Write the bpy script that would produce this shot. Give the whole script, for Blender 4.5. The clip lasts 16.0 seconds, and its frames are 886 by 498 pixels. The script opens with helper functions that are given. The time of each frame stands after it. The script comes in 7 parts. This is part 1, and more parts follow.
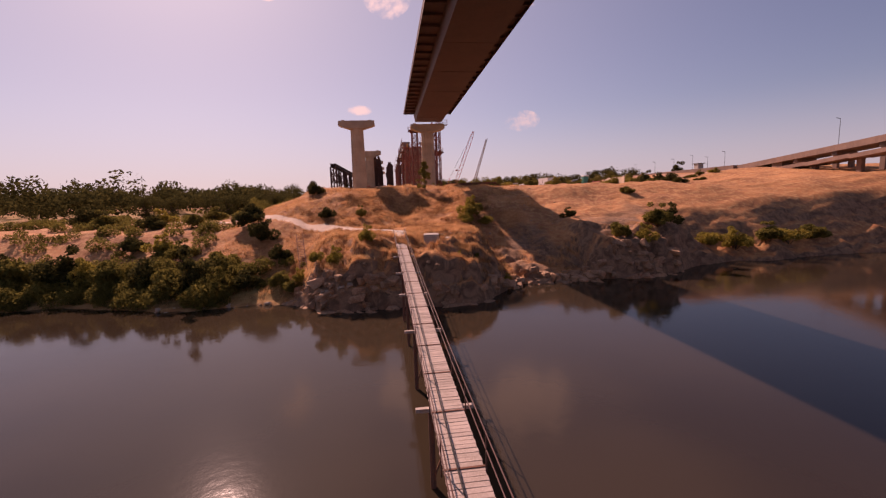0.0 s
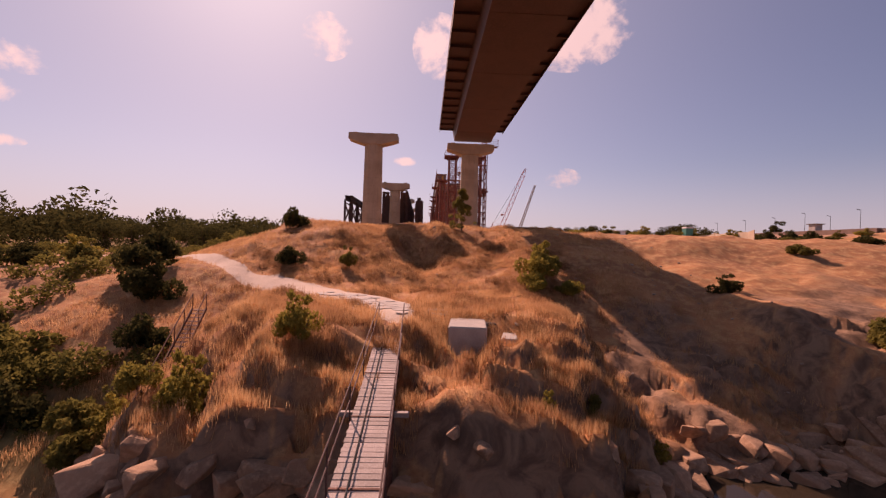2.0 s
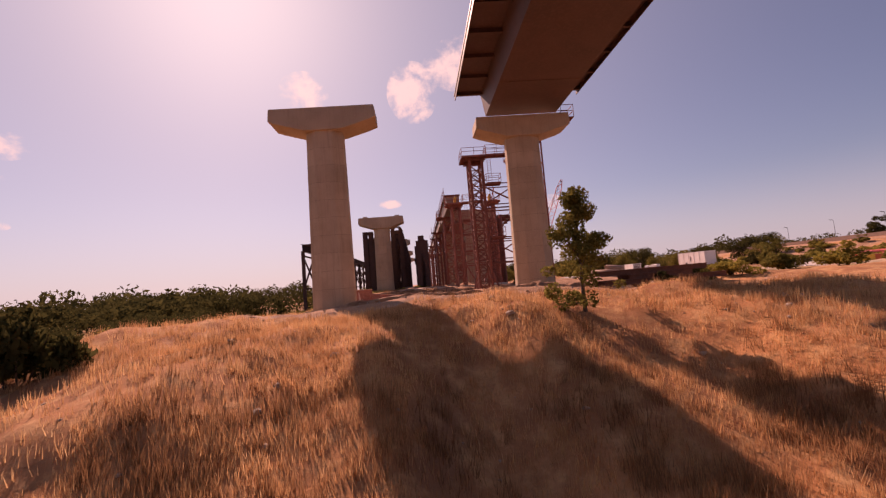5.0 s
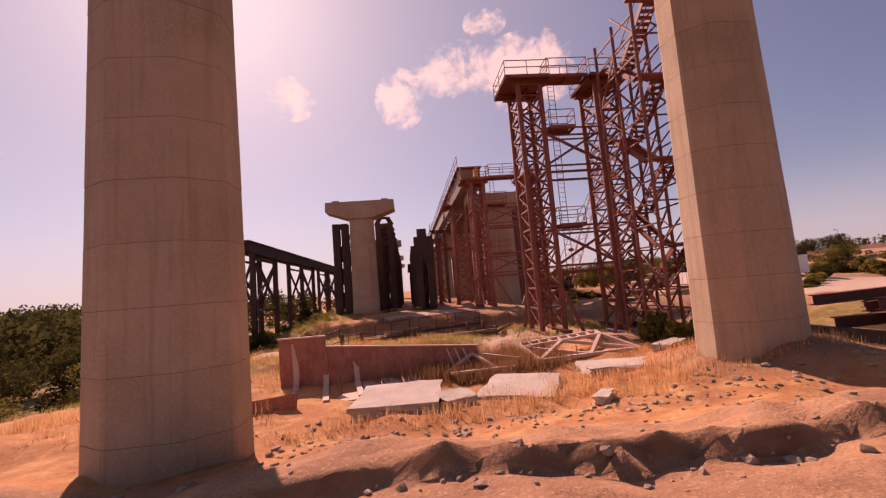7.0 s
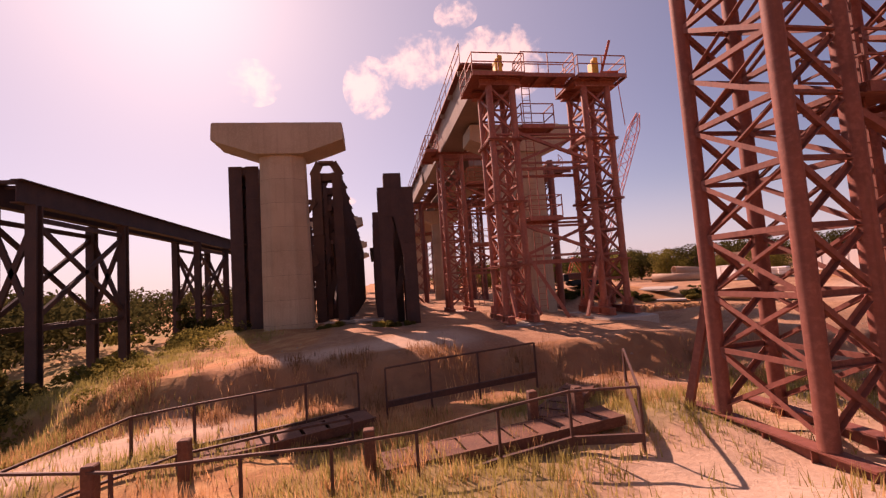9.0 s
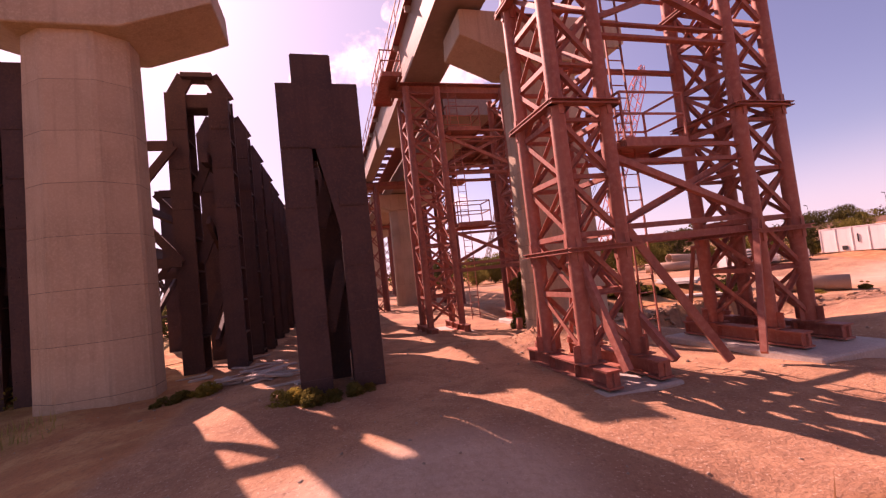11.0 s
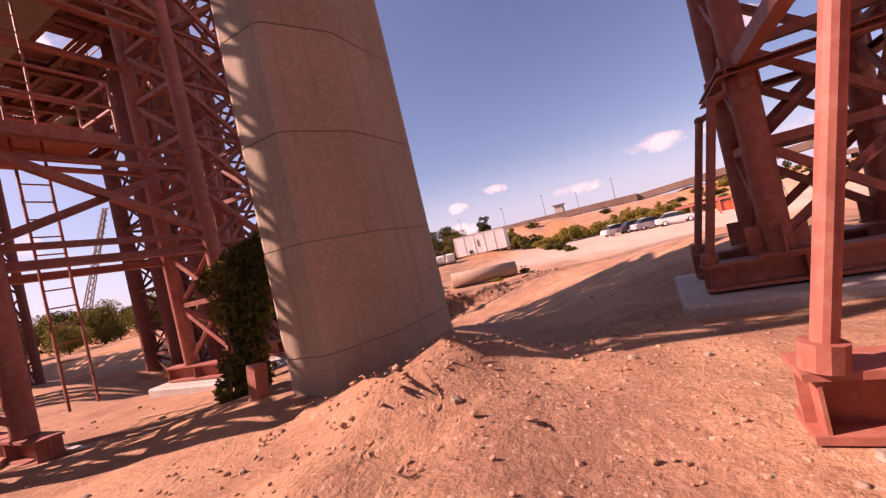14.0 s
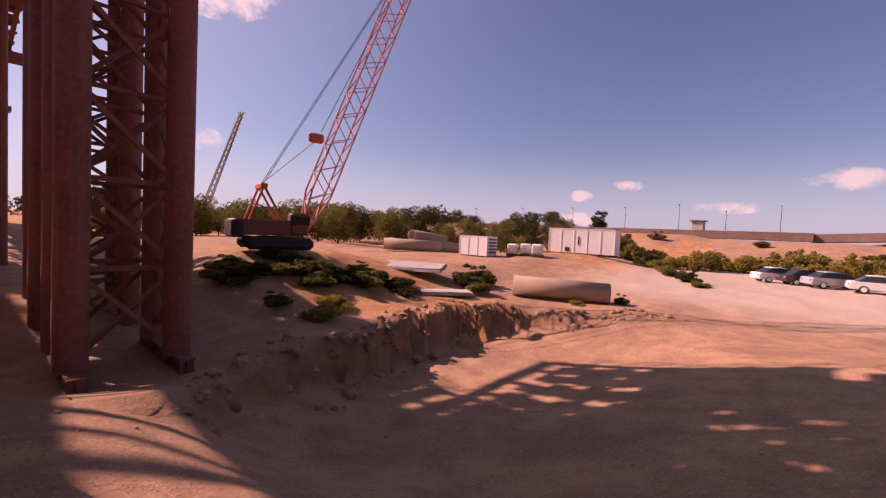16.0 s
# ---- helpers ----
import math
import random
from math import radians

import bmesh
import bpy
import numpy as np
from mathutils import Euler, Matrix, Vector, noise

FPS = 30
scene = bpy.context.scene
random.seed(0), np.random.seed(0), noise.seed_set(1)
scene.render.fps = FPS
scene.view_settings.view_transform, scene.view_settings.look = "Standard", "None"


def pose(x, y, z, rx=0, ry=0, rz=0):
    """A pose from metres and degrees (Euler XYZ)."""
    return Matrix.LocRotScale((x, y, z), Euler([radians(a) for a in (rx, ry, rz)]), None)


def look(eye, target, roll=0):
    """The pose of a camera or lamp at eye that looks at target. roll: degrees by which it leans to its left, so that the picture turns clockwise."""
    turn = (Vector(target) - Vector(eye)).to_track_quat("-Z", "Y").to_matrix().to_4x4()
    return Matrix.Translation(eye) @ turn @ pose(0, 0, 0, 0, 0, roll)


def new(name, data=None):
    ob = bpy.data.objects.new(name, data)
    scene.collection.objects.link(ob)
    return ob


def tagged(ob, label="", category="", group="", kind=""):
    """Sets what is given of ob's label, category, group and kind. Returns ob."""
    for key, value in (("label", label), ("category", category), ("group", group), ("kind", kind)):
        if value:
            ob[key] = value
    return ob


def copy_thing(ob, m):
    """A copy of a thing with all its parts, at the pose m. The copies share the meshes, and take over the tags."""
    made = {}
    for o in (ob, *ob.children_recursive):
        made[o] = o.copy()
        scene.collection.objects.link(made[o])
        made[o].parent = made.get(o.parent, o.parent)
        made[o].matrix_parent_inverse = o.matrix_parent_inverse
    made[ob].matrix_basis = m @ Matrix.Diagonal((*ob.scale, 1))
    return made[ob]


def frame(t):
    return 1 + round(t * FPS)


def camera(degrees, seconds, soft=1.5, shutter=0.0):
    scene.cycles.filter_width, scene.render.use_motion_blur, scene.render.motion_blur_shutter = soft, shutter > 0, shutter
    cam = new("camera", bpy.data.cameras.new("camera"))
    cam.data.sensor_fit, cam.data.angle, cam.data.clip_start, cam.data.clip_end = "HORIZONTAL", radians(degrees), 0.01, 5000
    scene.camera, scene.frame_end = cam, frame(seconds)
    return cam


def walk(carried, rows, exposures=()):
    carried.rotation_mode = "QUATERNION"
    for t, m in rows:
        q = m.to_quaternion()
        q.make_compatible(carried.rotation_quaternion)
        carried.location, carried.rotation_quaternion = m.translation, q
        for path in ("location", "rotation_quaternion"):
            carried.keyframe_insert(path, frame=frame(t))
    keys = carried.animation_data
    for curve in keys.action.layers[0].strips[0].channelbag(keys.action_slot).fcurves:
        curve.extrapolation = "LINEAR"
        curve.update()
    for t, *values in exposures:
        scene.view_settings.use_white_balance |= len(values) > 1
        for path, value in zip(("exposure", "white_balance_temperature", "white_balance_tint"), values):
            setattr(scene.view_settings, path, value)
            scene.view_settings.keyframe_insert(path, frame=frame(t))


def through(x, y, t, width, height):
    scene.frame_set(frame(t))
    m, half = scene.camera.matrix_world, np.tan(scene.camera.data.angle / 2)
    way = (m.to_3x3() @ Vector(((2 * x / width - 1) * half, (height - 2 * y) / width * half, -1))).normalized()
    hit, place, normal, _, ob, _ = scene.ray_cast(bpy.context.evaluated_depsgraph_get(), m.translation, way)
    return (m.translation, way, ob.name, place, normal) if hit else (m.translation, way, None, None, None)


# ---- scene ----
# camera path: seconds, x, y, z, yaw, pitch, roll
PATH = [
    (0, 0.09, -0.02, 26.73, -7.22, -7.23, -1.80), (0.5, 1.06, 7.17, 26.32, -5.61, -5.48, -0.23), (1, 1.89, 14.42, 26.08, -4.15, -3.89, 0.99),
    (1.5, 2.45, 21.49, 25.93, -3.12, -2.31, 1.60), (2, 2.73, 28.43, 26.03, -2.40, -0.32, 1.79), (2.5, 2.79, 34.97, 26.31, -1.83, 1.67, 1.52),
    (3, 2.55, 41.18, 27.01, -1.47, 3.15, 0.73), (3.5, 2.12, 47.22, 27.74, -1.67, 3.99, -0.26), (4, 1.39, 53.37, 28.53, -1.80, 4.36, -2.10),
    (6.3, -0.62, 78.27, 31.07, -4.98, 5.32, -6.24), (6.5, -0.71, 80.52, 31.17, -4.96, 5.45, -5.35), (7, -0.86, 86.20, 31.39, -5.34, 5.51, -4.63),
    (7.5, -0.91, 91.38, 31.73, -5.90, 5.14, -3.78), (8, -0.78, 96.13, 31.85, -6.87, 4.56, -3.62), (8.5, -0.60, 100.43, 31.76, -8.25, 4.42, -3.84),
    (9, -0.37, 104.46, 31.71, -9.83, 4.17, -4.02), (9.2, -0.27, 105.88, 31.69, -10.42, 3.90, -4.09), (11.3, 1.01, 117.00, 31.93, -17.27, 3.62, -5.78),
    (11.5, 1.17, 117.87, 31.88, -18.68, 4.11, -5.12), (12, 1.58, 119.81, 31.95, -23.87, 4.55, -7.67), (12.5, 1.97, 121.42, 31.85, -30.98, 4.45, -10.03),
    (13, 2.47, 123.00, 31.55, -40.57, 3.59, -11.14), (13.5, 3.11, 124.32, 31.20, -51.18, 2.22, -11.93), (14, 4.19, 125.77, 30.77, -63.40, 0.41, -12.95),
    (14.5, 5.53, 126.58, 30.64, -70.61, -1.60, -11.54), (15, 7.54, 127.11, 30.62, -70.08, -1.86, -7.50), (15.5, 9.85, 127.31, 30.82, -61.79, -1.83, -2.24),
    (16, 12.61, 127.69, 31.24, -48.62, -2.49, 2.74)]
cam = camera(93.9, 16.0, soft=1.3)
walk(cam, [(t, pose(x, y, z, 90 + pitch, 0, yaw) @ pose(0, 0, 0, 0, 0, roll)) for t, x, y, z, yaw, pitch, roll in PATH],
     [(0.0, 0.14, 8500, 58), (6.3, 0.24, 8800, 59), (8.0, 0.34, 8900, 60), (9.2, 0.54, 9000, 61), (11.3, 0.98, 8400, 78), (12.3, 0.96, 7700, 71),
      (13.0, 0.83, 7500, 62), (14.0, 0.82, 7700, 57), (14.5, 0.8, 8200, 60), (15.0, 0.4, 7850, 63), (15.4, 0.3, 7600, 59), (16.0, 0.36, 7650, 59)])

# ---- world and sun ----
SUN_AZ, SUN_EL = radians(-23.8), radians(37.5)      # azimuth from +y towards +x
SUN_DIR = Vector((math.sin(SUN_AZ) * math.cos(SUN_EL), math.cos(SUN_AZ) * math.cos(SUN_EL), math.sin(SUN_EL)))


class Nodes:
    """A short way to wire a node tree."""

    def __init__(self, tree):
        self.t = tree
        tree.nodes.clear()

    def n(self, kind):
        return self.t.nodes.new(kind)

    def attribute(self, key):
        node = self.n("ShaderNodeAttribute")
        node.attribute_name = key
        return node.outputs["Fac"]

    def link(self, a, b):
        self.t.links.new(a, b)

    def put(self, socket, value):
        if isinstance(value, bpy.types.NodeSocket):
            self.link(value, socket)
        else:
            socket.default_value = value

    def math(self, op, a, b=0.0, c=0.0, clamp=False):
        node = self.n("ShaderNodeMath")
        node.operation, node.use_clamp = op, clamp
        for s, v in zip(node.inputs, (a, b, c)):
            self.put(s, v)
        return node.outputs[0]

    def vmath(self, op, a, b):
        node = self.n("ShaderNodeVectorMath")
        node.operation = op
        self.put(node.inputs[0], a)
        self.put(node.inputs[1], b)
        return node.outputs["Value"] if op in ("DOT_PRODUCT", "LENGTH", "DISTANCE") else node.outputs[0]

    def noise(self, vec, scale, detail=4.0, rough=0.55, dist=0.0):
        node = self.n("ShaderNodeTexNoise")
        self.put(node.inputs["Vector"], vec)
        node.inputs["Scale"].default_value, node.inputs["Detail"].default_value = scale, detail
        node.inputs["Roughness"].default_value, node.inputs["Distortion"].default_value = rough, dist
        return node.outputs["Fac"]

    def ramp(self, fac, lo, hi, smooth=True):
        node = self.n("ShaderNodeMapRange")
        node.interpolation_type = "SMOOTHSTEP" if smooth else "LINEAR"
        self.put(node.inputs["Value"], fac)
        node.inputs["From Min"].default_value, node.inputs["From Max"].default_value = lo, hi
        return node.outputs["Result"]

    def mix(self, fac, a, b, mode="MIX"):
        node = self.n("ShaderNodeMix")
        node.data_type, node.blend_type = "RGBA", mode
        self.put(node.inputs[0], fac)
        for s, v in ((node.inputs[6], a), (node.inputs[7], b)):
            self.put(s, (*v, 1.0) if isinstance(v, tuple) and len(v) == 3 else v)
        return node.outputs[2]


world = bpy.data.worlds.new("sky")
scene.world = world
world.use_nodes = True
w = Nodes(world.node_tree)
sky = w.n("ShaderNodeTexSky")
sky.sky_type, sky.sun_disc, sky.sun_elevation, sky.sun_rotation = "NISHITA", False, SUN_EL, SUN_AZ
sky.altitude, sky.air_density, sky.dust_density, sky.ozone_density = 100.0, 1.0, 0.7, 2.2
direction = w.vmath("NORMALIZE", w.n("ShaderNodeTexCoord").outputs["Generated"], (0, 0, 0))
# clouds: azimuth, elevation, half width, half height in degrees, weight
CLOUDS = [(1, 25.6, 3.6, 4.2, 1.05), (9.5, 28.6, 6.5, 3.8, 1.05), (19, 27.2, 7.5, 5.2, 1.2), (14, 33.5, 3, 2, 0.8), (-14, 25.5, 3.4, 3.0, 0.85), (-3.3, 11.4, 1.9, 0.7, 1.0),
          (-44, 16.4, 3, 1.6, 0.9), (-46, 13.2, 3, 1.4, 0.8), (-45, 8.8, 2.4, 0.7, 0.8), (97.6, 7.0, 1.4, 0.5, 0.9),
          (102, 16.5, 3.4, 1.7, 1.0), (92.5, 7.0, 4, 1.3, 1.05), (72.2, 6.8, 2.1, 0.8, 1.0), (66.5, 5.4, 1.8, 0.8, 1.0), (82, 4.2, 5, 0.9, 0.9),
          (98.5, 7.6, 1.6, 0.6, 0.9), (66, 2.3, 4, 1.1, 1.0), (110, 4, 9, 1.6, 0.7), (18, 9.5, 3, 1.6, 0.6), (150, 20, 12, 6, 0.9), (-120, 25, 16, 7, 0.9)]
puffs = w.noise(direction, 16.0, 6.0, 0.6, 0.35)
fine = w.noise(direction, 55.0, 4.0, 0.6)
cover = None
for az, el, wa, we, weight in CLOUDS:
    a, e = radians(az), radians(el)
    mid = Vector((math.sin(a) * math.cos(e), math.cos(a) * math.cos(e), math.sin(e)))
    side = Vector((math.cos(a), -math.sin(a), 0))
    up = side.cross(mid) * (1 if side.cross(mid).z > 0 else -1)
    off = w.vmath("SUBTRACT", direction, tuple(mid))
    u = w.math("MULTIPLY", w.vmath("DOT_PRODUCT", off, tuple(side)), 1 / radians(wa))
    v = w.math("MULTIPLY", w.vmath("DOT_PRODUCT", off, tuple(up)), 1 / radians(we))
    r2 = w.math("ADD", w.math("MULTIPLY", u, u), w.math("MULTIPLY", v, v))
    blob = w.math("MULTIPLY", w.math("SUBTRACT", 1.0, r2, clamp=True), weight)
    cover = blob if cover is None else w.math("MAXIMUM", cover, blob)
density = w.math("ADD", w.math("MULTIPLY", puffs, 2.4), w.math("MULTIPLY", fine, 0.9))
cloud = w.ramp(w.math("MULTIPLY", w.math("ADD", w.math("MULTIPLY", cover, 0.75), density), w.ramp(cover, 0.0, 0.2)), 1.75, 2.5)
haze = w.math("POWER", w.math("MAXIMUM", w.vmath("DOT_PRODUCT", direction, tuple(SUN_DIR)), 0.0), 3.0)
lit = w.mix(haze, (9.0, 8.4, 8.2), (12.0, 11.2, 11.0))
veil = w.mix(w.math("MULTIPLY", haze, 0.56), sky.outputs[0], (7.0, 7.15, 7.9))
glow = w.math("POWER", w.math("MAXIMUM", w.vmath("DOT_PRODUCT", direction, tuple(SUN_DIR)), 0.0), 40.0)
veil = w.mix(w.math("MULTIPLY", glow, 0.4), veil, (13.0, 12.4, 12.0))
up_part = w.n("ShaderNodeSeparateXYZ")
w.link(direction, up_part.inputs[0])
veil = w.mix(w.math("MULTIPLY", w.ramp(up_part.outputs[2], 0.2, 0.0), 0.6), veil, (6.4, 6.4, 7.8))
veil = w.mix(1.0, veil, (0.88, 1.05, 1.12), "MULTIPLY")
background = w.n("ShaderNodeBackground")
w.put(background.inputs["Color"], w.mix(w.math("MULTIPLY", cloud, 0.85), veil, lit))
background.inputs["Strength"].default_value = 0.068
w.link(background.outputs[0], w.n("ShaderNodeOutputWorld").inputs["Surface"])

sun = new("sun", bpy.data.lights.new("sun", "SUN"))
sun.data.energy, sun.data.angle, sun.data.color = 5.0, radians(0.55), (1.0, 0.885, 0.77)
sun.matrix_world = look(SUN_DIR * 200, (0, 0, 0))


# ---- materials ----
def material(name, colours, scale=1.5, rough=0.85, metal=0.0, bump=0.3, fine_scale=18.0, streaks=0.0, tint_random=0.0, spec=0.4):
    """Two scales of variation between three colours; optional vertical streaks; relief from both noises."""
    m = bpy.data.materials.new(name)
    m.use_nodes = True
    k = Nodes(m.node_tree)
    place = k.n("ShaderNodeNewGeometry").outputs["Position"]
    big, small = k.noise(place, scale, 4.0), k.noise(place, fine_scale, 5.0, 0.65)
    c = k.mix(k.ramp(big, 0.3, 0.7), colours[0], colours[1])
    c = k.mix(k.math("MULTIPLY", k.ramp(small, 0.42, 0.72), 0.7), c, colours[2])
    if streaks:
        stretched = k.vmath("MULTIPLY", place, (6.0, 6.0, 0.35))
        c = k.mix(k.math("MULTIPLY", k.ramp(k.noise(stretched, 1.0, 5.0, 0.6), 0.48, 0.75), streaks), c, tuple(q * 0.45 for q in colours[1]))
    if tint_random:
        rnd = k.n("ShaderNodeObjectInfo").outputs["Random"]
        hsv = k.n("ShaderNodeHueSaturation")
        k.put(hsv.inputs["Value"], k.math("ADD", 1.0 - tint_random, k.math("MULTIPLY", rnd, 2 * tint_random)))
        k.put(hsv.inputs["Color"], c)
        c = hsv.outputs[0]
    b = k.n("ShaderNodeBsdfPrincipled")
    k.put(b.inputs["Base Color"], c)
    b.inputs["Metallic"].default_value = metal
    b.inputs["Specular IOR Level"].default_value = spec
    k.put(b.inputs["Roughness"], k.math("ADD", rough - 0.1, k.math("MULTIPLY", small, 0.2)))
    if bump:
        bp = k.n("ShaderNodeBump")
        bp.inputs["Strength"].default_value, bp.inputs["Distance"].default_value = bump, 0.04
        k.put(bp.inputs["Height"], k.math("ADD", small, k.math("MULTIPLY", big, 0.8)))
        k.link(bp.outputs[0], b.inputs["Normal"])
    k.link(b.outputs[0], k.n("ShaderNodeOutputMaterial").inputs["Surface"])
    return m


CONCRETE = material("pier_concrete", [(0.47, 0.358, 0.252), (0.375, 0.282, 0.194), (0.52, 0.408, 0.295)], 0.5, 0.9, bump=0.2, streaks=0.3, tint_random=0.05)
JOINT = material("joint_dark", [(0.17, 0.14, 0.115), (0.13, 0.11, 0.09), (0.2, 0.17, 0.14)], 2.0, 0.95)
SLAB = material("slab_concrete", [(0.46, 0.41, 0.36), (0.36, 0.32, 0.28), (0.52, 0.47, 0.42)], 1.2, 0.92, bump=0.4, streaks=0.0, tint_random=0.08)
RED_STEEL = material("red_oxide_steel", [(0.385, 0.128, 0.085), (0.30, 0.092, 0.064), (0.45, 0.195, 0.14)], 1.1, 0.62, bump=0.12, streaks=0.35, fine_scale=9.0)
# the same red oxide, darker all over and a little more streaked
RED_DARK = material("red_oxide_dark", [(0.25, 0.078, 0.055), (0.18, 0.058, 0.042), (0.31, 0.115, 0.085)], 1.1, 0.7, bump=0.12, streaks=0.4, fine_scale=9.0)
BLACK_STEEL = material("old_dark_steel", [(0.05, 0.029, 0.028), (0.072, 0.039, 0.034), (0.1, 0.056, 0.045)], 1.5, 0.75, bump=0.2, streaks=0.3)
GIRDER = material("brown_girder_paint", [(0.115, 0.06, 0.05), (0.09, 0.05, 0.042), (0.15, 0.085, 0.07)], 0.6, 0.6, bump=0.06, fine_scale=5.0)
GIRDER_TAN = material("tan_girder_paint", [(0.30, 0.22, 0.17), (0.25, 0.18, 0.14), (0.34, 0.26, 0.2)], 0.6, 0.6, bump=0.06, fine_scale=5.0)
PLANK = material("grey_planks", [(0.44, 0.36, 0.32), (0.34, 0.28, 0.24), (0.52, 0.44, 0.4)], 1.0, 0.9, bump=0.4, tint_random=0.12)
RUST = material("rust", [(0.17, 0.07, 0.045), (0.11, 0.05, 0.035), (0.24, 0.11, 0.07)], 2.0, 0.85, bump=0.3)
RAIL = material("railing_rust", [(0.10, 0.045, 0.035), (0.07, 0.035, 0.03), (0.14, 0.065, 0.05)], 2.0, 0.75, bump=0.2)
ROCK = material("granite", [(0.400, 0.225, 0.131), (0.250, 0.144, 0.088), (0.525, 0.325, 0.200)], 0.7, 0.9, bump=0.9, fine_scale=5.0, tint_random=0.15)
STONE = material("rubble", [(0.42, 0.31, 0.23), (0.30, 0.22, 0.16), (0.5, 0.4, 0.31)], 1.5, 0.92, bump=0.6, fine_scale=9.0, tint_random=0.2)
BARK = material("bark", [(0.12, 0.08, 0.055), (0.08, 0.055, 0.04), (0.17, 0.12, 0.085)], 4.0, 0.95, bump=0.6)
WHITE = material("white_sheet_metal", [(0.78, 0.75, 0.72), (0.70, 0.67, 0.64), (0.82, 0.8, 0.77)], 0.6, 0.5, bump=0.04, streaks=0.15)
YELLOW = material("yellow_paint", [(0.72, 0.42, 0.05), (0.6, 0.34, 0.04), (0.75, 0.48, 0.1)], 2.0, 0.55, bump=0.05)
CRANE_RED = material("crane_red", [(0.6, 0.115, 0.045), (0.5, 0.09, 0.036), (0.66, 0.17, 0.08)], 1.5, 0.5, bump=0.04)
CRANE_PINK = material("crane_boom_red", [(0.62, 0.16, 0.14), (0.55, 0.13, 0.12), (0.68, 0.22, 0.19)], 1.5, 0.5, bump=0.04)
DARK = material("black_rubber", [(0.02, 0.02, 0.02), (0.03, 0.028, 0.026), (0.05, 0.045, 0.04)], 3.0, 0.85)


def leaf_material(name, colours, through=0.3):
    m = bpy.data.materials.new(name)
    m.use_nodes = True
    k = Nodes(m.node_tree)
    geo = k.n("ShaderNodeNewGeometry")
    c = k.mix(geo.outputs["Random Per Island"], colours[0], colours[1])
    c = k.mix(k.math("MULTIPLY", k.ramp(k.noise(geo.outputs["Position"], 0.45, 2.0), 0.35, 0.65), 0.7), c, colours[2])
    d, t = k.n("ShaderNodeBsdfDiffuse"), k.n("ShaderNodeBsdfTranslucent")
    k.put(d.inputs["Color"], c)
    k.put(t.inputs["Color"], c)
    s = k.n("ShaderNodeMixShader")
    s.inputs[0].default_value = through
    k.link(d.outputs[0], s.inputs[1])
    k.link(t.outputs[0], s.inputs[2])
    k.link(s.outputs[0], k.n("ShaderNodeOutputMaterial").inputs["Surface"])
    return m


DRY_GRASS = leaf_material("dry_grass", [(0.6, 0.32, 0.145), (0.76, 0.5, 0.26), (0.42, 0.21, 0.1)], 0.5)
DRY_BRUSH = leaf_material("dry_weeds", [(0.30, 0.15, 0.075), (0.42, 0.24, 0.12), (0.2, 0.1, 0.05)], 0.45)
GREEN_GRASS = leaf_material("green_grass", [(0.34, 0.285, 0.095), (0.46, 0.36, 0.135), (0.25, 0.225, 0.07)], 0.5)
LEAF = leaf_material("olive_leaves", [(0.16, 0.14, 0.036), (0.26, 0.21, 0.06), (0.11, 0.1, 0.03)], 0.45)
LEAF_DARK = leaf_material("dark_leaves", [(0.06, 0.06, 0.022), (0.11, 0.098, 0.034), (0.045, 0.043, 0.018)], 0.4)
LEAF_YELLOW = leaf_material("yellow_green_leaves", [(0.28, 0.23, 0.05), (0.4, 0.3, 0.07), (0.19, 0.16, 0.04)], 0.45)


# ---- terrain ----
def smooth(a, b, v):
    v = np.clip((v - a) / (b - a), 0.0, 1.0)
    return v * v * (3 - 2 * v)


def value_noise(x, y, seed):
    xi, yi = np.floor(x), np.floor(y)
    u, v = x - xi, y - yi
    u, v = u * u * (3 - 2 * u), v * v * (3 - 2 * v)

    def h(i, j):
        s = np.sin(i * 127.1 + j * 311.7 + seed * 74.7) * 43758.5453
        return s - np.floor(s)
    return ((h(xi, yi) * (1 - u) + h(xi + 1, yi) * u) * (1 - v) + (h(xi, yi + 1) * (1 - u) + h(xi + 1, yi + 1) * u) * v) * 2 - 1


def fbm(x, y, size, seed, octaves=4):
    total, amp = 0.0, 1.0
    for o in range(octaves):
        total = total + amp * value_noise(x / size * 2 ** o + 13.7 * o, y / size * 2 ** o - 7.1 * o, seed + o)
        amp *= 0.5
    return total


WATER = 16.1


def shore(x):
    """The waterline's y."""
    return (40.2 + 6.6 * smooth(8, 17, x) + 5.5 * smooth(34, 44, x) + 0.05 * np.maximum(x - 46, 0) + 2.6 * smooth(6, 10, -x)
            + 4.5 * smooth(23, 36, -x) + 0.05 * np.maximum(-x - 40, 0) + 0.9 * fbm(x, x * 0, 7.0, 3, 3))


def near(x, y, cx, cy, rx, ry):
    return np.exp(-((x - cx) / rx) ** 2 - ((y - cy) / ry) ** 2)


TRACK = [(1.5, 49.2), (0.3, 53.8), (-2.8, 57.4), (-7.5, 60.8), (-13.2, 65.0), (-30.0, 80.5), (-71, 114)]
TRACK_WIDTH = [1.6, 3.2, 3.6, 2.7, 2.0, 1.7, 1.7]


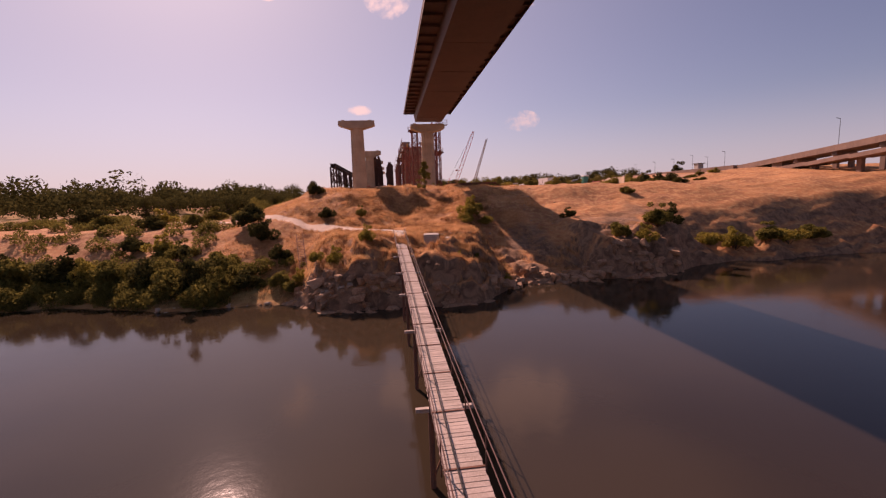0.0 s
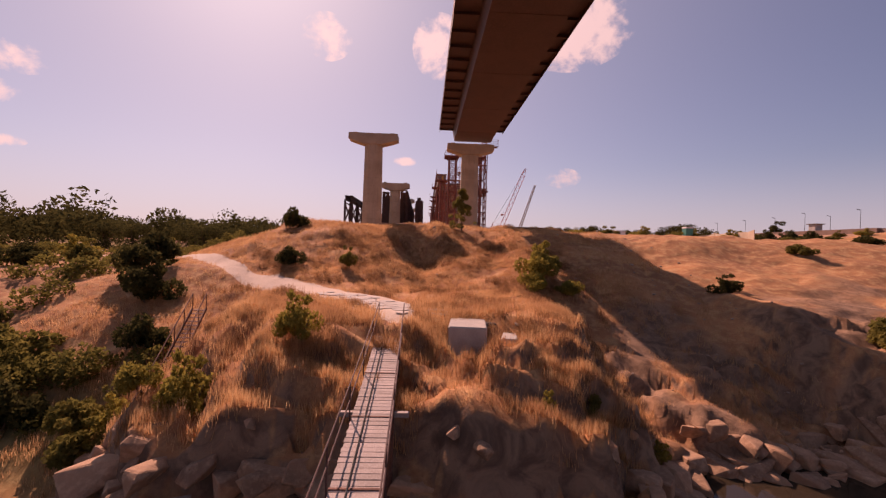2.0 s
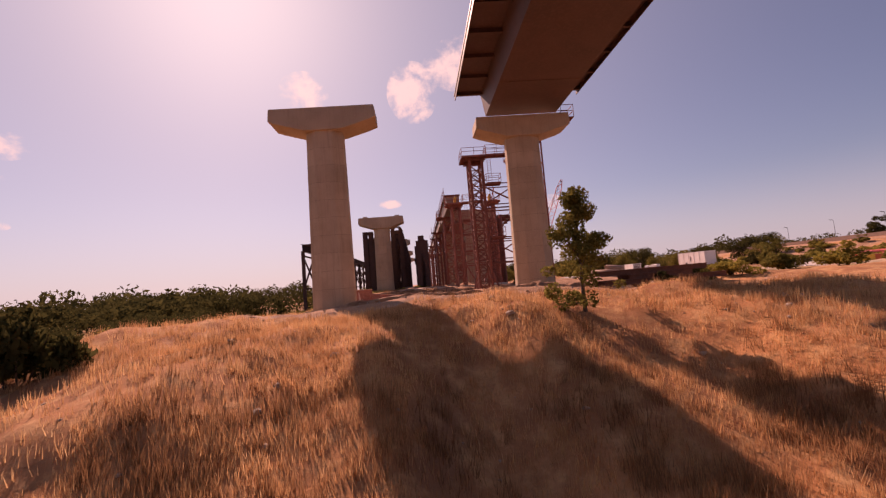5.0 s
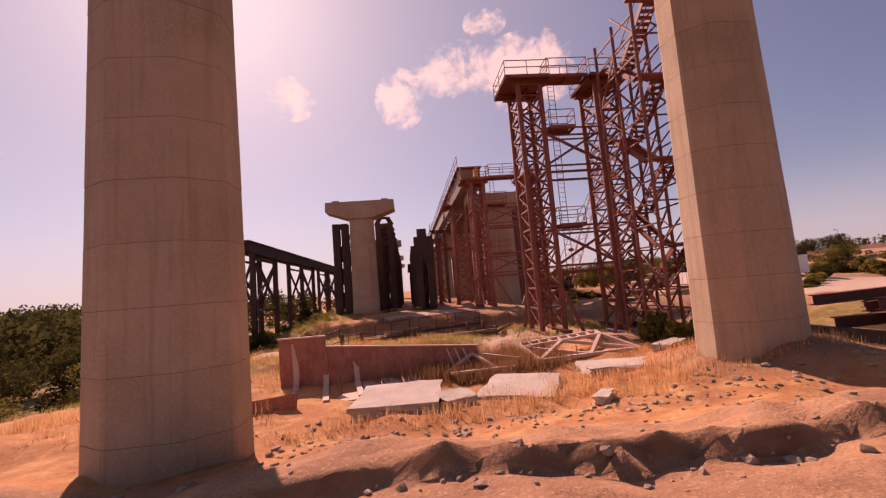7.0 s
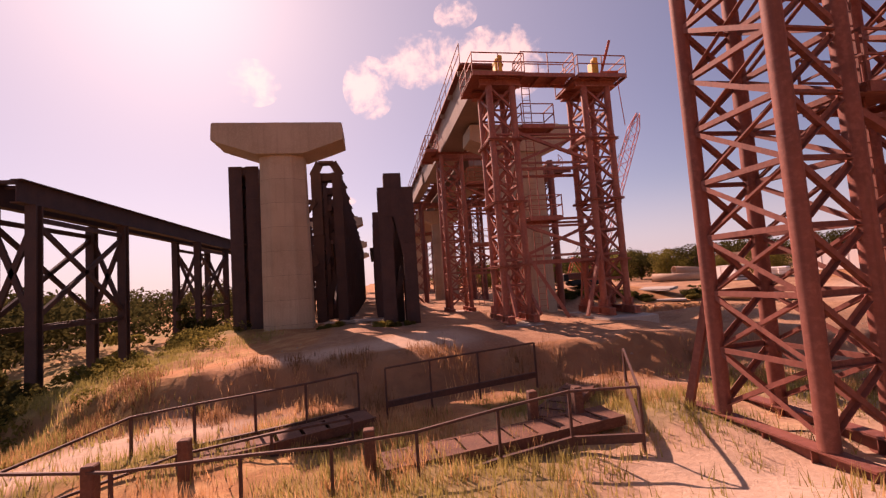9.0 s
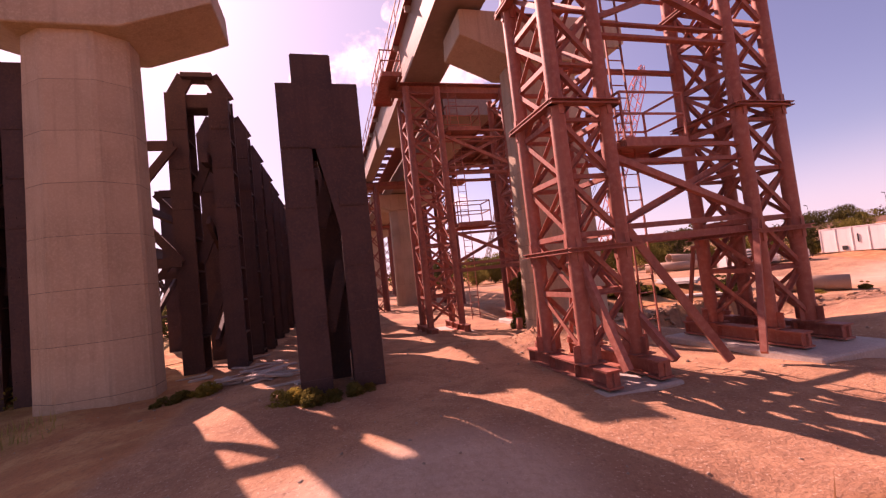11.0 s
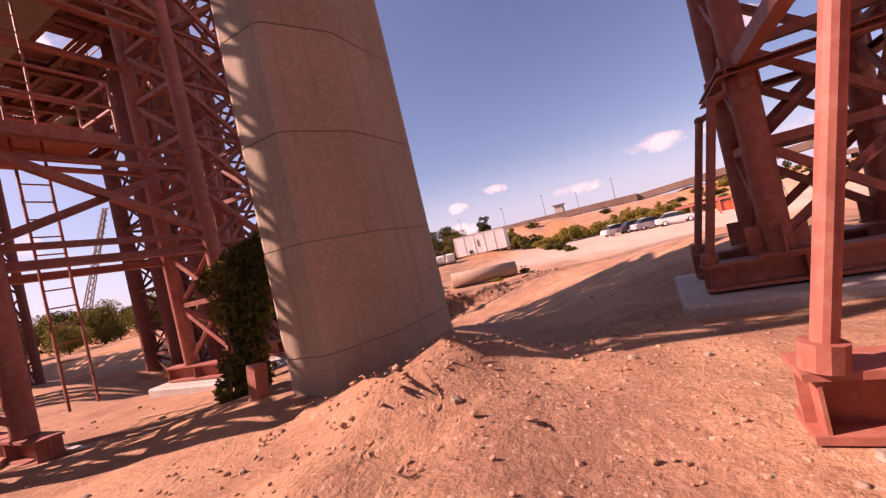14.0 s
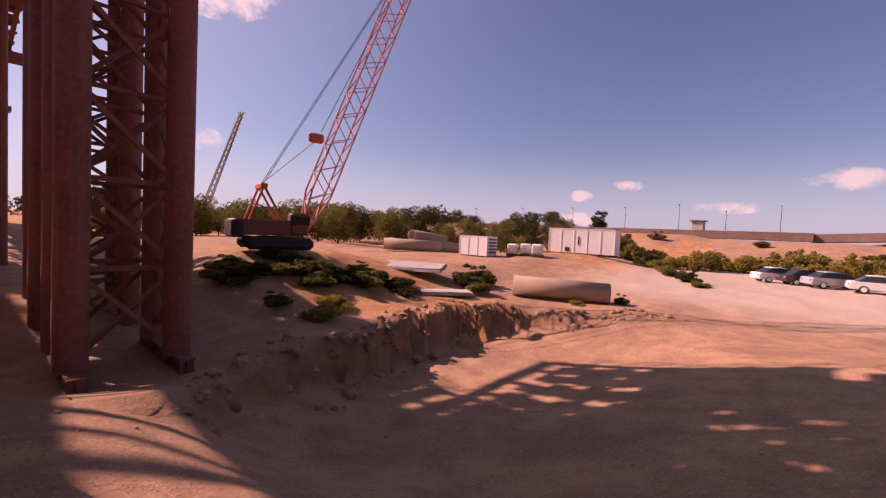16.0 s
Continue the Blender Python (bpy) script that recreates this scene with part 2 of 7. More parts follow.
def track_mask(x, y, points, widths, soft=0.6):
    best = np.zeros_like(x)
    for (ax, ay), (bx, by), wa, wb in zip(points, points[1:], widths, widths[1:]):
        dx, dy = bx - ax, by - ay
        s = np.clip(((x - ax) * dx + (y - ay) * dy) / (dx * dx + dy * dy), 0, 1)
        d = np.hypot(x - ax - s * dx, y - ay - s * dy)
        half = (wa + (wb - wa) * s) * 0.5
        best = np.maximum(best, 1 - smooth(half - soft * 0.4, half + soft * 0.6, d))
    return best


HAUL = [(-42, 99), (-24, 95.5), (-10, 92.4), (0, 91.0), (8, 90.6), (20, 88.6), (42, 87)]          # the dirt road before the piers
UPPER = [(-16, 106), (-10, 111), (-6.8, 115.0), (-3, 118.4), (2, 120.2), (8, 119.6), (20, 120), (40, 123), (70, 124)]   # the road by the towers


def haul_lines(x, y):
    """Two wheel ruts and the ridge between them on the haul road."""
    along = smooth(-14, -8, x) * (1 - smooth(22, 32, x))
    bend = 0.022 * np.maximum(-x - 3, 0) ** 2 * 0.6 - 0.004 * np.maximum(x - 4, 0) ** 2
    off = y - 87.4 - bend - 0.22 * fbm(x, x * 0, 3.2, 56, 2)
    return [along * np.exp(-((off - d) / w_) ** 2) for d, w_ in ((0.0, 0.26), (1.05, 0.3), (0.5, 0.25))]


def height(x, y):
    x, y = np.asarray(x, float), np.asarray(y, float)
    s = y - shore(x)
    left = smooth(6.5, 11, -x)
    low = smooth(36, 48, x)
    right = smooth(9, 16, x) * (1 - low)
    lip = 4.3 * (1 - left) * (1 - right) * (1 - low) + 1.0 * left + 5.2 * right + 2.4 * low
    crag = fbm(x, y, 2.4, 31, 3) * (1 - left)
    z = 15.6 + lip * (0.55 * smooth(-0.3, 1.0, s + 0.7 * crag) + 0.45 * smooth(1.2, 2.6, s + 0.9 * crag))
    z = z + (22.6 - 15.6 - lip) * (smooth(1.5, 11, s) * (1 - left) + smooth(0.0, 22, s) * left)
    gully = smooth(10.5, 14.5, x) * (1 - smooth(24, 27.5, x))
    z = z + gully * (np.minimum(z, 16.3 + 0.16 * np.maximum(s, 0)) - z)
    top = 29.0 - 1.6 * smooth(10, 18, -x) - 4.3 * smooth(15, 32, -x) - 0.7 * smooth(12, 20, x)
    base_z = 22.6 - gully * np.maximum(6.3 - 0.16 * np.maximum(s, 0), 0)
    z = z + (top - base_z) * smooth(60.5 - 12.5 * gully, 88, y + 1.6 * fbm(x, y, 9.0, 5, 2) + 0.14 * np.maximum(np.abs(x) - 10, 0))
    hollow = smooth(90, 96, y) * (1 - smooth(117.3, 118.7, y + 0.7 * fbm(x, y, 3, 7, 2) + 0.35 * fbm(x, y, 0.9, 8, 3))) * smooth(-16, -10, x) * (1 - smooth(20, 28, x))
    z = z - 0.85 * hollow
    yard = smooth(116, 120, y)
    z = z + yard * (0.6 * near(x, y, -1, 128, 11, 14) - 0.45 * smooth(10, 18, x))
    z = z - 2.7 * smooth(8.0, 20, -x) * smooth(101, 117, y) * (1 - 0.8 * smooth(15, 32, -x))
    z = z + 0.75 * near(x, y, 10.2, 98.8, 3.4, 2.8) + 0.3 * near(x, y, -6, 96, 3, 3)
    # the road embankment and the low hills
    z = z + 4.3 * smooth(77, 108, x) * smooth(60, 118, y) * (1 - 0.2 * smooth(190, 320, y))
    z = z + 1.0 * smooth(55, 160, -x) * smooth(60, 120, y)
    z = z + 1.5 * smooth(180, 320, y)
    # runnels down the face of the mound
    face = smooth(58, 66, y) * (1 - smooth(82, 90, y)) * (1 - smooth(15, 24, np.abs(x)))
    z = z + face * (0.75 * fbm(x + 0.12 * y, y * 0.3, 5.0, 121, 3) - 0.9 * near(x, y, 2.6 - 0.03 * (y - 76), 76, 1.6, 9))
    # unevenness: rough on the banks, gentler on the driven ground
    wild = smooth(1.0, 5.0, s) * (1 - 0.8 * track_mask(x, y, TRACK, TRACK_WIDTH, 1.5)) * (1 - 0.6 * smooth(116, 121, y) * smooth(-9, -5, x))
    z = z + wild * (0.36 * fbm(x, y, 6.5, 11) + 0.13 * fbm(x, y, 1.6, 17, 3))
    z = z + 0.8 * smooth(0, 2, s) * (1 - smooth(3, 9, s)) * (1 - left) * fbm(x, y, 3.0, 41, 4)
    far = smooth(180, 700, np.hypot(x, y - 80))
    z = z + far * 3 * fbm(x, y, 220, 23, 3)
    # rock ledges on the steep bank
    ledges = smooth(-0.2, 0.6, s) * (1 - smooth(6.5, 10.5, s)) * (1 - 0.75 * left) * (1 - 0.6 * low)
    step = (z + 0.35 * x + 0.9 * fbm(x, y, 5.0, 43, 3)) / 1.25
    cell = np.floor(step)
    z = z + ledges * 0.95 * (smooth(0.3, 0.7, step - cell) - (step - cell)) * 1.25
    z = z + ledges * 0.5 * np.abs(fbm(x, y, 1.9, 47, 3))
    z = z - 1.3 * near(x, y, 5.4, 46.9, 2.3, 1.5)
    # ruts and the scraped bank of the haul road
    wheel = haul_lines(x, y)
    z = z - 0.11 * np.maximum(wheel[0], wheel[1]) + 0.05 * wheel[2] * (1 + fbm(x, y, 0.8, 57, 3))
    lip_y = y - 91.3 + 0.25 * fbm(x, x * 0, 2.2, 58, 3) + 0.16 * fbm(x, y, 0.5, 60, 3)
    along = smooth(-7, -3.5, x) * (1 - smooth(11, 15, x))
    z = z - along * 0.15 * smooth(86.5, 89.5, y) * (1 - smooth(-0.14, 0.1, lip_y))
    z = z + along * 0.15 * smooth(-0.14, 0.1, lip_y) * (1 - smooth(0.5, 2.6, lip_y)) * (1 + 0.7 * fbm(x, y, 0.7, 59, 3))
    # loose soil heaped by the pier of the steel row, and the cut bank behind the yard
    z = z + 0.1 * near(x, y, 8.6, 123.3, 4.9, 2.9)
    z = z + 0.32 * near(x, y, 7.3, 127.9, 2.6, 1.4) * (1 + 1.1 * fbm(x, y, 0.9, 61, 4)) - 0.45 * near(x, y, 11.4, 127.9, 2.4, 1.2)
    side = smooth(13, 17, x) * (1 - smooth(27, 34, x))
    foot = 137.0 + 0.3 * np.clip(x - 18, -3, 9) - 1.1 * np.maximum(x - 27.5, 0)
    crumble = 0.9 * fbm(x, y, 3.5, 67, 3) + 0.7 * fbm(x, y, 0.9, 69, 3)
    z = z + side * (1.25 * near(x, y, 21, 122.5, 40, 5) - 1.5 * smooth(126, 136, y) * (1 - smooth(-0.45, 0.4, y - foot + crumble)))
    z = z + 1.1 * near(x, y, 23.4, 147.8, 7, 5) + 0.95 * near(x, y, 57, 146.4, 10, 8) + 0.5 * near(x, y, 51.5, 140, 7, 6)
    z = z + 1.0 * smooth(141.5, 148, y) * smooth(17.5, 21.5, x) * (1 - 0.4 * smooth(40, 56, x)) * (1 - smooth(185, 230, y))
    pad = np.clip(1.6 * near(x, y, 14.9, 140.0, 3.2, 3.2), 0, 1)
    z = z + pad * (27.75 - z)
    z = np.where(s < 0, np.maximum(12.5, 15.5 + s * 0.7), z)
    z = np.where(y < -55, 12.5 + 14 * smooth(55, 95, -y), z)
    return z


def ground_z(x, y):
    return float(height(np.array([x]), np.array([y]))[0])


def spaced(lo, hi, step, growth, reach):
    core = list(np.arange(lo, hi + 1e-6, step))
    up, down, d = core[-1], core[0], step
    while up < reach:
        d *= growth
        up += d
        down -= d
        core.append(up)
        core.insert(0, down)
    return np.array(core)


def mesh_of(name, verts, faces, mats, smooth_shade=False):
    me = bpy.data.meshes.new(name)
    me.from_pydata([tuple(v) for v in verts], [], [tuple(int(i) for i in f) for f in faces])
    for m in mats if isinstance(mats, (list, tuple)) else [mats]:
        me.materials.append(m)
    if smooth_shade:
        me.polygons.foreach_set("use_smooth", [True] * len(me.polygons))
    return me


gx, gy = spaced(-24, 36, 0.34, 1.045, 2600), spaced(37, 142, 0.34, 1.05, 2600)
gy = np.sort(np.concatenate([gy, np.arange(86.03, 92.6, 0.09)]))
GX, GY = np.meshgrid(gx, gy)
GZ = height(GX, GY)
nx, ny = len(gx), len(gy)
idx = np.arange(nx * ny).reshape(ny, nx)
quads = np.stack([idx[:-1, :-1], idx[:-1, 1:], idx[1:, 1:], idx[1:, :-1]], -1).reshape(-1, 4)
GROUND = bpy.data.materials.new("dry_bank")
ground_mesh = mesh_of("ground", np.stack([GX, GY, GZ], -1).reshape(-1, 3), quads, GROUND, True)
ground = tagged(new("ground", ground_mesh), "dry river bank with parched grass, bare soil and granite", "ground", kind="structure")


def soil_masks(x, y):
    track = track_mask(x, y, TRACK, TRACK_WIDTH)
    dirt = np.maximum(track_mask(x, y, HAUL, [4, 4.2, 4.8, 5, 5.4, 5, 4], 1.6), track_mask(x, y, UPPER, [2.4, 2.4, 2.6, 4, 6, 8, 12, 20, 30], 2.0))
    pad = smooth(118, 121, y + 1.2 * fbm(x, y, 4, 71, 3)) * smooth(-4.2, -1.4, x + 1.0 * fbm(x, y, 3, 73, 3)) * (1 - smooth(200, 240, y))
    dirt = np.maximum(dirt, pad * (1 - 0.9 * smooth(0.1, 0.5, fbm(x, y, 13, 81, 3)) * smooth(18, 24, x) * smooth(133, 138, y)))
    dirt = np.maximum(dirt, 0.9 * near(x, y, 9.8, 98.6, 3.6, 2.8))
    dirt = np.maximum(dirt, np.clip(1.5 * near(x, y, 5.2, 109.8, 2.6, 2.6), 0, 1))
    dirt = np.maximum(dirt, 0.75 * smooth(118.6, 119.4, y) * (1 - smooth(119.5, 121, y)) * smooth(-6, -4, x))
    pale = np.maximum(smooth(34, 44, x) * (1 - smooth(76, 82, x)) * smooth(104, 112, y) * (1 - smooth(136, 144, y)), np.maximum(0.7 * near(x, y, 10, 111, 8, 3), 0.9 * near(x, y, 5.2, 109.8, 2.6, 2.6)))
    wheel = haul_lines(x, y)
    pale = np.maximum(pale, np.maximum(wheel[0], wheel[1]) * (0.75 + 0.5 * fbm(x, y, 1.5, 92, 3)))
    dirt = np.maximum(dirt, smooth(86.6, 87.5, y + 0.7 * fbm(x, y, 2, 93, 3)) * (1 - smooth(90, 93, y)) * smooth(-14, -8, x) * (1 - smooth(24, 32, x)))
    green = smooth(0.1, 0.55, fbm(x, y, 5.0, 91, 3)) * smooth(101, 107, y) * (1 - smooth(116, 119, y)) * 0.8
    pale = np.maximum(pale, 0.8 * track_mask(x, y, UPPER[:5], [1.8, 1.8, 1.9, 2.2, 2.6], 1.2))
    green = np.maximum(green, smooth(5.0, 10.0, -x + 1.5 * fbm(x, y, 4, 97, 3)) * smooth(102, 108, y) * (1 - smooth(200, 300, y)) * (0.6 + 0.4 * fbm(x, y, 3, 95, 3)))
    green = np.maximum(green, 0.8 * smooth(6.0, 0.0, np.abs(y - shore(x) - 4.0)) * smooth(9, 12, -x))
    s = y - shore(x)
    rocky = smooth(12.5, 16, x) * (1 - smooth(40, 46, x)) * smooth(0.0, 1.5, s) * (1 - smooth(9, 17, s + 3 * fbm(x, y, 5, 99, 3))) * smooth(-0.5, 0.1, fbm(x, y, 3, 98, 3))
    face = smooth(116.4, 117.0, y + 0.5 * fbm(x, y, 1.2, 94, 3)) * (1 - smooth(118.5, 119.1, y + 0.5 * fbm(x, y, 1.5, 96, 3))) * smooth(-6.5, -4.5, x) * (1 - smooth(13, 16, x))
    return track, dirt * (1 - face), np.clip(pale * (1 - face), 0, 1), np.clip(green * (1 - 0.6 * face), 0, 1), np.clip(np.maximum(rocky, 0.85 * face), 0, 1)


for key, values in zip(("track", "dirt", "pale", "green", "rocky"), soil_masks(GX, GY)):
    layer = ground_mesh.attributes.new(key, "FLOAT", "POINT")
    layer.data.foreach_set("value", values.reshape(-1).astype(np.float32))
GROUND.use_nodes = True
k = Nodes(GROUND.node_tree)
geo = k.n("ShaderNodeNewGeometry")
place = geo.outputs["Position"]
attr = {key: k.attribute(key) for key in ("track", "dirt", "pale", "green", "rocky")}
n_big, n_mid, n_fine = k.noise(place, 0.22, 5.0, 0.6), k.noise(place, 1.3, 5.0, 0.6), k.noise(place, 9.0, 5.0, 0.7)
grass = k.mix(k.ramp(n_big, 0.35, 0.65), (0.5, 0.225, 0.098), (0.33, 0.145, 0.07))
grass = k.mix(k.math("MULTIPLY", k.ramp(n_mid, 0.42, 0.7), 0.8), grass, (0.6, 0.35, 0.165))
grass = k.mix(k.math("MULTIPLY", k.ramp(n_fine, 0.45, 0.75), 0.6), grass, (0.24, 0.125, 0.07))
wet = k.mix(k.ramp(n_mid, 0.35, 0.65), (0.15, 0.13, 0.04), (0.26, 0.20, 0.07))
base = k.mix(attr["green"], grass, wet)
soil = k.mix(k.ramp(n_mid, 0.35, 0.7), (0.46, 0.258, 0.15), (0.33, 0.172, 0.102))
soil = k.mix(k.math("MULTIPLY", k.ramp(n_big, 0.46, 0.64), 0.7), soil, (0.27, 0.14, 0.09))
soil = k.mix(k.math("MULTIPLY", k.ramp(n_fine, 0.5, 0.78), 0.6), soil, (0.55, 0.36, 0.235))
crumbs = k.noise(place, 22.0, 3.0, 0.6)
soil = k.mix(k.math("MULTIPLY", k.ramp(crumbs, 0.56, 0.66), 0.5), soil, (0.2, 0.105, 0.065))
soil = k.mix(k.math("MULTIPLY", k.ramp(crumbs, 0.40, 0.30), 0.6), soil, (0.6, 0.45, 0.34))
base = k.mix(k.ramp(k.math("ADD", attr["dirt"], k.math("MULTIPLY", n_mid, 0.5)), 0.55, 0.95), base, soil)
chalk = k.mix(k.ramp(n_fine, 0.4, 0.7), (0.6, 0.475, 0.38), (0.47, 0.36, 0.275))
base = k.mix(k.math("MULTIPLY", attr["pale"], 0.75), base, chalk)
base = k.mix(k.ramp(k.math("ADD", attr["track"], k.math("MULTIPLY", n_mid, 0.9)), 0.86, 1.02), base, chalk)
sep = k.n("ShaderNodeSeparateXYZ")
k.link(geo.outputs["Normal"], sep.inputs[0])
granite = k.mix(k.ramp(k.noise(place, 0.9, 6.0, 0.65, 1.0), 0.35, 0.65), (0.15, 0.088, 0.058), (0.33, 0.2, 0.125))
steep = k.ramp(k.math("ADD", sep.outputs[2], k.math("MULTIPLY", n_mid, 0.25)), 0.97, 0.78)
where = k.n("ShaderNodeSeparateXYZ")
k.link(place, where.inputs[0])
cut_soil = k.mix(k.ramp(n_mid, 0.35, 0.7), (0.34, 0.175, 0.095), (0.22, 0.11, 0.065))
base = k.mix(k.math("MAXIMUM", steep, attr["rocky"]), base, k.mix(k.ramp(where.outputs[1], 62.0, 68.0), granite, cut_soil))
b = k.n("ShaderNodeBsdfPrincipled")
k.put(b.inputs["Base Color"], base)
b.inputs["Roughness"].default_value, b.inputs["Specular IOR Level"].default_value = 0.95, 0.15
bp = k.n("ShaderNodeBump")
bp.inputs["Strength"].default_value, bp.inputs["Distance"].default_value = 0.6, 0.12
n_grit = k.noise(place, 34.0, 4.0, 0.7)
k.put(bp.inputs["Height"], k.math("ADD", k.math("MULTIPLY", n_fine, 0.45), k.math("ADD", k.math("MULTIPLY", n_mid, 1.3), k.math("MULTIPLY", n_grit, 0.16))))
k.link(bp.outputs[0], b.inputs["Normal"])
k.link(b.outputs[0], k.n("ShaderNodeOutputMaterial").inputs["Surface"])

# ---- water ----
WATER_MAT = bpy.data.materials.new("river_water")
WATER_MAT.use_nodes = True
k = Nodes(WATER_MAT.node_tree)
place = k.n("ShaderNodeNewGeometry").outputs["Position"]
b = k.n("ShaderNodeBsdfPrincipled")
k.put(b.inputs["Base Color"], k.mix(k.ramp(k.noise(place, 0.05, 3.0), 0.35, 0.65), (0.03, 0.021, 0.014), (0.045, 0.032, 0.02)))
b.inputs["Roughness"].default_value, b.inputs["IOR"].default_value = 0.07, 1.33
bp = k.n("ShaderNodeBump")
bp.inputs["Strength"].default_value, bp.inputs["Distance"].default_value = 0.12, 0.05
k.put(bp.inputs["Height"], k.math("ADD", k.noise(place, 1.6, 4.0, 0.6), k.math("MULTIPLY", k.noise(place, 0.25, 3.0), 1.5)))
k.link(bp.outputs[0], b.inputs["Normal"])
k.link(b.outputs[0], k.n("ShaderNodeOutputMaterial").inputs["Surface"])
tagged(new("water", mesh_of("water", [(-2500, -100, WATER), (2500, -100, WATER), (2500, 260, WATER), (-2500, 260, WATER)], [(0, 1, 2, 3)], WATER_MAT)),
       "still brown river water reflecting the bank", "water", kind="structure")


# ---- building helpers ----
def part(name, bm, mat, parent=None, label="", smooth_shade=False):
    """Links a bmesh as one mesh object, under a thing or a part of it."""
    me = bpy.data.meshes.new(name)
    bm.normal_update()
    bm.to_mesh(me)
    bm.free()
    for m in mat if isinstance(mat, (list, tuple)) else [mat]:
        me.materials.append(m)
    if smooth_shade:
        me.polygons.foreach_set("use_smooth", [True] * len(me.polygons))
    return place_mesh(name, me, parent, None, label)


def place_mesh(name, me, parent=None, m=None, label=""):
    ob = new(name, me)
    if parent is not None:
        ob.parent = parent
    if m is not None:
        ob.matrix_basis = m
    if label:
        ob["label"] = label
    return ob


def thing(name, label, category, group="", kind="", at=(0, 0, 0), turn=0.0):
    ob = tagged(new(name), label, category, group, kind)
    ob.matrix_basis = pose(*at, 0, 0, turn)
    return ob


def box(bm, c, s, turn=None, bevel=0.0):
    """A box of size s round c; turn: a 3x3 or 4x4 rotation."""
    m = Matrix.Translation(c) @ (turn.to_4x4() if turn is not None else Matrix()) @ Matrix.Diagonal((*s, 1))
    made = bmesh.ops.create_cube(bm, size=1.0, matrix=m)["verts"]
    if bevel:
        edges = list({e for v in made for e in v.link_edges})
        bmesh.ops.bevel(bm, geom=edges, offset=bevel, segments=1, affect="EDGES")


def axis_turn(p, q):
    d = Vector(q) - Vector(p)
    if abs(d.normalized().z) > 0.999:
        return Matrix.Identity(3) if d.z > 0 else Matrix.Rotation(math.pi, 3, "X")
    z = d.normalized()
    x = Vector((0, 0, 1)).cross(z).normalized()
    y = z.cross(x)
    return Matrix((x, y, z)).transposed()


def bar(bm, p, q, a, b=None):
    """A rectangular bar from p to q; b is its depth in the upright plane."""
    p, q = Vector(p), Vector(q)
    box(bm, (p + q) / 2, (a, b or a, (q - p).length), axis_turn(p, q))


def tube(bm, p, q, r, n=12, r2=None):
    p, q = Vector(p), Vector(q)
    m = Matrix.Translation((p + q) / 2) @ axis_turn(p, q).to_4x4()
    bmesh.ops.create_cone(bm, cap_ends=True, segments=n, radius1=r, radius2=r if r2 is None else r2, depth=(q - p).length, matrix=m)


def profile_bar(bm, section, p, q):
    """A closed section (x across, y up) drawn from p to q as one solid."""
    p, q = Vector(p), Vector(q)
    t = axis_turn(p, q)
    lo = [bm.verts.new(p + t @ Vector((x, y, 0))) for x, y in section]
    hi = [bm.verts.new(q + t @ Vector((x, y, 0))) for x, y in section]
    n = len(section)
    for i in range(n):
        bm.faces.new((lo[i], lo[(i + 1) % n], hi[(i + 1) % n], hi[i]))
    bm.faces.new(lo[::-1])
    bm.faces.new(hi)


def ibeam(bm, p, q, wide, high, web=0.03, flange=0.04):
    a, b_, c, d = wide / 2, high / 2, web / 2, high / 2 - flange
    profile_bar(bm, [(-a, -b_), (a, -b_), (a, -d), (c, -d), (c, d), (a, d), (a, b_), (-a, b_), (-a, d), (-c, d), (-c, -d), (-a, -d)], p, q)


def unit_mesh(name, builder, mat):
    bm = bmesh.new()
    builder(bm)
    me = bpy.data.meshes.new(name)
    bm.normal_update()
    bm.to_mesh(me)
    bm.free()
    me.materials.append(mat)
    return me


def strut(name, me, p, q, parent, size=1.0):
    """A shared unit bar (one metre along z) laid from p to q."""
    p, q = Vector(p), Vector(q)
    m = Matrix.Translation(p) @ axis_turn(p, q).to_4x4() @ Matrix.Diagonal((size, size, (q - p).length, 1))
    return place_mesh(name, me, parent, m)


def angle_iron(bm):
    profile_bar(bm, [(-0.05, -0.05), (0.05, -0.05), (0.05, 0.05), (0.038, 0.05), (0.038, -0.038), (-0.05, -0.038)], (0, 0, 0), (0, 0, 1))


def round_leg(bm):
    tube(bm, (0, 0, 0), (0, 0, 1), 0.185, 18)


ANGLE = {m.name: unit_mesh("angle_iron", angle_iron, m) for m in (RED_STEEL, RED_DARK, BLACK_STEEL)}
LEG = {m.name: unit_mesh("tube_leg", round_leg, m) for m in (RED_STEEL, RED_DARK)}
for me in LEG.values():
    me.polygons.foreach_set("use_smooth", [len(p.vertices) == 4 for p in me.polygons])


def column_ring(w_, d_):
    """An octagon with broad chamfers, its corners slightly eased."""
    a, b_ = w_ / 2, d_ / 2
    ca, cb = 0.27 * w_, 0.27 * d_
    raw = [(a, b_ - cb), (a - ca, b_), (-a + ca, b_), (-a, b_ - cb), (-a, -b_ + cb), (-a + ca, -b_), (a - ca, -b_), (a, -b_ + cb)]
    out = []
    for i, p in enumerate(raw):
        for q in (raw[i - 1], raw[(i + 1) % 8]):
            d = math.hypot(q[0] - p[0], q[1] - p[1])
            out.append((p[0] + (q[0] - p[0]) * 0.06 / d, p[1] + (q[1] - p[1]) * 0.06 / d))
    return out


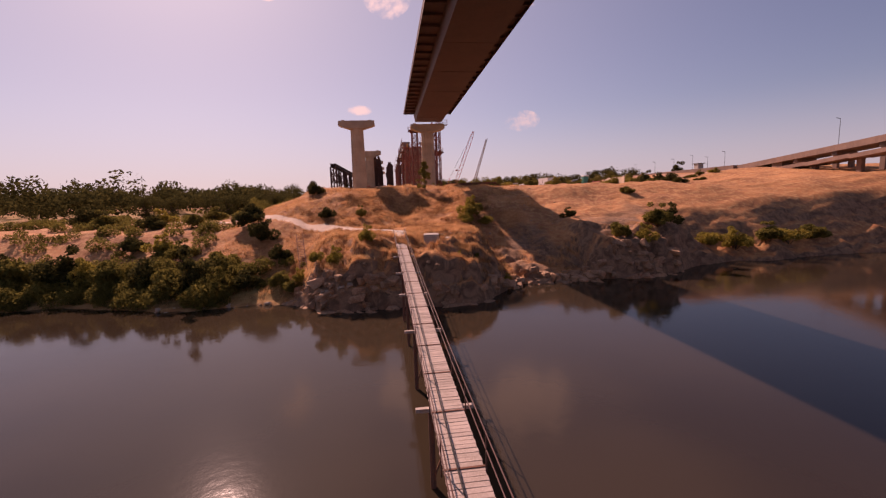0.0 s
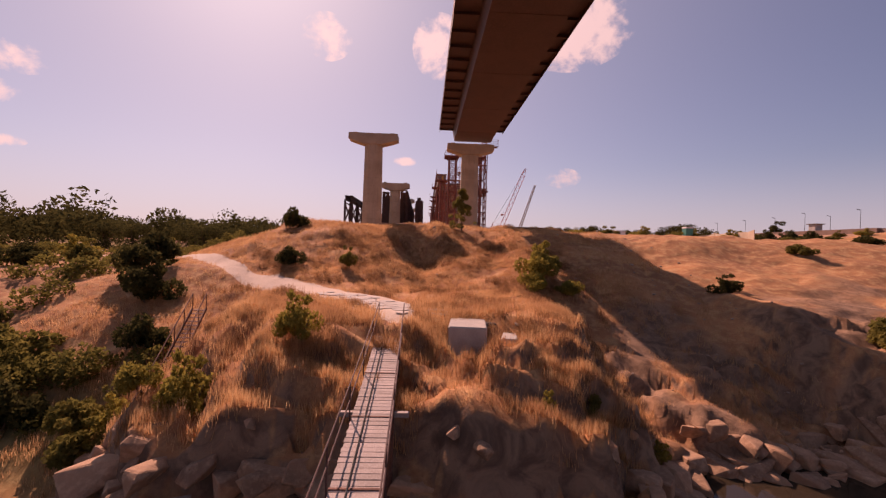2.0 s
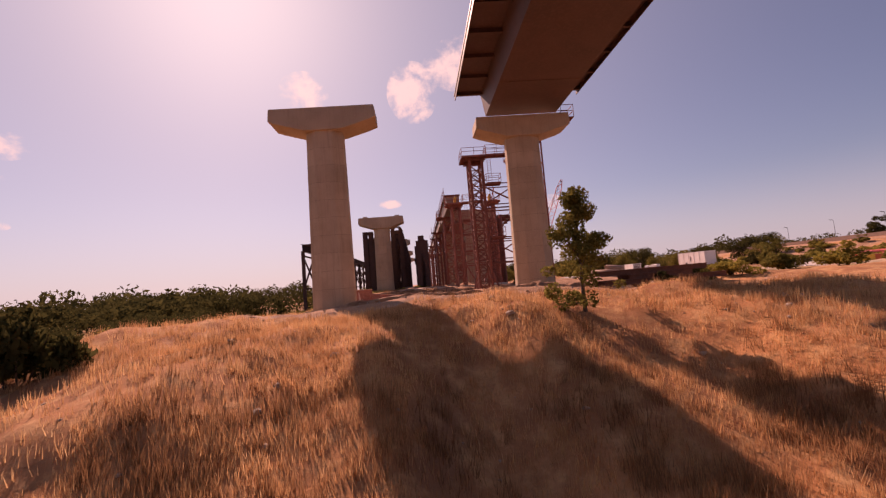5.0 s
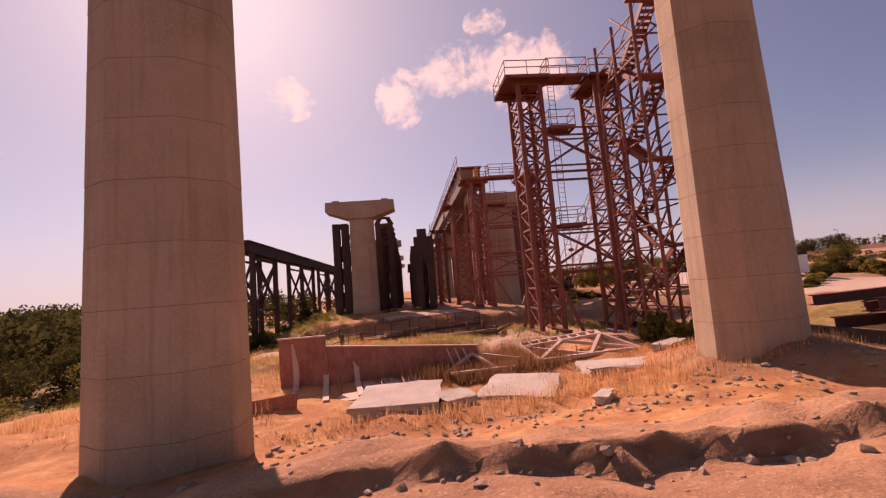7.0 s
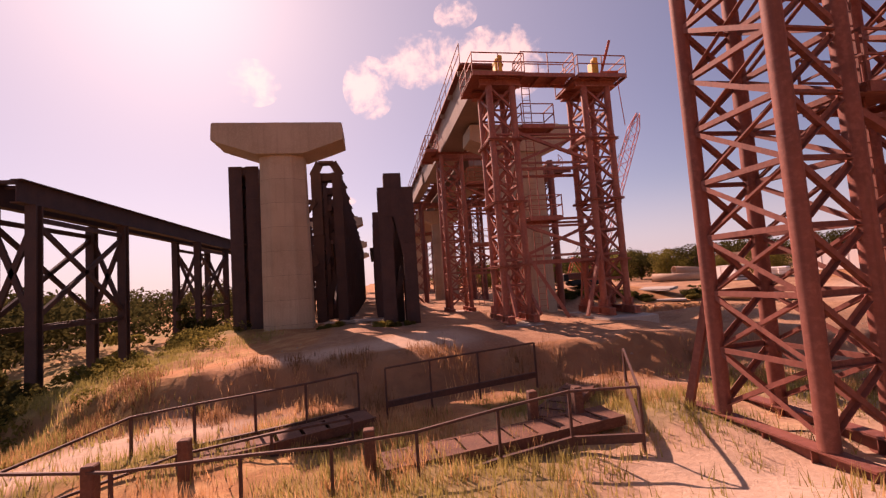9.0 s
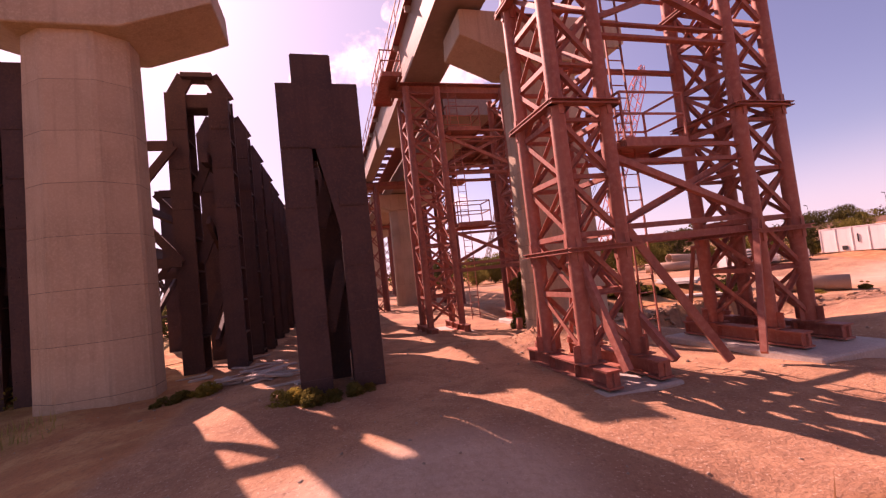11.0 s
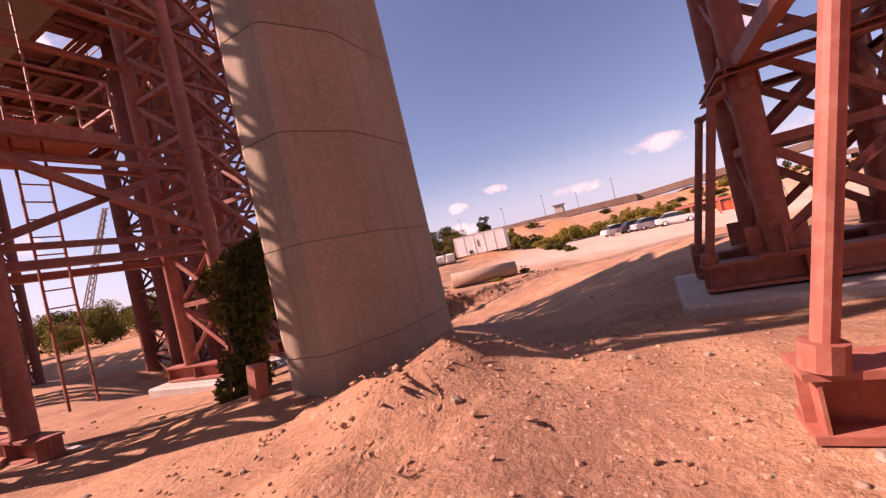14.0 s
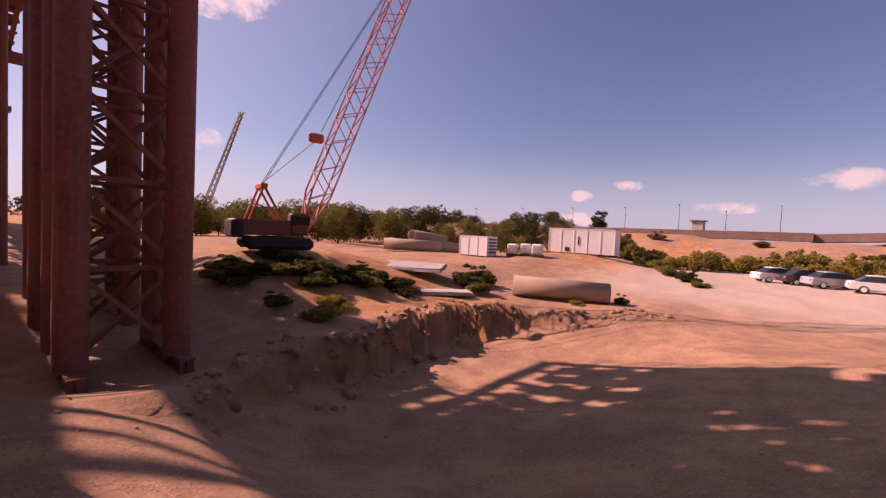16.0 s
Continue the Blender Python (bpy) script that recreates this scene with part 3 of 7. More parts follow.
def prism(bm, ring, z0, z1, cx=0.0, cy=0.0, grow=1.0, ends=True):
    lo = [bm.verts.new((cx + x, cy + y, z0)) for x, y in ring]
    hi = [bm.verts.new((cx + x * grow, cy + y * grow, z1)) for x, y in ring]
    n = len(ring)
    for i in range(n):
        bm.faces.new((lo[i], lo[(i + 1) % n], hi[(i + 1) % n], hi[i]))
    if ends:
        bm.faces.new(hi)
        bm.faces.new(lo[::-1])


def loft_y(bm, section, y0, y1):
    """A closed x-z section (counter-clockwise seen from -y) drawn out along y."""
    a = [bm.verts.new((x, y0, z)) for x, z in section]
    b_ = [bm.verts.new((x, y1, z)) for x, z in section]
    n = len(section)
    for i in range(n):
        bm.faces.new((a[i], a[(i + 1) % n], b_[(i + 1) % n], b_[i]))
    bm.faces.new(a[::-1])
    bm.faces.new(b_)


# ---- concrete piers ----
def pier(x, y, z0, z1, cap_w, col_w, col_d, label, course=1.32):
    """A column poured in courses with a hammerhead cap."""
    p = thing("bridge_pier", label, "bridge pier", "concrete hammerhead piers", at=(x, y, 0))
    neck = z1 - 1.75

    def ring(z, less=0.0):
        grow = 1.0 + 0.009 * (neck - z)
        return column_ring(col_w * grow - less, col_d * grow - less)

    def course_block(bm, za, zb, less):
        lo = [bm.verts.new((*v, za)) for v in ring(za, less)]
        hi = [bm.verts.new((*v, zb)) for v in ring(zb, less)]
        for i in range(len(lo)):
            j = (i + 1) % len(lo)
            bm.faces.new((lo[i], lo[j], hi[j], hi[i]))

    bm = bmesh.new()
    course_block(bm, z0 - 1.5, neck + 0.05, 0.024)
    part("joint_core", bm, JOINT, p, "dark recessed pour joints")
    z, i = neck, 0
    while z > z0 - 1.2:
        bm = bmesh.new()
        course_block(bm, z - course + 0.012, z, 0.006 * math.sin(i * 2.3 + x))
        part("column_course", bm, CONCRETE, p)
        z -= course
        i += 1
    bm = bmesh.new()
    h, c = cap_w / 2, col_w / 2
    section = [(-c * 1.02, neck), (c * 1.02, neck), (h - 0.55, z1 - 1.15), (h, z1 - 0.95), (h - 0.05, z1 - 0.06), (h - 0.12, z1), (-h + 0.12, z1), (-h + 0.05, z1 - 0.06), (-h, z1 - 0.95), (-h + 0.55, z1 - 1.15)]
    loft_y(bm, section, -col_d / 2 - 0.22, col_d / 2 + 0.22)
    bmesh.ops.bevel(bm, geom=list(bm.edges), offset=0.03, segments=1, affect="EDGES")
    part("cap", bm, CONCRETE, p)
    for sx in (-1, 1):
        bm = bmesh.new()
        box(bm, (sx * (h - 1.0), 0, z1 + 0.12), (0.7, 0.8, 0.3), bevel=0.03)
        part("bearing_block", bm, CONCRETE, p)
    return p


pier(-6.15, 96.0, 28.3, 43.8, 7.9, 2.75, 1.9, "free-standing concrete hammerhead pier on the grassy crest")
pier(9.75, 98.5, 28.7, 43.35, 7.9, 2.8, 1.9, "concrete hammerhead pier carrying the brown steel girder")
pier(-5.0, 128.6, 29.5, 40.85, 6.9, 2.4, 1.7, "free-standing concrete hammerhead pier between old dark bents")
pier(9.44, 129.75, 29.3, 41.15, 6.9, 2.95, 1.5, "concrete pier with pour joints beside the red towers", course=1.36)
for i in range(3):
    pier(-4.75 + 0.1 * i, 161.6 + 32.8 * i, 29.0, 40.8, 6.9, 2.5, 1.6, "free-standing concrete hammerhead pier far along the old bents", course=2.72)
    pier(9.5, 161.0 + 31.4 * i, 28.9, 41.15, 6.9, 2.85, 1.5, "concrete pier between far red towers", course=2.72)

# ---- steel girder over the river ----
g = thing("bridge_girder", "brown painted steel box girder with cantilever flanges", "bridge girder", "steel girders")
bm = bmesh.new()
loft_y(bm, [(7.0, 44.05), (13.2, 44.05), (13.5, 45.95), (6.7, 45.95)], -260, 99.0)
part("box", bm, GIRDER, g)
bm = bmesh.new()
loft_y(bm, [(4.4, 45.96), (15.3, 45.96), (15.3, 46.14), (4.4, 46.14)], -260, 99.05)
part("deck_plate", bm, GIRDER, g)
for x in (4.47, 15.23):
    bm = bmesh.new()
    box(bm, (x, -80.5, 45.76), (0.05, 359, 0.38))
    part("edge_plate", bm, GIRDER, g)
rib = unit_mesh("rib", lambda q: (box(q, (0, 0, 0), (1.0, 0.03, 0.3)), box(q, (0, 0, -0.15), (1.0, 0.16, 0.02))), GIRDER)
y = 98.2
while y > 12:
    for x0, x1 in ((4.5, 6.75), (13.45, 15.2)):
        place_mesh("rib", rib, g, Matrix.Translation(((x0 + x1) / 2, y, 45.8)) @ Matrix.Diagonal((x1 - x0, 1, 1, 1)))
    y -= 2.9
for i in range(8):
    bm = bmesh.new()
    box(bm, (10.1, 93.0 - i * 11.0, 44.035), (6.1, 0.16, 0.025))
    part("splice_plate", bm, GIRDER, g)
bm = bmesh.new()
for dx in (0, 1.1):
    for dy in (0, 1.2):
        tube(bm, (13.4 + dx, 98.3 + dy, 43.3), (13.4 + dx, 98.3 + dy, 44.4), 0.025, 6)
for z in (43.3, 43.85, 44.4):
    for dy in (0, 1.2):
        bar(bm, (13.4, 98.3 + dy, z), (14.5, 98.3 + dy, z), 0.04)
    for dx in (0, 1.1):
        bar(bm, (13.4 + dx, 98.3, z), (13.4 + dx, 99.5, z), 0.04)
box(bm, (13.95, 98.9, 43.3), (1.1, 1.2, 0.04))
part("inspection_basket", bm, RED_DARK, g)


# ---- red lattice towers ----
def lattice_face(tower, p, q, z0, z1, step, angle, label=""):
    """X braces and horizontals between two legs."""
    z, flip = z0, False
    while z + step * 0.6 < z1:
        t = min(z + step, z1)
        strut("brace", angle, (*p, z), (*q, t), tower)
        strut("brace", angle, (*q, z), (*p, t), tower)
        strut("strut", angle, (*p, t), (*q, t), tower, 1.1)
        z = t


def cluster(tower, x0, x1, y0, y1, z0, z1, mat, step=1.2, thick=1.0):
    angle, leg = ANGLE[mat.name], LEG[mat.name]
    for x in (x0, x1):
        for y in (y0, y1):
            place_mesh("leg", leg, tower, Matrix.Translation((x, y, z0)) @ Matrix.Diagonal((thick, thick, z1 - z0, 1)))
    for x in (x0, x1):
        lattice_face(tower, (x, y0), (x, y1), z0 + 0.15, z1, step, angle)
    for y in (y0, y1):
        lattice_face(tower, (x0, y), (x1, y), z0 + 0.15, z1, step, angle)


STIFFENER = {}


def base_beam(tower, x, y0, y1, z, mat):
    bm = bmesh.new()
    ibeam(bm, (x, y0, z), (x, y1, z), 0.32, 0.34)
    beam = part("base_beam", bm, mat, tower, "red I-beam with web stiffeners")
    n = max(2, int((y1 - y0) / 0.9))
    me = STIFFENER.setdefault(mat.name, None) or unit_mesh("stiffener", lambda q: box(q, (0, 0, 0), (0.13, 0.018, 0.26)), mat)
    STIFFENER[mat.name] = me
    for i in range(n + 1):
        yy = y0 + 0.06 + (y1 - y0 - 0.12) * i / n
        for sx in (-0.08, 0.08):
            place_mesh("stiffener", me, beam, Matrix.Translation((x + sx, yy, z)))
    return beam


RAIL_BAR = {m.name: unit_mesh("rail_bar", lambda q: box(q, (0, 0, 0.5), (0.042, 0.042, 1.0)), m) for m in (RED_STEEL, RED_DARK)}


def rail_set(parent, pts, mat, high=1.05, post_gap=1.3):
    """Posts and two rails along a line, each a part."""
    me = RAIL_BAR[mat.name]
    for p, q in zip(pts, pts[1:]):
        p, q = Vector(p), Vector(q)
        n = max(1, round((q - p).length / post_gap))
        for i in range(n):
            s = p.lerp(q, i / n)
            strut("post", me, s, s + Vector((0, 0, high)), parent)
        for h in (high, high * 0.52):
            strut("rail", me, p + Vector((0, 0, h)), q + Vector((0, 0, h)), parent)


def platform(tower, x0, x1, y0, y1, z, mat, high=1.05):
    bm = bmesh.new()
    box(bm, ((x0 + x1) / 2, (y0 + y1) / 2, z), (x1 - x0 - 0.1, y1 - y0 - 0.1, 0.05))
    deck = part("platform", bm, mat, tower)
    n = int((x1 - x0) / 0.9)
    for i in range(n + 1):
        x = x0 + (x1 - x0) * i / n
        bm = bmesh.new()
        ibeam(bm, (x, y0, z - 0.12), (x, y1, z - 0.12), 0.08, 0.16, 0.015, 0.02)
        part("joist", bm, mat, deck)
    for y in (y0, y1):
        bm = bmesh.new()
        bar(bm, (x0, y, z - 0.1), (x1, y, z - 0.1), 0.06, 0.2)
        part("edge_beam", bm, mat, deck)
    rail_set(deck, [(x0, y0, z), (x1, y0, z), (x1, y1, z), (x0, y1, z), (x0, y0, z)], mat, high)


def tower(x0, x1, x2, x3, y0, y1, z0, z1, mat, label, links=(0.42, 0.82), cap=True, thick=0.86):
    """Two four-legged lattice clusters tied by X braces, with a head beam and working platform."""
    t = thing("support_tower", label, "steel tower", "red lattice support towers")
    cluster(t, x0, x1, y0, y1, z0 + 0.35, z1, mat, thick=thick)
    cluster(t, x2, x3, y0, y1, z0 + 0.35, z1, mat, thick=thick)
    for x in (x0, x1, x2, x3):
        base_beam(t, x, y0 - 0.75, y1 + 0.85, z0 + 0.17, mat)
    angle, high = ANGLE[mat.name], z1 - z0
    levels = [z0 + high * f for f in links]
    for za in levels:
        # a pair of tie beams, crossed ties above them, and the beams under the small platform
        for y, beams in ((y0, ((-0.155, 1.2), (-0.18, 1.6), (-0.03, 1.2), (0.0, 1.2))), (y1, ((-0.18, 1.6), (0.0, 1.2)))):
            for dz, size in ((f * high, size) for f, size in beams):
                strut("tie_beam", angle, (x1, y, za + dz), (x2, y, za + dz), t, size)
        strut("tie", angle, (x1, y0, za - 0.15 * high), (x2, y0, za - 0.02 * high), t, 1.4)
        strut("tie", angle, (x2, y0, za - 0.15 * high), (x1, y0, za - 0.02 * high), t, 1.4)
    if cap:
        for xa, xb in ((x0, x1), (x2, x3)):
            for y in (y0, y1):
                bm = bmesh.new()
                ibeam(bm, (xa - 0.45, y, z1 + 0.2), (xb + 0.45, y, z1 + 0.2), 0.35, 0.4)
                part("head_beam", bm, mat, t)
        platform(t, x0 - 0.9, x1 + 0.5, y0 - 0.55, y1 + 0.5, z1 + 0.48, mat, 0.9)
        platform(t, x1 + 0.5, x2 - 0.5, y0 - 0.2, y0 + 0.9, z1 + 0.62, mat, 1.05)
        platform(t, x2 - 0.5, x3 + 0.8, y0 - 0.55, y1 + 0.5, z1 + 0.48, mat, 0.9)
    else:
        bm = bmesh.new()
        ibeam(bm, (x0 - 0.6, (y0 + y1) / 2, z1 + 0.22), (x3 + 0.6, (y0 + y1) / 2, z1 + 0.22), 0.7, 0.5)
        part("head_beam", bm, mat, t)
        platform(t, x0 - 1.2, x0 - 0.3, y0 - 0.8, y1 + 0.8, z1 + 0.3, mat, 1.0)
    for za in levels:
        platform(t, x1 + 0.35, x1 + 2.0, y0 - 0.1, y0 + 1.05, za + 0.14, mat, 1.0)
    # ladder between the small platforms
    bm = bmesh.new()
    lx = x1 + 0.9
    for sx in (-0.2, 0.2):
        bar(bm, (lx + sx, y0 + 0.5, z0 + 0.4), (lx + sx, y0 + 0.5, z1 + 0.4), 0.035)
    z = z0 + 0.6
    while z < z1 + 0.3:
        bar(bm, (lx - 0.2, y0 + 0.5, z), (lx + 0.2, y0 + 0.5, z), 0.022)
        z += 0.3
    part("ladder", bm, mat, t)
    return t


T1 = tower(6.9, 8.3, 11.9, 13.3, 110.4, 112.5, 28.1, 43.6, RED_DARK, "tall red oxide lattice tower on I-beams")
T2 = tower(5.6, 6.75, 10.5, 11.75, 122.95, 124.45, 29.5, 40.75, RED_STEEL, "red tubular lattice tower on I-beam footings")
T3 = tower(5.1, 6.6, 10.0, 11.5, 134.1, 135.7, 29.2, 40.8, RED_STEEL, "red lattice tower carrying the new girder", cap=False)
# the darker red puts part of this tower's shade into its colour
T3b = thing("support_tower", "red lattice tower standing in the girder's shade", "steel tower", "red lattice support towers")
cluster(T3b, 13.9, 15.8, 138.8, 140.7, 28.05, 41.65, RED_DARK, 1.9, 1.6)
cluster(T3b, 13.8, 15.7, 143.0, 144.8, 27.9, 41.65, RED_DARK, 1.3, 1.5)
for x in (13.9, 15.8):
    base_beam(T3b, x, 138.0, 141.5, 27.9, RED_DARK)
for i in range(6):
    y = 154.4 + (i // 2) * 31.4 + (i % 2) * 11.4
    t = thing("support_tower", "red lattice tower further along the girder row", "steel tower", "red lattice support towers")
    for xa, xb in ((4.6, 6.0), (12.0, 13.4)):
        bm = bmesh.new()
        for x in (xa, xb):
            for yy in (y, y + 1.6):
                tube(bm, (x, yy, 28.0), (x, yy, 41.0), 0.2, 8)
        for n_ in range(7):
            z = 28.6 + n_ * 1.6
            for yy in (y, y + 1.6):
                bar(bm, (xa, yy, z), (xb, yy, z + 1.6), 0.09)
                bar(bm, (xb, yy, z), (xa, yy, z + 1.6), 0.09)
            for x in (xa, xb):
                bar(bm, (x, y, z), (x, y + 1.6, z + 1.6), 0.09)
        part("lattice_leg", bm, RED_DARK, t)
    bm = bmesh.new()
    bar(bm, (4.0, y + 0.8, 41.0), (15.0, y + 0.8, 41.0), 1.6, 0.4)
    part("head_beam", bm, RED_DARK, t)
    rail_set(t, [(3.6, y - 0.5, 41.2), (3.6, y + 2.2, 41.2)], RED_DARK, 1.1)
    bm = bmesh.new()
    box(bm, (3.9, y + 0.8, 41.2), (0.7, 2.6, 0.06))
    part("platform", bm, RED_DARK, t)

# ---- new girder on the tower row ----
g2 = thing("bridge_girder", "tan steel box girder resting on red towers", "bridge girder", "steel girders")
bm = bmesh.new()
loft_y(bm, [(5.2, 41.3), (7.0, 41.3), (7.0, 42.8), (5.0, 42.8)], 125.2, 144.6)
part("box", bm, GIRDER_TAN, g2)
bm = bmesh.new()
loft_y(bm, [(5.0, 41.3), (5.8, 41.3), (5.8, 42.8), (5.0, 42.8)], 144.61, 262)
part("box", bm, GIRDER_TAN, g2)
bm = bmesh.new()
loft_y(bm, [(4.7, 42.82), (7.1, 42.82), (7.1, 42.94), (4.7, 42.94)], 124.8, 144.7)
part("deck_plate", bm, RED_DARK, g2)
bm = bmesh.new()
loft_y(bm, [(4.7, 42.82), (5.85, 42.82), (5.85, 42.94), (4.7, 42.94)], 144.71, 262)
part("deck_plate", bm, RED_DARK, g2)
for i in range(34):
    bm = bmesh.new()
    y = 145.6 + 1.25 * i
    bar(bm, (5.8, y, 42.7), (7.15, y + (0.7 if i % 3 == 0 else 0.0), 42.7), 0.14 + 0.1 * (i % 2))
    part("cross_tie", bm, RED_DARK, g2)
for i in range(46):
    bm = bmesh.new()
    box(bm, (4.86, 125.4 + 2.9 * i, 42.65), (0.27, 0.03, 0.3))
    part("rib", bm, GIRDER_TAN, g2)
rail_set(g2, [(4.75, 124.9 + 12.5 * i, 42.94) for i in range(7)], RED_DARK, 1.1, 2.1)


g3 = thing("bridge_girder", "second tan steel box girder beside the first", "bridge girder", "steel girders")
bm = bmesh.new()
loft_y(bm, [(8.35, 41.3), (11.5, 41.3), (11.5, 42.8), (8.35, 42.8)], 138.6, 262)
part("box", bm, GIRDER_TAN, g3)
bm = bmesh.new()
loft_y(bm, [(8.3, 42.82), (11.65, 42.82), (11.65, 42.94), (8.3, 42.94)], 138.4, 262)
part("deck_plate", bm, RED_DARK, g3)
# added plate: stops a sunlit stripe falling through the gap between the girders
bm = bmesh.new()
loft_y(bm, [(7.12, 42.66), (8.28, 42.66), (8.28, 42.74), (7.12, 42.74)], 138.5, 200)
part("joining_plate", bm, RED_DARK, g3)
# grating widened out of view to shade more ground; skipped bars leave sun spots
grating = unit_mesh("grating_bar", lambda q: box(q, (0, 0, 0), (2.5, 0.36, 0.06)), RED_DARK)
for i in range(136):
    if i % 23 in (9, 10) or i % 11 == 5:
        continue
    place_mesh("grating_bar", grating, g3, Matrix.Translation((12.95 + 0.12 * math.sin(i * 5.1), 139.9 + 0.42 * i + 0.06 * math.sin(i * 3.7), 41.8)))
for x in (11.75, 12.9, 14.1):
    bm = bmesh.new()
    ibeam(bm, (x, 139.7, 41.65), (x, 197.0, 41.65), 0.2, 0.25, 0.03, 0.03)
    part("bearer", bm, RED_DARK, g3)
rail_set(g3, [(14.2, 139.7 + 11.4 * i, 41.8) for i in range(6)], RED_DARK, 1.1, 2.0)


# unseen platform added to cast the yard's shade; hole and gaps let sun patches through
wp = thing("working_platform", "unseen plank platform on red beams, added to shade the yard", "working platform")
for i in range(26):
    y = 140.2 + 0.5 * i
    shift = 0.06 * math.sin(i * 4.1)
    if y < 142.0:
        spans = [(11.6, 14.6)]
    elif y < 143.3:
        spans = [(11.6, 18.3)]
    elif y < 146.0:
        spans = [(15.0, 19.4)]
    elif y < 148.6:
        spans = [(11.6, 19.4)]
    else:
        spans = [(11.6 + 1.25 * j, 12.6 + 1.25 * j + 0.2 * math.sin(j * 2.3 + i * 1.7)) for j in range(6)]
    for xa, xb in spans:
        bm = bmesh.new()
        box(bm, ((xa + xb) / 2 + shift, y, 42.1), (xb - xa, 0.47, 0.06))
        part("deck_plank", bm, PLANK, wp)
for x, ya, yb in ((11.8, 138.8, 153.2), (13.3, 138.8, 153.2), (14.8, 138.8, 153.2), (16.2, 141.8, 153.2), (18.0, 141.8, 153.2), (19.3, 143.2, 153.2)):
    bm = bmesh.new()
    ibeam(bm, (x, ya, 41.85), (x, yb, 41.85), 0.25, 0.36, 0.03, 0.03)
    part("bearer", bm, RED_DARK, wp)
for y in (141.8, 145.9, 149.4, 153.0):
    bm = bmesh.new()
    ibeam(bm, (11.6, y, 41.5), (19.4, y, 41.5), 0.25, 0.34, 0.03, 0.03)
    part("cross_bearer", bm, RED_DARK, wp)
rail_set(wp, [(18.3, 142.0, 42.1), (19.4, 143.4, 42.1), (19.4, 153.2, 42.1)], RED_DARK, 1.1)


# ---- old dark bents and trestle ----
def riveted_plate(q):
    box(q, (0, 0, 0), (1.0, 0.03, 0.34))
    for sx in (-0.4, -0.14, 0.14, 0.4):
        for sz in (-0.11, 0.11):
            box(q, (sx, -0.02, sz), (0.05, 0.02, 0.04))


BATTEN = unit_mesh("batten_plate", riveted_plate, BLACK_STEEL)


DIAPHRAGM = unit_mesh("diaphragm", lambda q: box(q, (0, 0, 0), (1.0, 1.0, 0.06)), BLACK_STEEL)


def old_bent(x0, x1, y, z0, z1, label, raised=0.0, depth=0.85, wide=0.62, peaked=False):
    t = thing("steel_bent", label, "steel bent", "old dark steel bents")
    for x in (x0 + wide / 2, x1 - wide / 2):
        for sy in (-1, 1):
            bm = bmesh.new()
            box(bm, (x, y + sy * depth / 2, (z0 + z1) / 2), (wide, 0.07, z1 - z0))
            part("flange_plate", bm, BLACK_STEEL, t)
        bm = bmesh.new()
        box(bm, (x, y, (z0 + z1) / 2), (0.09, depth, z1 - z0))
        part("web_plate", bm, BLACK_STEEL, t)
        for i in range(int((z1 - z0) / 1.1)):
            place_mesh("diaphragm", DIAPHRAGM, t, Matrix.Translation((x, y, z0 + 0.4 + i * 1.1)) @ Matrix.Diagonal((wide * 0.96, depth * 0.9, 1, 1)))
        n = int((z1 - z0) / 1.35)
        for j in range(n):
            place_mesh("batten_plate", BATTEN, t, Matrix.Translation((x, y - depth / 2 - 0.05, z0 + 0.5 + 1.35 * j)) @ Matrix.Diagonal((wide * 0.92, 1, 1, 1)))
    for i in range(int((z1 - z0 - 2.2) / 2.4)):
        z = z0 + 1.6 + i * 2.4
        bm = bmesh.new()
        bar(bm, (x0 + wide, y, z), (x1 - wide, y, z + 1.6), 0.12, 0.3)
        part("brace", bm, BLACK_STEEL, t)
    bm = bmesh.new()
    box(bm, ((x0 + x1) / 2, y, z1 - 0.25), (x1 - x0 - 0.1, depth * 0.8, 0.5), bevel=0.04)
    part("head", bm, BLACK_STEEL, t)
    if raised:
        bm = bmesh.new()
        box(bm, ((x0 + x1) / 2 - 0.1, y, z1 + raised / 2), ((x1 - x0) * 0.5, depth * 0.9, raised), bevel=0.03)
        part("top_block", bm, BLACK_STEEL, t)
    if peaked:
        for x, sx in ((x0, 1), (x1, -1)):
            bm = bmesh.new()
            bar(bm, (x + sx * 0.1, y, z1 - 0.1), (x + sx * 0.55, y, z1 + 0.75), 0.16, 0.5)
            part("raker", bm, BLACK_STEEL, t)
        bm = bmesh.new()
        box(bm, ((x0 + x1) / 2, y, z1 + 0.72), (x1 - x0 - 0.95, 0.6, 0.16))
        part("peak", bm, BLACK_STEEL, t)
    return t


lone = old_bent(0.06, 1.84, 125.6, 29.3, 36.5, "old black steel bent standing alone on the dirt", 0.75, 0.95, 0.66)
for sy in (-0.5, 0.5):
    bm = bmesh.new()
    box(bm, (0.95, 125.6 + sy, 35.75), (1.74, 0.05, 1.5))
    part("head_plate", bm, BLACK_STEEL, lone)
    bm = bmesh.new()
    outline = [(1.2, 35.0), (0.8, 35.0), (1.2, 33.0)]
    loft_y(bm, outline[::-1], 125.6 + sy - 0.02, 125.6 + sy + 0.02)
    bmesh.ops.recalc_face_normals(bm, faces=list(bm.faces))
    part("gusset", bm, BLACK_STEEL, lone)
bm = bmesh.new()
ibeam(bm, (0.9, 126.6, 29.3), (0.98, 126.6, 34.0), 0.5, 0.5, 0.3, 0.05)
part("rear_post", bm, BLACK_STEEL, lone)
bm = bmesh.new()
bar(bm, (0.95, 126.6, 33.6), (1.3, 125.9, 34.6), 0.16, 0.3)
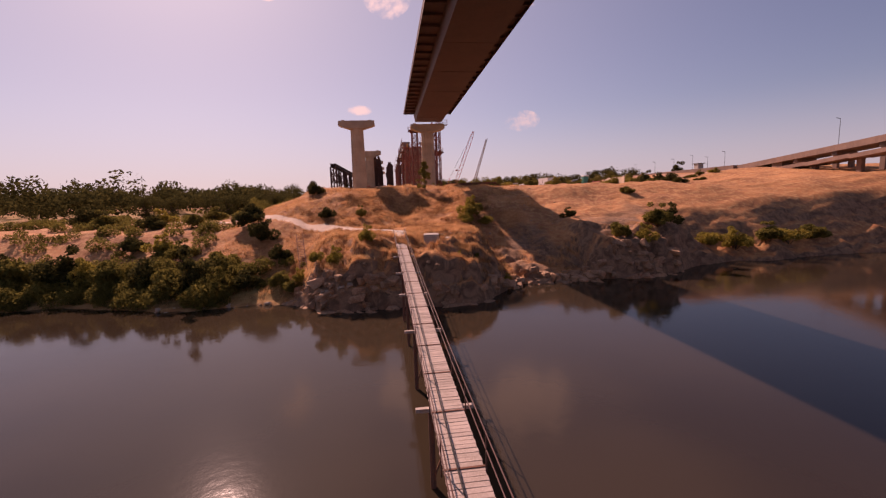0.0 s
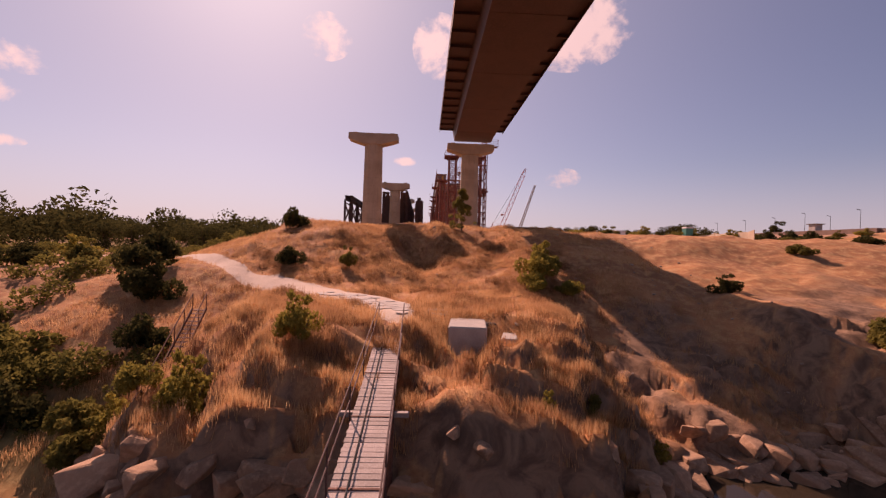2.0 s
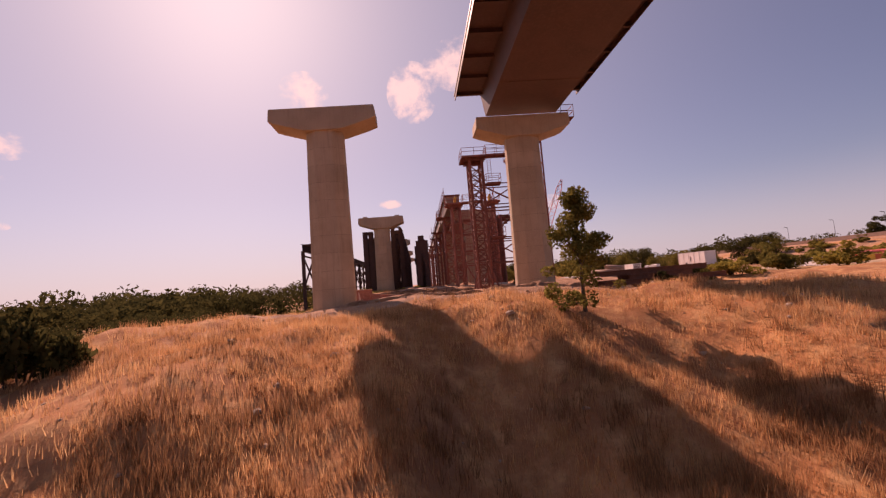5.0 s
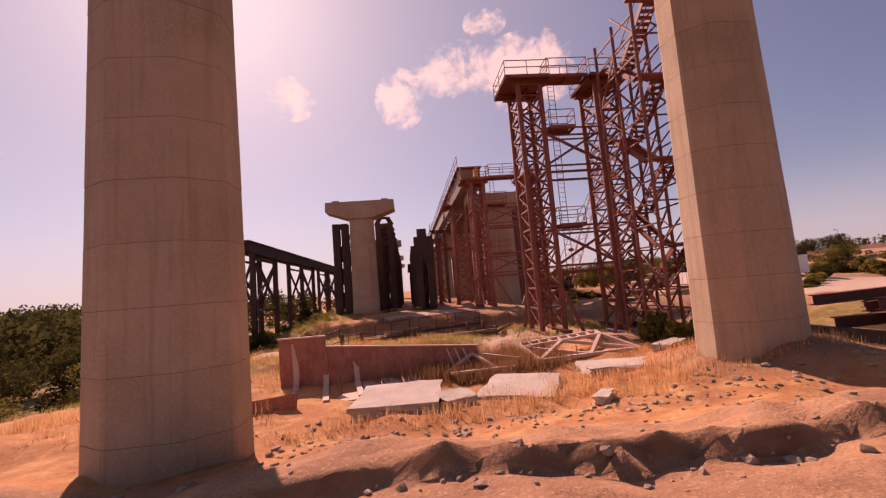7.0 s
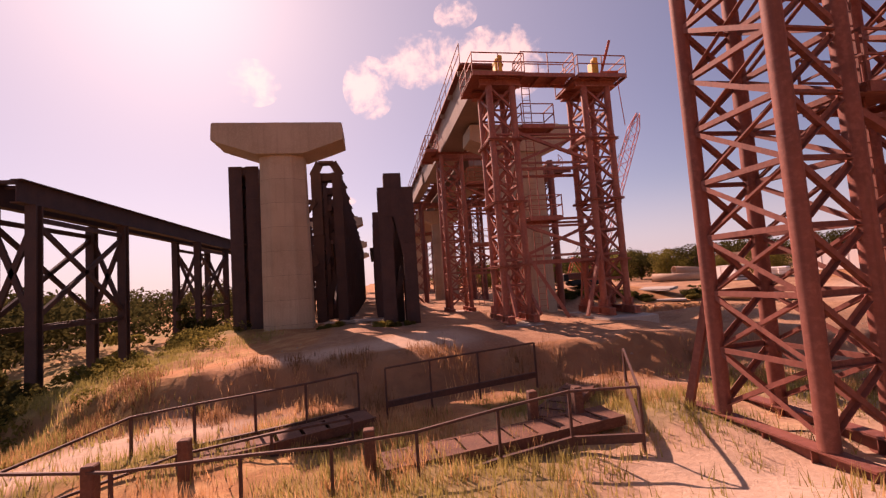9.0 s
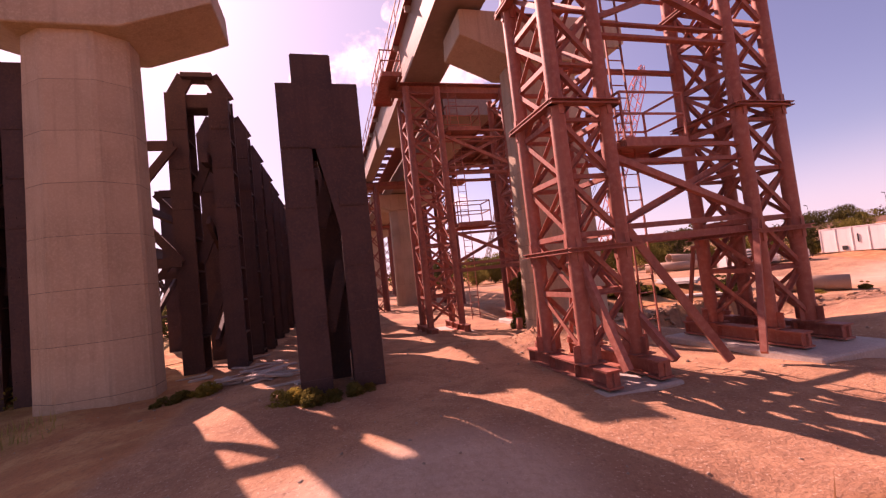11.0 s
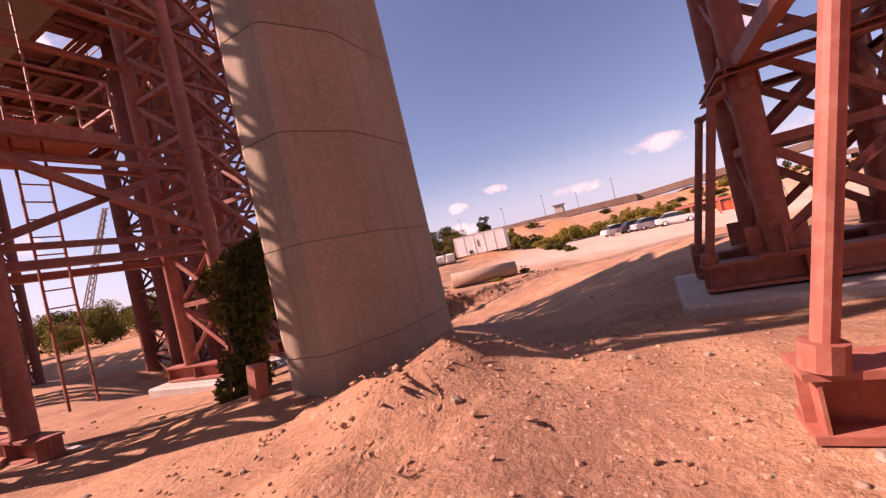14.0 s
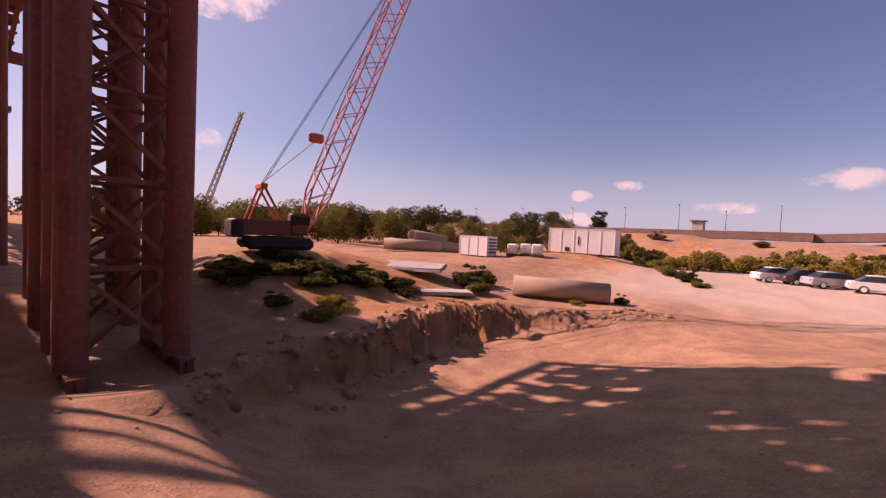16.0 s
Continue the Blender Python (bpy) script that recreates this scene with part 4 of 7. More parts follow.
part("brace", bm, BLACK_STEEL, lone)
for i in range(9):
    old_bent(-0.2, 1.4, 131.6 + i * 5.0, 29.2, 36.3 if i < 4 else 34.6, "old black steel bent carrying a sleeper deck", 0.0, 0.9, 0.6)
deck = thing("sleeper_deck", "dark sleeper deck on old girders behind the lone bent", "trestle deck")
for x, ya, yb, z in ((1.05, 130.3, 147.6, 36.65), (0.05, 147.7, 173.0, 34.95), (1.1, 147.7, 173.0, 34.95)):
    bm = bmesh.new()
    ibeam(bm, (x, ya, z), (x, yb, z), 0.35, 0.66)
    part("deck_girder", bm, BLACK_STEEL, deck)
deck_sleeper = unit_mesh("sleeper", lambda q: box(q, (0, 0, 0), (2.1, 0.22, 0.18)), BLACK_STEEL)
for i in range(110):
    place_mesh("sleeper", deck_sleeper, deck, Matrix.Translation((0.98 + 0.06 * math.sin(i * 7.3), 130.4 + 0.38 * i, 37.08)) @ Matrix.Diagonal((0.55, 1, 1, 1)) if i < 46 else Matrix.Translation((0.5, 130.4 + 0.38 * i, 35.38)))
for i in range(14):
    y = 130.6 + i * 3.4
    old_bent(-3.85 + 0.02 * i, -1.95 + 0.02 * i, y + 0.7, 29.2, 38.9 - 0.14 * i, "old dark riveted steel bent in a close row", peaked=True)
    if i % 2 == 0:
        old_bent(-8.1, -6.5, y - 1.0, 28.6, 38.9 - 0.1 * i, "old dark riveted steel bent in a close row", wide=0.7)
for i in range(7):
    y = 130.6 + i * 6.8
    t = thing("steel_bracing", "dark crossed bracing between the old bents", "steel bracing", "old dark steel bracing")
    for p, q, a_, b_ in (((-2.75, y, 30.5), (-2.75, y + 6.8, 34.5), 0.12, 0.3), ((-2.75, y + 6.8, 30.5), (-2.75, y, 34.5), 0.12, 0.3),
                         ((-2.75, y, 36.6), (-2.75, y + 6.8, 36.6), 0.2, 0.35), ((-7.3, y, 30.5), (-7.3, y + 6.8, 34.5), 0.12, 0.3),
                         ((-7.3, y, 36.6), (-7.3, y + 6.8, 36.6), 0.2, 0.35), ((-6.5, y, 33.2), (-3.6, y, 33.2), 0.14, 0.3),
                         ((-6.5, y, 37.0), (-3.6, y, 37.0), 0.14, 0.3), ((-6.5, y, 33.2), (-3.6, y, 37), 0.12, 0.25), ((-3.6, y, 33.2), (-6.5, y, 37), 0.12, 0.25)):
        bm = bmesh.new()
        bar(bm, p, q, a_, b_)
        part("brace", bm, BLACK_STEEL, t)

tr = thing("trestle_bridge", "old dark steel trestle with plate girder deck", "trestle")
for x in (-16.0, -14.7):
    bm = bmesh.new()
    ibeam(bm, (x, 124.0, 36.6), (x + 2.6, 217, 36.3), 0.45, 1.0)
    part("deck_girder", bm, BLACK_STEEL, tr)
sleeper = unit_mesh("sleeper", lambda q: box(q, (0, 0, 0), (1.1, 0.24, 0.14)), BLACK_STEEL)
for i in range(100):
    s = i / 100
    place_mesh("sleeper", sleeper, tr, Matrix.Translation((-15.35 + 2.6 * s, 124.2 + 92 * s, 37.0 - 0.3 * s)))
for i in range(6):
    y0, y1 = 124.7 + i * 15.6, 124.7 + i * 15.6 + 6.4
    dx = 2.6 * (y0 - 124) / 92
    xa, xb = -16.15 + dx, -14.55 + dx
    for yy in (y0, y1):
        for x in (xa, xb):
            bm = bmesh.new()
            ibeam(bm, (x, yy, 25.0), (x, yy, 36.1), 0.42, 0.42, 0.1, 0.08)
            part("post", bm, BLACK_STEEL, tr)
    bars = [((x, y0, 31.2), (x, y1, 35.4)) for x in (xa, xb)] + [((x, y1, 31.2), (x, y0, 35.4)) for x in (xa, xb)]
    bars += [((x, y0, z), (x, y1, z)) for x in (xa, xb) for z in (30.8, 35.5)] + [((xa, yy, 31.0), (xb, yy, 35.4)) for yy in (y0, y1)]
    bars += [((xb, yy, 31.0), (xa, yy, 35.4)) for yy in (y0, y1)]
    for p, q in bars:
        bm = bmesh.new()
        bar(bm, p, q, 0.13, 0.22)
        part("brace", bm, BLACK_STEEL, tr)


# ---- footbridge ----
def deck_z(y):
    return 19.4 + 3.25 * (max(y - 10.0, 0.0) / 43.0) ** 1.8


def deck_x(y):
    return 1.8 - 0.00028 * max(y, 0.0) ** 2


fb = thing("footbridge", "narrow wooden catwalk with thin rusty railings over the river", "footbridge")
plank_me = unit_mesh("plank", lambda q: box(q, (0, 0, 0), (1.0, 0.19, 0.045), bevel=0.006), PLANK)
y = 49.3
i = 0
while y > -20:
    p = Vector((deck_x(y), y, deck_z(y)))
    nxt = Vector((deck_x(y - 0.205), y - 0.205, deck_z(y - 0.205)))
    tilt = math.atan2(p.z - nxt.z, 0.205)
    m = Matrix.Translation(p + Vector((0, 0, 0.006 * math.sin(i * 1.7)))) @ Euler((tilt, 0, radians(0.8 * math.sin(i * 2.1)))).to_matrix().to_4x4() @ Matrix.Diagonal((1.12 + 0.02 * math.sin(i * 3.3), 1, 1, 1))
    place_mesh("plank", plank_me, fb, m)
    y -= 0.205
    i += 1
stations = [49.2 - 3.0 * j for j in range(23)]
for sx in (-0.42, 0.42):
    bm = bmesh.new()
    for a, c in zip(stations, stations[1:]):
        bar(bm, (deck_x(a) + sx, a, deck_z(a) - 0.11), (deck_x(c) + sx, c, deck_z(c) - 0.11), 0.09, 0.16)
    part("stringer", bm, RUST, fb)
for sx in (-0.62, 0.62):
    for a, c in zip(stations, stations[1:]):
        for h in (0.5, 0.98):
            bm = bmesh.new()
            tube(bm, (deck_x(a) + sx, a, deck_z(a) + h), (deck_x(c) + sx, c, deck_z(c) + h), 0.02, 6)
            part("handrail", bm, RAIL, fb)
    for a in stations:
        bm = bmesh.new()
        tube(bm, (deck_x(a) + sx, a, deck_z(a) - 0.15), (deck_x(a) + sx, a, deck_z(a) + 1.0), 0.022, 6)
        part("post", bm, RAIL, fb)
for j, a in enumerate(stations):
    bm = bmesh.new()
    box(bm, (deck_x(a), a, deck_z(a) + 0.03), (1.16, 0.07, 0.03))
    part("batten", bm, RUST, fb)
for a in (41.0, 35.0, 29.0, 22.0, 14.0, 5.0, -5.0, -15.0):
    bm = bmesh.new()
    box(bm, (deck_x(a), a, deck_z(a) - 0.3), (2.1, 0.16, 0.14))
    part("crossbeam", bm, PLANK, fb)
    for sx in (-0.5, 0.5):
        bm = bmesh.new()
        tube(bm, (deck_x(a) + sx, a, 13.0), (deck_x(a) + sx, a, deck_z(a) - 0.37), 0.11, 10)
        part("pile", bm, RUST, fb)
    bm = bmesh.new()
    bar(bm, (deck_x(a) - 0.5, a, WATER + 0.3), (deck_x(a) + 0.5, a, deck_z(a) - 0.5), 0.06)
    part("brace", bm, RUST, fb)
a, c = Vector((deck_x(49) - 0.18, 49, deck_z(49) + 0.05)), None
for y in range(46, -20, -3):
    c = Vector((deck_x(y) - 0.18, y, deck_z(y) + 0.05))
    bm = bmesh.new()
    tube(bm, a, c, 0.02, 6)
    part("cable", bm, DARK, fb)
    a = c


# ---- details of the near red tower ----
for x, lx in ((5.73, 5.6), (6.65, 6.75), (10.5, 10.5), (11.85, 11.75)):
    bm = bmesh.new()
    tube(bm, (x, 125.2, 29.84), (x + 0.04, 124.78, 31.86), 0.055, 12)
    bmesh.ops.create_uvsphere(bm, u_segments=10, v_segments=6, radius=0.07, matrix=Matrix.Translation((x + 0.04, 124.78, 31.86)))
    tube(bm, (x + 0.04, 124.78, 31.86), (lx, 124.5, 31.95), 0.05, 12)
    prop = part("prop_pipe", bm, RED_STEEL, T2)
    bm = bmesh.new()
    tube(bm, (x, 125.2, 29.84), (x, 125.18, 29.97), 0.1, 12)
    part("socket", bm, RED_STEEL, prop)
COLLAR = unit_mesh("collar_plate", lambda q: box(q, (0, 0, 0), (0.025, 0.11, 0.5)), RED_STEEL)
GUSSET = unit_mesh("foot_gusset", lambda q: box(q, (0, 0, 0), (0.17, 0.018, 0.34)), RED_STEEL)
for x0, x1 in ((5.6, 6.75), (10.5, 11.75)):
    for z in (32.1, 35.1, 38.1):
        for p, q in (((x0 - 0.25, 122.78, z), (x1 + 0.25, 122.78, z)), ((x0 - 0.25, 124.62, z), (x1 + 0.25, 124.62, z)),
                     ((x0 - 0.17, 122.78, z), (x0 - 0.17, 124.62, z)), ((x1 + 0.17, 122.78, z), (x1 + 0.17, 124.62, z))):
            bm = bmesh.new()
            ibeam(bm, p, q, 0.2, 0.1, 0.02, 0.02)
            part("ring_channel", bm, RED_STEEL, T2)
        for x in (x0, x1):
            for y in (122.95, 124.45):
                for k_ in range(4):
                    turn = Matrix.Rotation(k_ * math.pi / 2, 4, "Z")
                    place_mesh("collar_plate", COLLAR, T2, Matrix.Translation((x, y, z)) @ turn @ Matrix.Translation((0.17, 0, 0)))
for x in (5.6, 6.75, 10.5, 11.75):
    for y in (122.95, 124.45):
        bm = bmesh.new()
        box(bm, (x, y, 29.87), (0.5, 0.5, 0.03))
        part("foot_plate", bm, RED_STEEL, T2)
        for k_ in range(4):
            place_mesh("foot_gusset", GUSSET, T2, Matrix.Translation((x, y, 30.05)) @ Matrix.Rotation(k_ * math.pi / 2, 4, "Z") @ Matrix.Translation((0.225, 0, 0)))
for p, q in (((5.75, 122.0, 29.85), (5.68, 123.0, 32.0)), ((6.9, 122.1, 29.85), (6.8, 124.3, 32.0)), ((8.3, 122.2, 29.6), (6.9, 122.9, 32.4)), ((9.2, 122.2, 29.6), (10.45, 122.9, 32.4))):
    bm = bmesh.new()
    bar(bm, p, q, 0.12, 0.16)
    part("raking_strut", bm, RED_STEEL, T2)
for p, q in (((9.2, 109.6, 28.0), (8.35, 110.4, 31.0)), ((6.6, 113.2, 28.3), (6.9, 112.5, 31.2)), ((10.8, 109.4, 28.0), (11.8, 110.3, 31.0))):
    bm = bmesh.new()
    bar(bm, p, q, 0.13, 0.16)
    part("raking_strut", bm, RED_DARK, T1)
for x in (6.1, 11.1):
    bm = bmesh.new()
    box(bm, (x, 122.9, 41.65), (0.35, 0.5, 0.75), bevel=0.05)
    box(bm, (x + 0.1, 122.9, 42.1), (0.25, 0.3, 0.3), bevel=0.04)
    part("jack_unit", bm, YELLOW, T2, "yellow hydraulic jack")
bm = bmesh.new()
bar(bm, (11.3, 122.6, 41.25), (11.8, 122.4, 42.9), 0.12)
tube(bm, (12.0, 122.4, 41.3), (12.2, 122.4, 38.6), 0.02, 6)
bar(bm, (11.3, 122.5, 41.3), (12.1, 122.4, 41.3), 0.1)
part("davit", bm, CRANE_RED, T2, "small red davit hoist")


def footing(x0, x1, y0, y1, z):
    bm = bmesh.new()
    box(bm, ((x0 + x1) / 2, (y0 + y1) / 2, z - 0.3), (x1 - x0, y1 - y0, 0.6), bevel=0.04)
    ob = part("footing_slab", bm, SLAB)
    tagged(ob, "cast concrete slab under the tower's I-beams", "concrete slab", "tower footing slabs")


footing(5.3, 7.05, 122.1, 125.6, 29.45)
footing(9.9, 12.35, 121.6, 125.6, 29.46)
footing(6.4, 8.8, 109.2, 113.7, 28.08)
footing(11.4, 13.8, 109.2, 113.7, 28.08)
footing(4.6, 7.1, 133.1, 136.8, 29.18)
footing(9.5, 12.0, 133.1, 136.8, 29.18)
footing(13.2, 16.5, 137.6, 141.8, 27.73)

# ---- stair tower ----
st = thing("stair_tower", "rusty scaffold stair tower with zigzag flights", "stair tower")
X0, X1, Y0, Y1, ZB, ZT = 11.7, 13.7, 105.4, 109.5, 28.0, 45.4


def stair_bar(name, p, q, a, b_=None):
    bm = bmesh.new()
    bar(bm, p, q, a, b_)
    part(name, bm, RED_DARK, st)


for y in (Y0, (Y0 + Y1) / 2, Y1):
    for x in (X0, X1):
        bm = bmesh.new()
        tube(bm, (x, y, ZB - 0.3), (x, y, ZT), 0.09, 8)
        part("standard", bm, RED_DARK, st)
z, k_ = ZB + 0.3, 0
while z < ZT - 1:
    for x in (X0, X1):
        for zz in (z, z + 1.1):
            stair_bar("ledger", (x, Y0 - 0.1, zz), (x, Y1 + 0.1, zz), 0.075)
        stair_bar("brace", (x, Y0 if k_ % 2 else Y1, z), (x, (Y0 + Y1) / 2, z + 2.2), 0.075)
    for y in (Y0, Y1):
        stair_bar("transom", (X0, y, z), (X1, y, z), 0.075)
        stair_bar("brace", (X0, y, z), (X1, y, z + 2.2), 0.075)
    a, c = (Y0 + 0.6, Y1 - 0.6) if k_ % 2 == 0 else (Y1 - 0.6, Y0 + 0.6)
    xx = X0 + (0.5 if k_ % 2 == 0 else 1.5)
    bm = bmesh.new()
    for dx in (-0.38, 0.38):
        bar(bm, (xx + dx, a, z), (xx + dx, c, z + 2.2), 0.06, 0.3)
    for i in range(11):
        f = (i + 0.5) / 11
        box(bm, (xx, a + (c - a) * f, z + 2.2 * f), (0.76, 0.3, 0.04))
    part("stair_flight", bm, RED_DARK, st)
    bm = bmesh.new()
    box(bm, ((X0 + X1) / 2, c + (0.3 if c > a else -0.3), z + 2.18), (X1 - X0 - 0.1, 0.7, 0.07))
    part("landing", bm, RED_DARK, st)
    for dx in (-0.4, 0.4):
        stair_bar("handrail", (xx + dx, a, z + 1.0), (xx + dx, c, z + 3.2), 0.05)
    z += 2.2
    k_ += 1

# ---- walkway railing ----
rl = thing("walkway_railing", "rusty pipe railing round an abandoned walkway", "railing", "walkway railings")


def rail_line(owner, pts, high=1.05, low=True):
    pts = [Vector((x, y, ground_z(x, y) if z is None else z)) for x, y, z in pts]
    for i, p in enumerate(pts):
        bm = bmesh.new()
        bar(bm, p - Vector((0, 0, 0.25)), p + Vector((0.02 * math.sin(i * 3), 0, high)), 0.05)
        part("post", bm, RAIL, owner)
    for p, q in zip(pts, pts[1:]):
        for h in ((high, high * 0.12) if low else (high,)):
            bm = bmesh.new()
            bar(bm, p + Vector((0, 0, h)), q + Vector((0, 0, h)), 0.045 if h > 0.5 else 0.07, 0.045 if h > 0.5 else 0.16)
            part("rail", bm, RAIL, owner)


rail_line(rl, [(-6.6, 112.6, 28.0), (-5.5, 114.3, 28.25), (-4.4, 114.6, 28.3), (-3.2, 114.8, 28.35), (-2.1, 115.0, 28.4), (-0.9, 115.4, 28.45)])
rail_line(rl, [(-0.2, 115.6, 28.45), (1.0, 115.8, 28.5), (2.4, 116.0, 28.55), (4.2, 116.3, 28.6)])
rail_line(rl, [(-6.6, 112.6, 28.0), (-4.6, 112.0, 28.0), (-2.6, 111.7, 28.1), (-1.2, 111.6, 28.1), (0.2, 111.6, 28.15), (1.7, 111.9, 28.25), (3.2, 112.1, 28.35), (4.4, 111.7, 28.4), (6.0, 114.6, 28.5)])
rl2 = thing("walkway_railing", "rusty pipe railing round an abandoned walkway", "railing", "walkway railings")
rail_line(rl2, [(-5.6, 112.4, 28.05), (-4.2, 113.3, 28.2), (-2.6, 113.7, 28.25), (-1.0, 113.9, 28.3)], 0.55)
walk_frame = thing("walkway_deck", "buckled rusty steel walkway deck lying in the grass", "walkway")
for x0, y0, x1, y1 in ((-6.2, 112.9, -0.6, 114.9), (-0.4, 112.3, 4.6, 113.0), (3.2, 113.4, 5.0, 115.2)):
    bm = bmesh.new()
    d = Vector((x1 - x0, y1 - y0, 0)).normalized() * 1.0
    z = 28.42
    for sgn in (-0.35, 0.35):
        bar(bm, (x0 - d.y * sgn, y0 + d.x * sgn, z), (x1 - d.y * sgn, y1 + d.x * sgn, z + 0.1), 0.08, 0.2)
    n = int(math.hypot(x1 - x0, y1 - y0) / 0.5)
    for i in range(n):
        f = (i + 0.5) / n
        box(bm, (x0 + (x1 - x0) * f, y0 + (y1 - y0) * f, z + 0.08 + 0.1 * f), (0.46, 0.7, 0.03), Matrix.Rotation(math.atan2(d.y, d.x), 3, "Z"))
    part("deck_section", bm, RUST, walk_frame)
for x, y in ((-5.0, 112.2), (-3.9, 112.9), (2.9, 113.3), (3.9, 113.2), (-0.6, 112.2)):
    bm = bmesh.new()
    box(bm, (x, y, 28.6), (0.2, 0.2, 1.1), bevel=0.02)
    part("stub_post", bm, RUST, walk_frame)

# ---- wrecked girder segment, slabs and truss frame in the hollow ----
PINK = material("faded_red_plate", [(0.38, 0.145, 0.1), (0.26, 0.09, 0.065), (0.47, 0.24, 0.18)], 1.4, 0.8, bump=0.2, streaks=0.5)
PALE = material("faded_pink_primer", [(0.55, 0.40, 0.34), (0.47, 0.32, 0.27), (0.6, 0.46, 0.4)], 1.0, 0.8, bump=0.1)
wr = thing("girder_segment", "rusty red half box girder segment lying in dry grass", "girder segment")


def wreck_plate(name, corners, thick, mat):
    """A flat plate through four corners, with thickness."""
    bm = bmesh.new()
    p = [Vector(c) for c in corners]
    n = (p[1] - p[0]).cross(p[3] - p[0]).normalized() * thick
    lo, hi = [bm.verts.new(v) for v in p], [bm.verts.new(v + n) for v in p]
    bm.faces.new(hi)
    bm.faces.new(lo[::-1])
    for i in range(4):
        j = (i + 1) % 4
        bm.faces.new((lo[i], lo[j], hi[j], hi[i]))
    return part(name, bm, mat, wr)


wreck_plate("web_plate", [(-5.75, 102.4, 28.0), (-4.05, 102.65, 28.0), (-4.2, 103.05, 29.92), (-5.9, 102.8, 29.95)], 0.05, PINK)
wreck_plate("web_plate", [(-4.06, 102.66, 28.0), (2.1, 104.1, 28.0), (1.95, 104.42, 28.82), (-4.2, 103.1, 29.5)], 0.05, PINK)
wreck_plate("floor_plate", [(-5.3, 99.9, 27.98), (-0.6, 100.9, 27.98), (-0.6, 103.4, 28.02), (-5.6, 102.4, 28.06)], 0.05, PALE)
wreck_plate("torn_plate", [(-6.0, 99.2, 27.9), (-4.5, 99.6, 27.9), (-4.45, 99.75, 28.55), (-6.0, 99.35, 28.5)], 0.05, PINK)
bm = bmesh.new()
bar(bm, (-5.95, 102.8, 29.97), (-4.18, 103.06, 29.94), 0.16, 0.05)
part("top_flange", bm, PALE, wr)
bm = bmesh.new()
bar(bm, (-4.2, 103.12, 29.52), (2.05, 104.44, 28.84), 0.17, 0.05)
part("top_flange", bm, PALE, wr)
for f, top in ((0.12, 29.75), (0.38, 29.7), (0.66, 29.3)):
    bm = bmesh.new()
    x, y = -5.7 + 4.0 * f, 102.4 + 0.95 * f
    pts = [Vector((x - 0.12, y + 0.3, top)), Vector((x, y + 0.02, 28.6)), Vector((x + 0.04, y - 0.2, 28.3)), Vector((x + 0.1, y - 0.6, 28.17)), Vector((x + 0.45, y - 2.5, 28.12))]
    for p, q in zip(pts, pts[1:]):
        bar(bm, p, q, 0.2, 0.035)
        bar(bm, p + Vector((0, 0.06, -0.06)), q + Vector((0, 0.06, -0.06)), 0.03, 0.14)
    part("rib", bm, PALE, wr)
for x in (-2.2, -1.4):
    bm = bmesh.new()
    bar(bm, (x, 103.1, 28.13), (x + 0.3, 100.8, 28.1), 0.03, 0.22)
    part("rib", bm, PINK, wr)
for x in (0.6, 0.95, 1.3):
    bm = bmesh.new()
    bar(bm, (x, 104.0 + 0.2 * (x - 0.6), 28.9 - 0.1 * (x - 0.6)), (x + 0.25, 103.6, 28.15), 0.07, 0.04)
    part("hanger", bm, PALE, wr)


def slab(x, y, sx, sy, thick, turn, tilt=0.0):
    bm = bmesh.new()
    box(bm, (0, 0, 0), (sx, sy, thick))
    bmesh.ops.subdivide_edges(bm, edges=list(bm.edges), cuts=3, use_grid_fill=True)
    rng = random.Random(int(x * 71 + y * 13))
    for v in bm.verts:
        edge = abs(v.co.x) > sx * 0.49 or abs(v.co.y) > sy * 0.49
        v.co += Vector((rng.uniform(-1, 1), rng.uniform(-1, 1), rng.uniform(-0.3, 0.3))) * (0.07 if edge else 0.015)
    ob = part("concrete_slab", bm, SLAB)
    ob.matrix_basis = pose(x, y, ground_z(x, y) + thick * 0.42, tilt, 0, turn)
    tagged(ob, "broken pale concrete slab lying flat on the dry ground", "concrete slab", "broken concrete slabs")


slab(-1.35, 99.4, 2.5, 2.3, 0.42, -8, 3)
slab(2.6, 99.8, 2.3, 2.6, 0.24, -24, 2)
slab(6.6, 100.9, 2.7, 1.8, 0.3, -8, -2)
slab(0.35, 98.7, 1.0, 0.9, 0.3, 20, 4)
slab(9.3, 102.0, 1.8, 0.6, 0.3, 34)
slab(4.2, 97.3, 0.8, 0.35, 0.25, 50)
slab(29.4, 145.4, 4.6, 2.2, 0.25, -60, 4)
slab(28.6, 141.6, 2.8, 1.0, 0.2, -40)
fr = thing("truss_panel", "pale pink steel truss panel lying flat on the ground", "truss panel")
C1, C2, C3, C4 = Vector((4.2, 105.2, 28.42)), Vector((8.0, 105.3, 28.7)), Vector((8.9, 103.6, 28.2)), Vector((4.3, 103.0, 28.18))
C5, C6 = C1 + Vector((0.05, 0.75, 0.05)), C2 + Vector((0.1, 0.75, 0.05))
for p, q in ((C1, C2), (C2, C3), (C3, C4), (C4, C1), (C1, (C3 + C4) / 2), (C4, (C1 + C2) / 2), (C2, (C3 + C4) / 2), ((C1 + C2) / 2, C3), (C5, C6), (C5, C1), (C6, C2)):
    bm = bmesh.new()
    bar(bm, p, q, 0.16, 0.14)
    part("member", bm, PALE, fr)
for i in range(1, 8):
    bm = bmesh.new()
    bar(bm, C1.lerp(C2, i / 8), C5.lerp(C6, i / 8), 0.08, 0.12)
    part("batten", bm, PALE, fr)
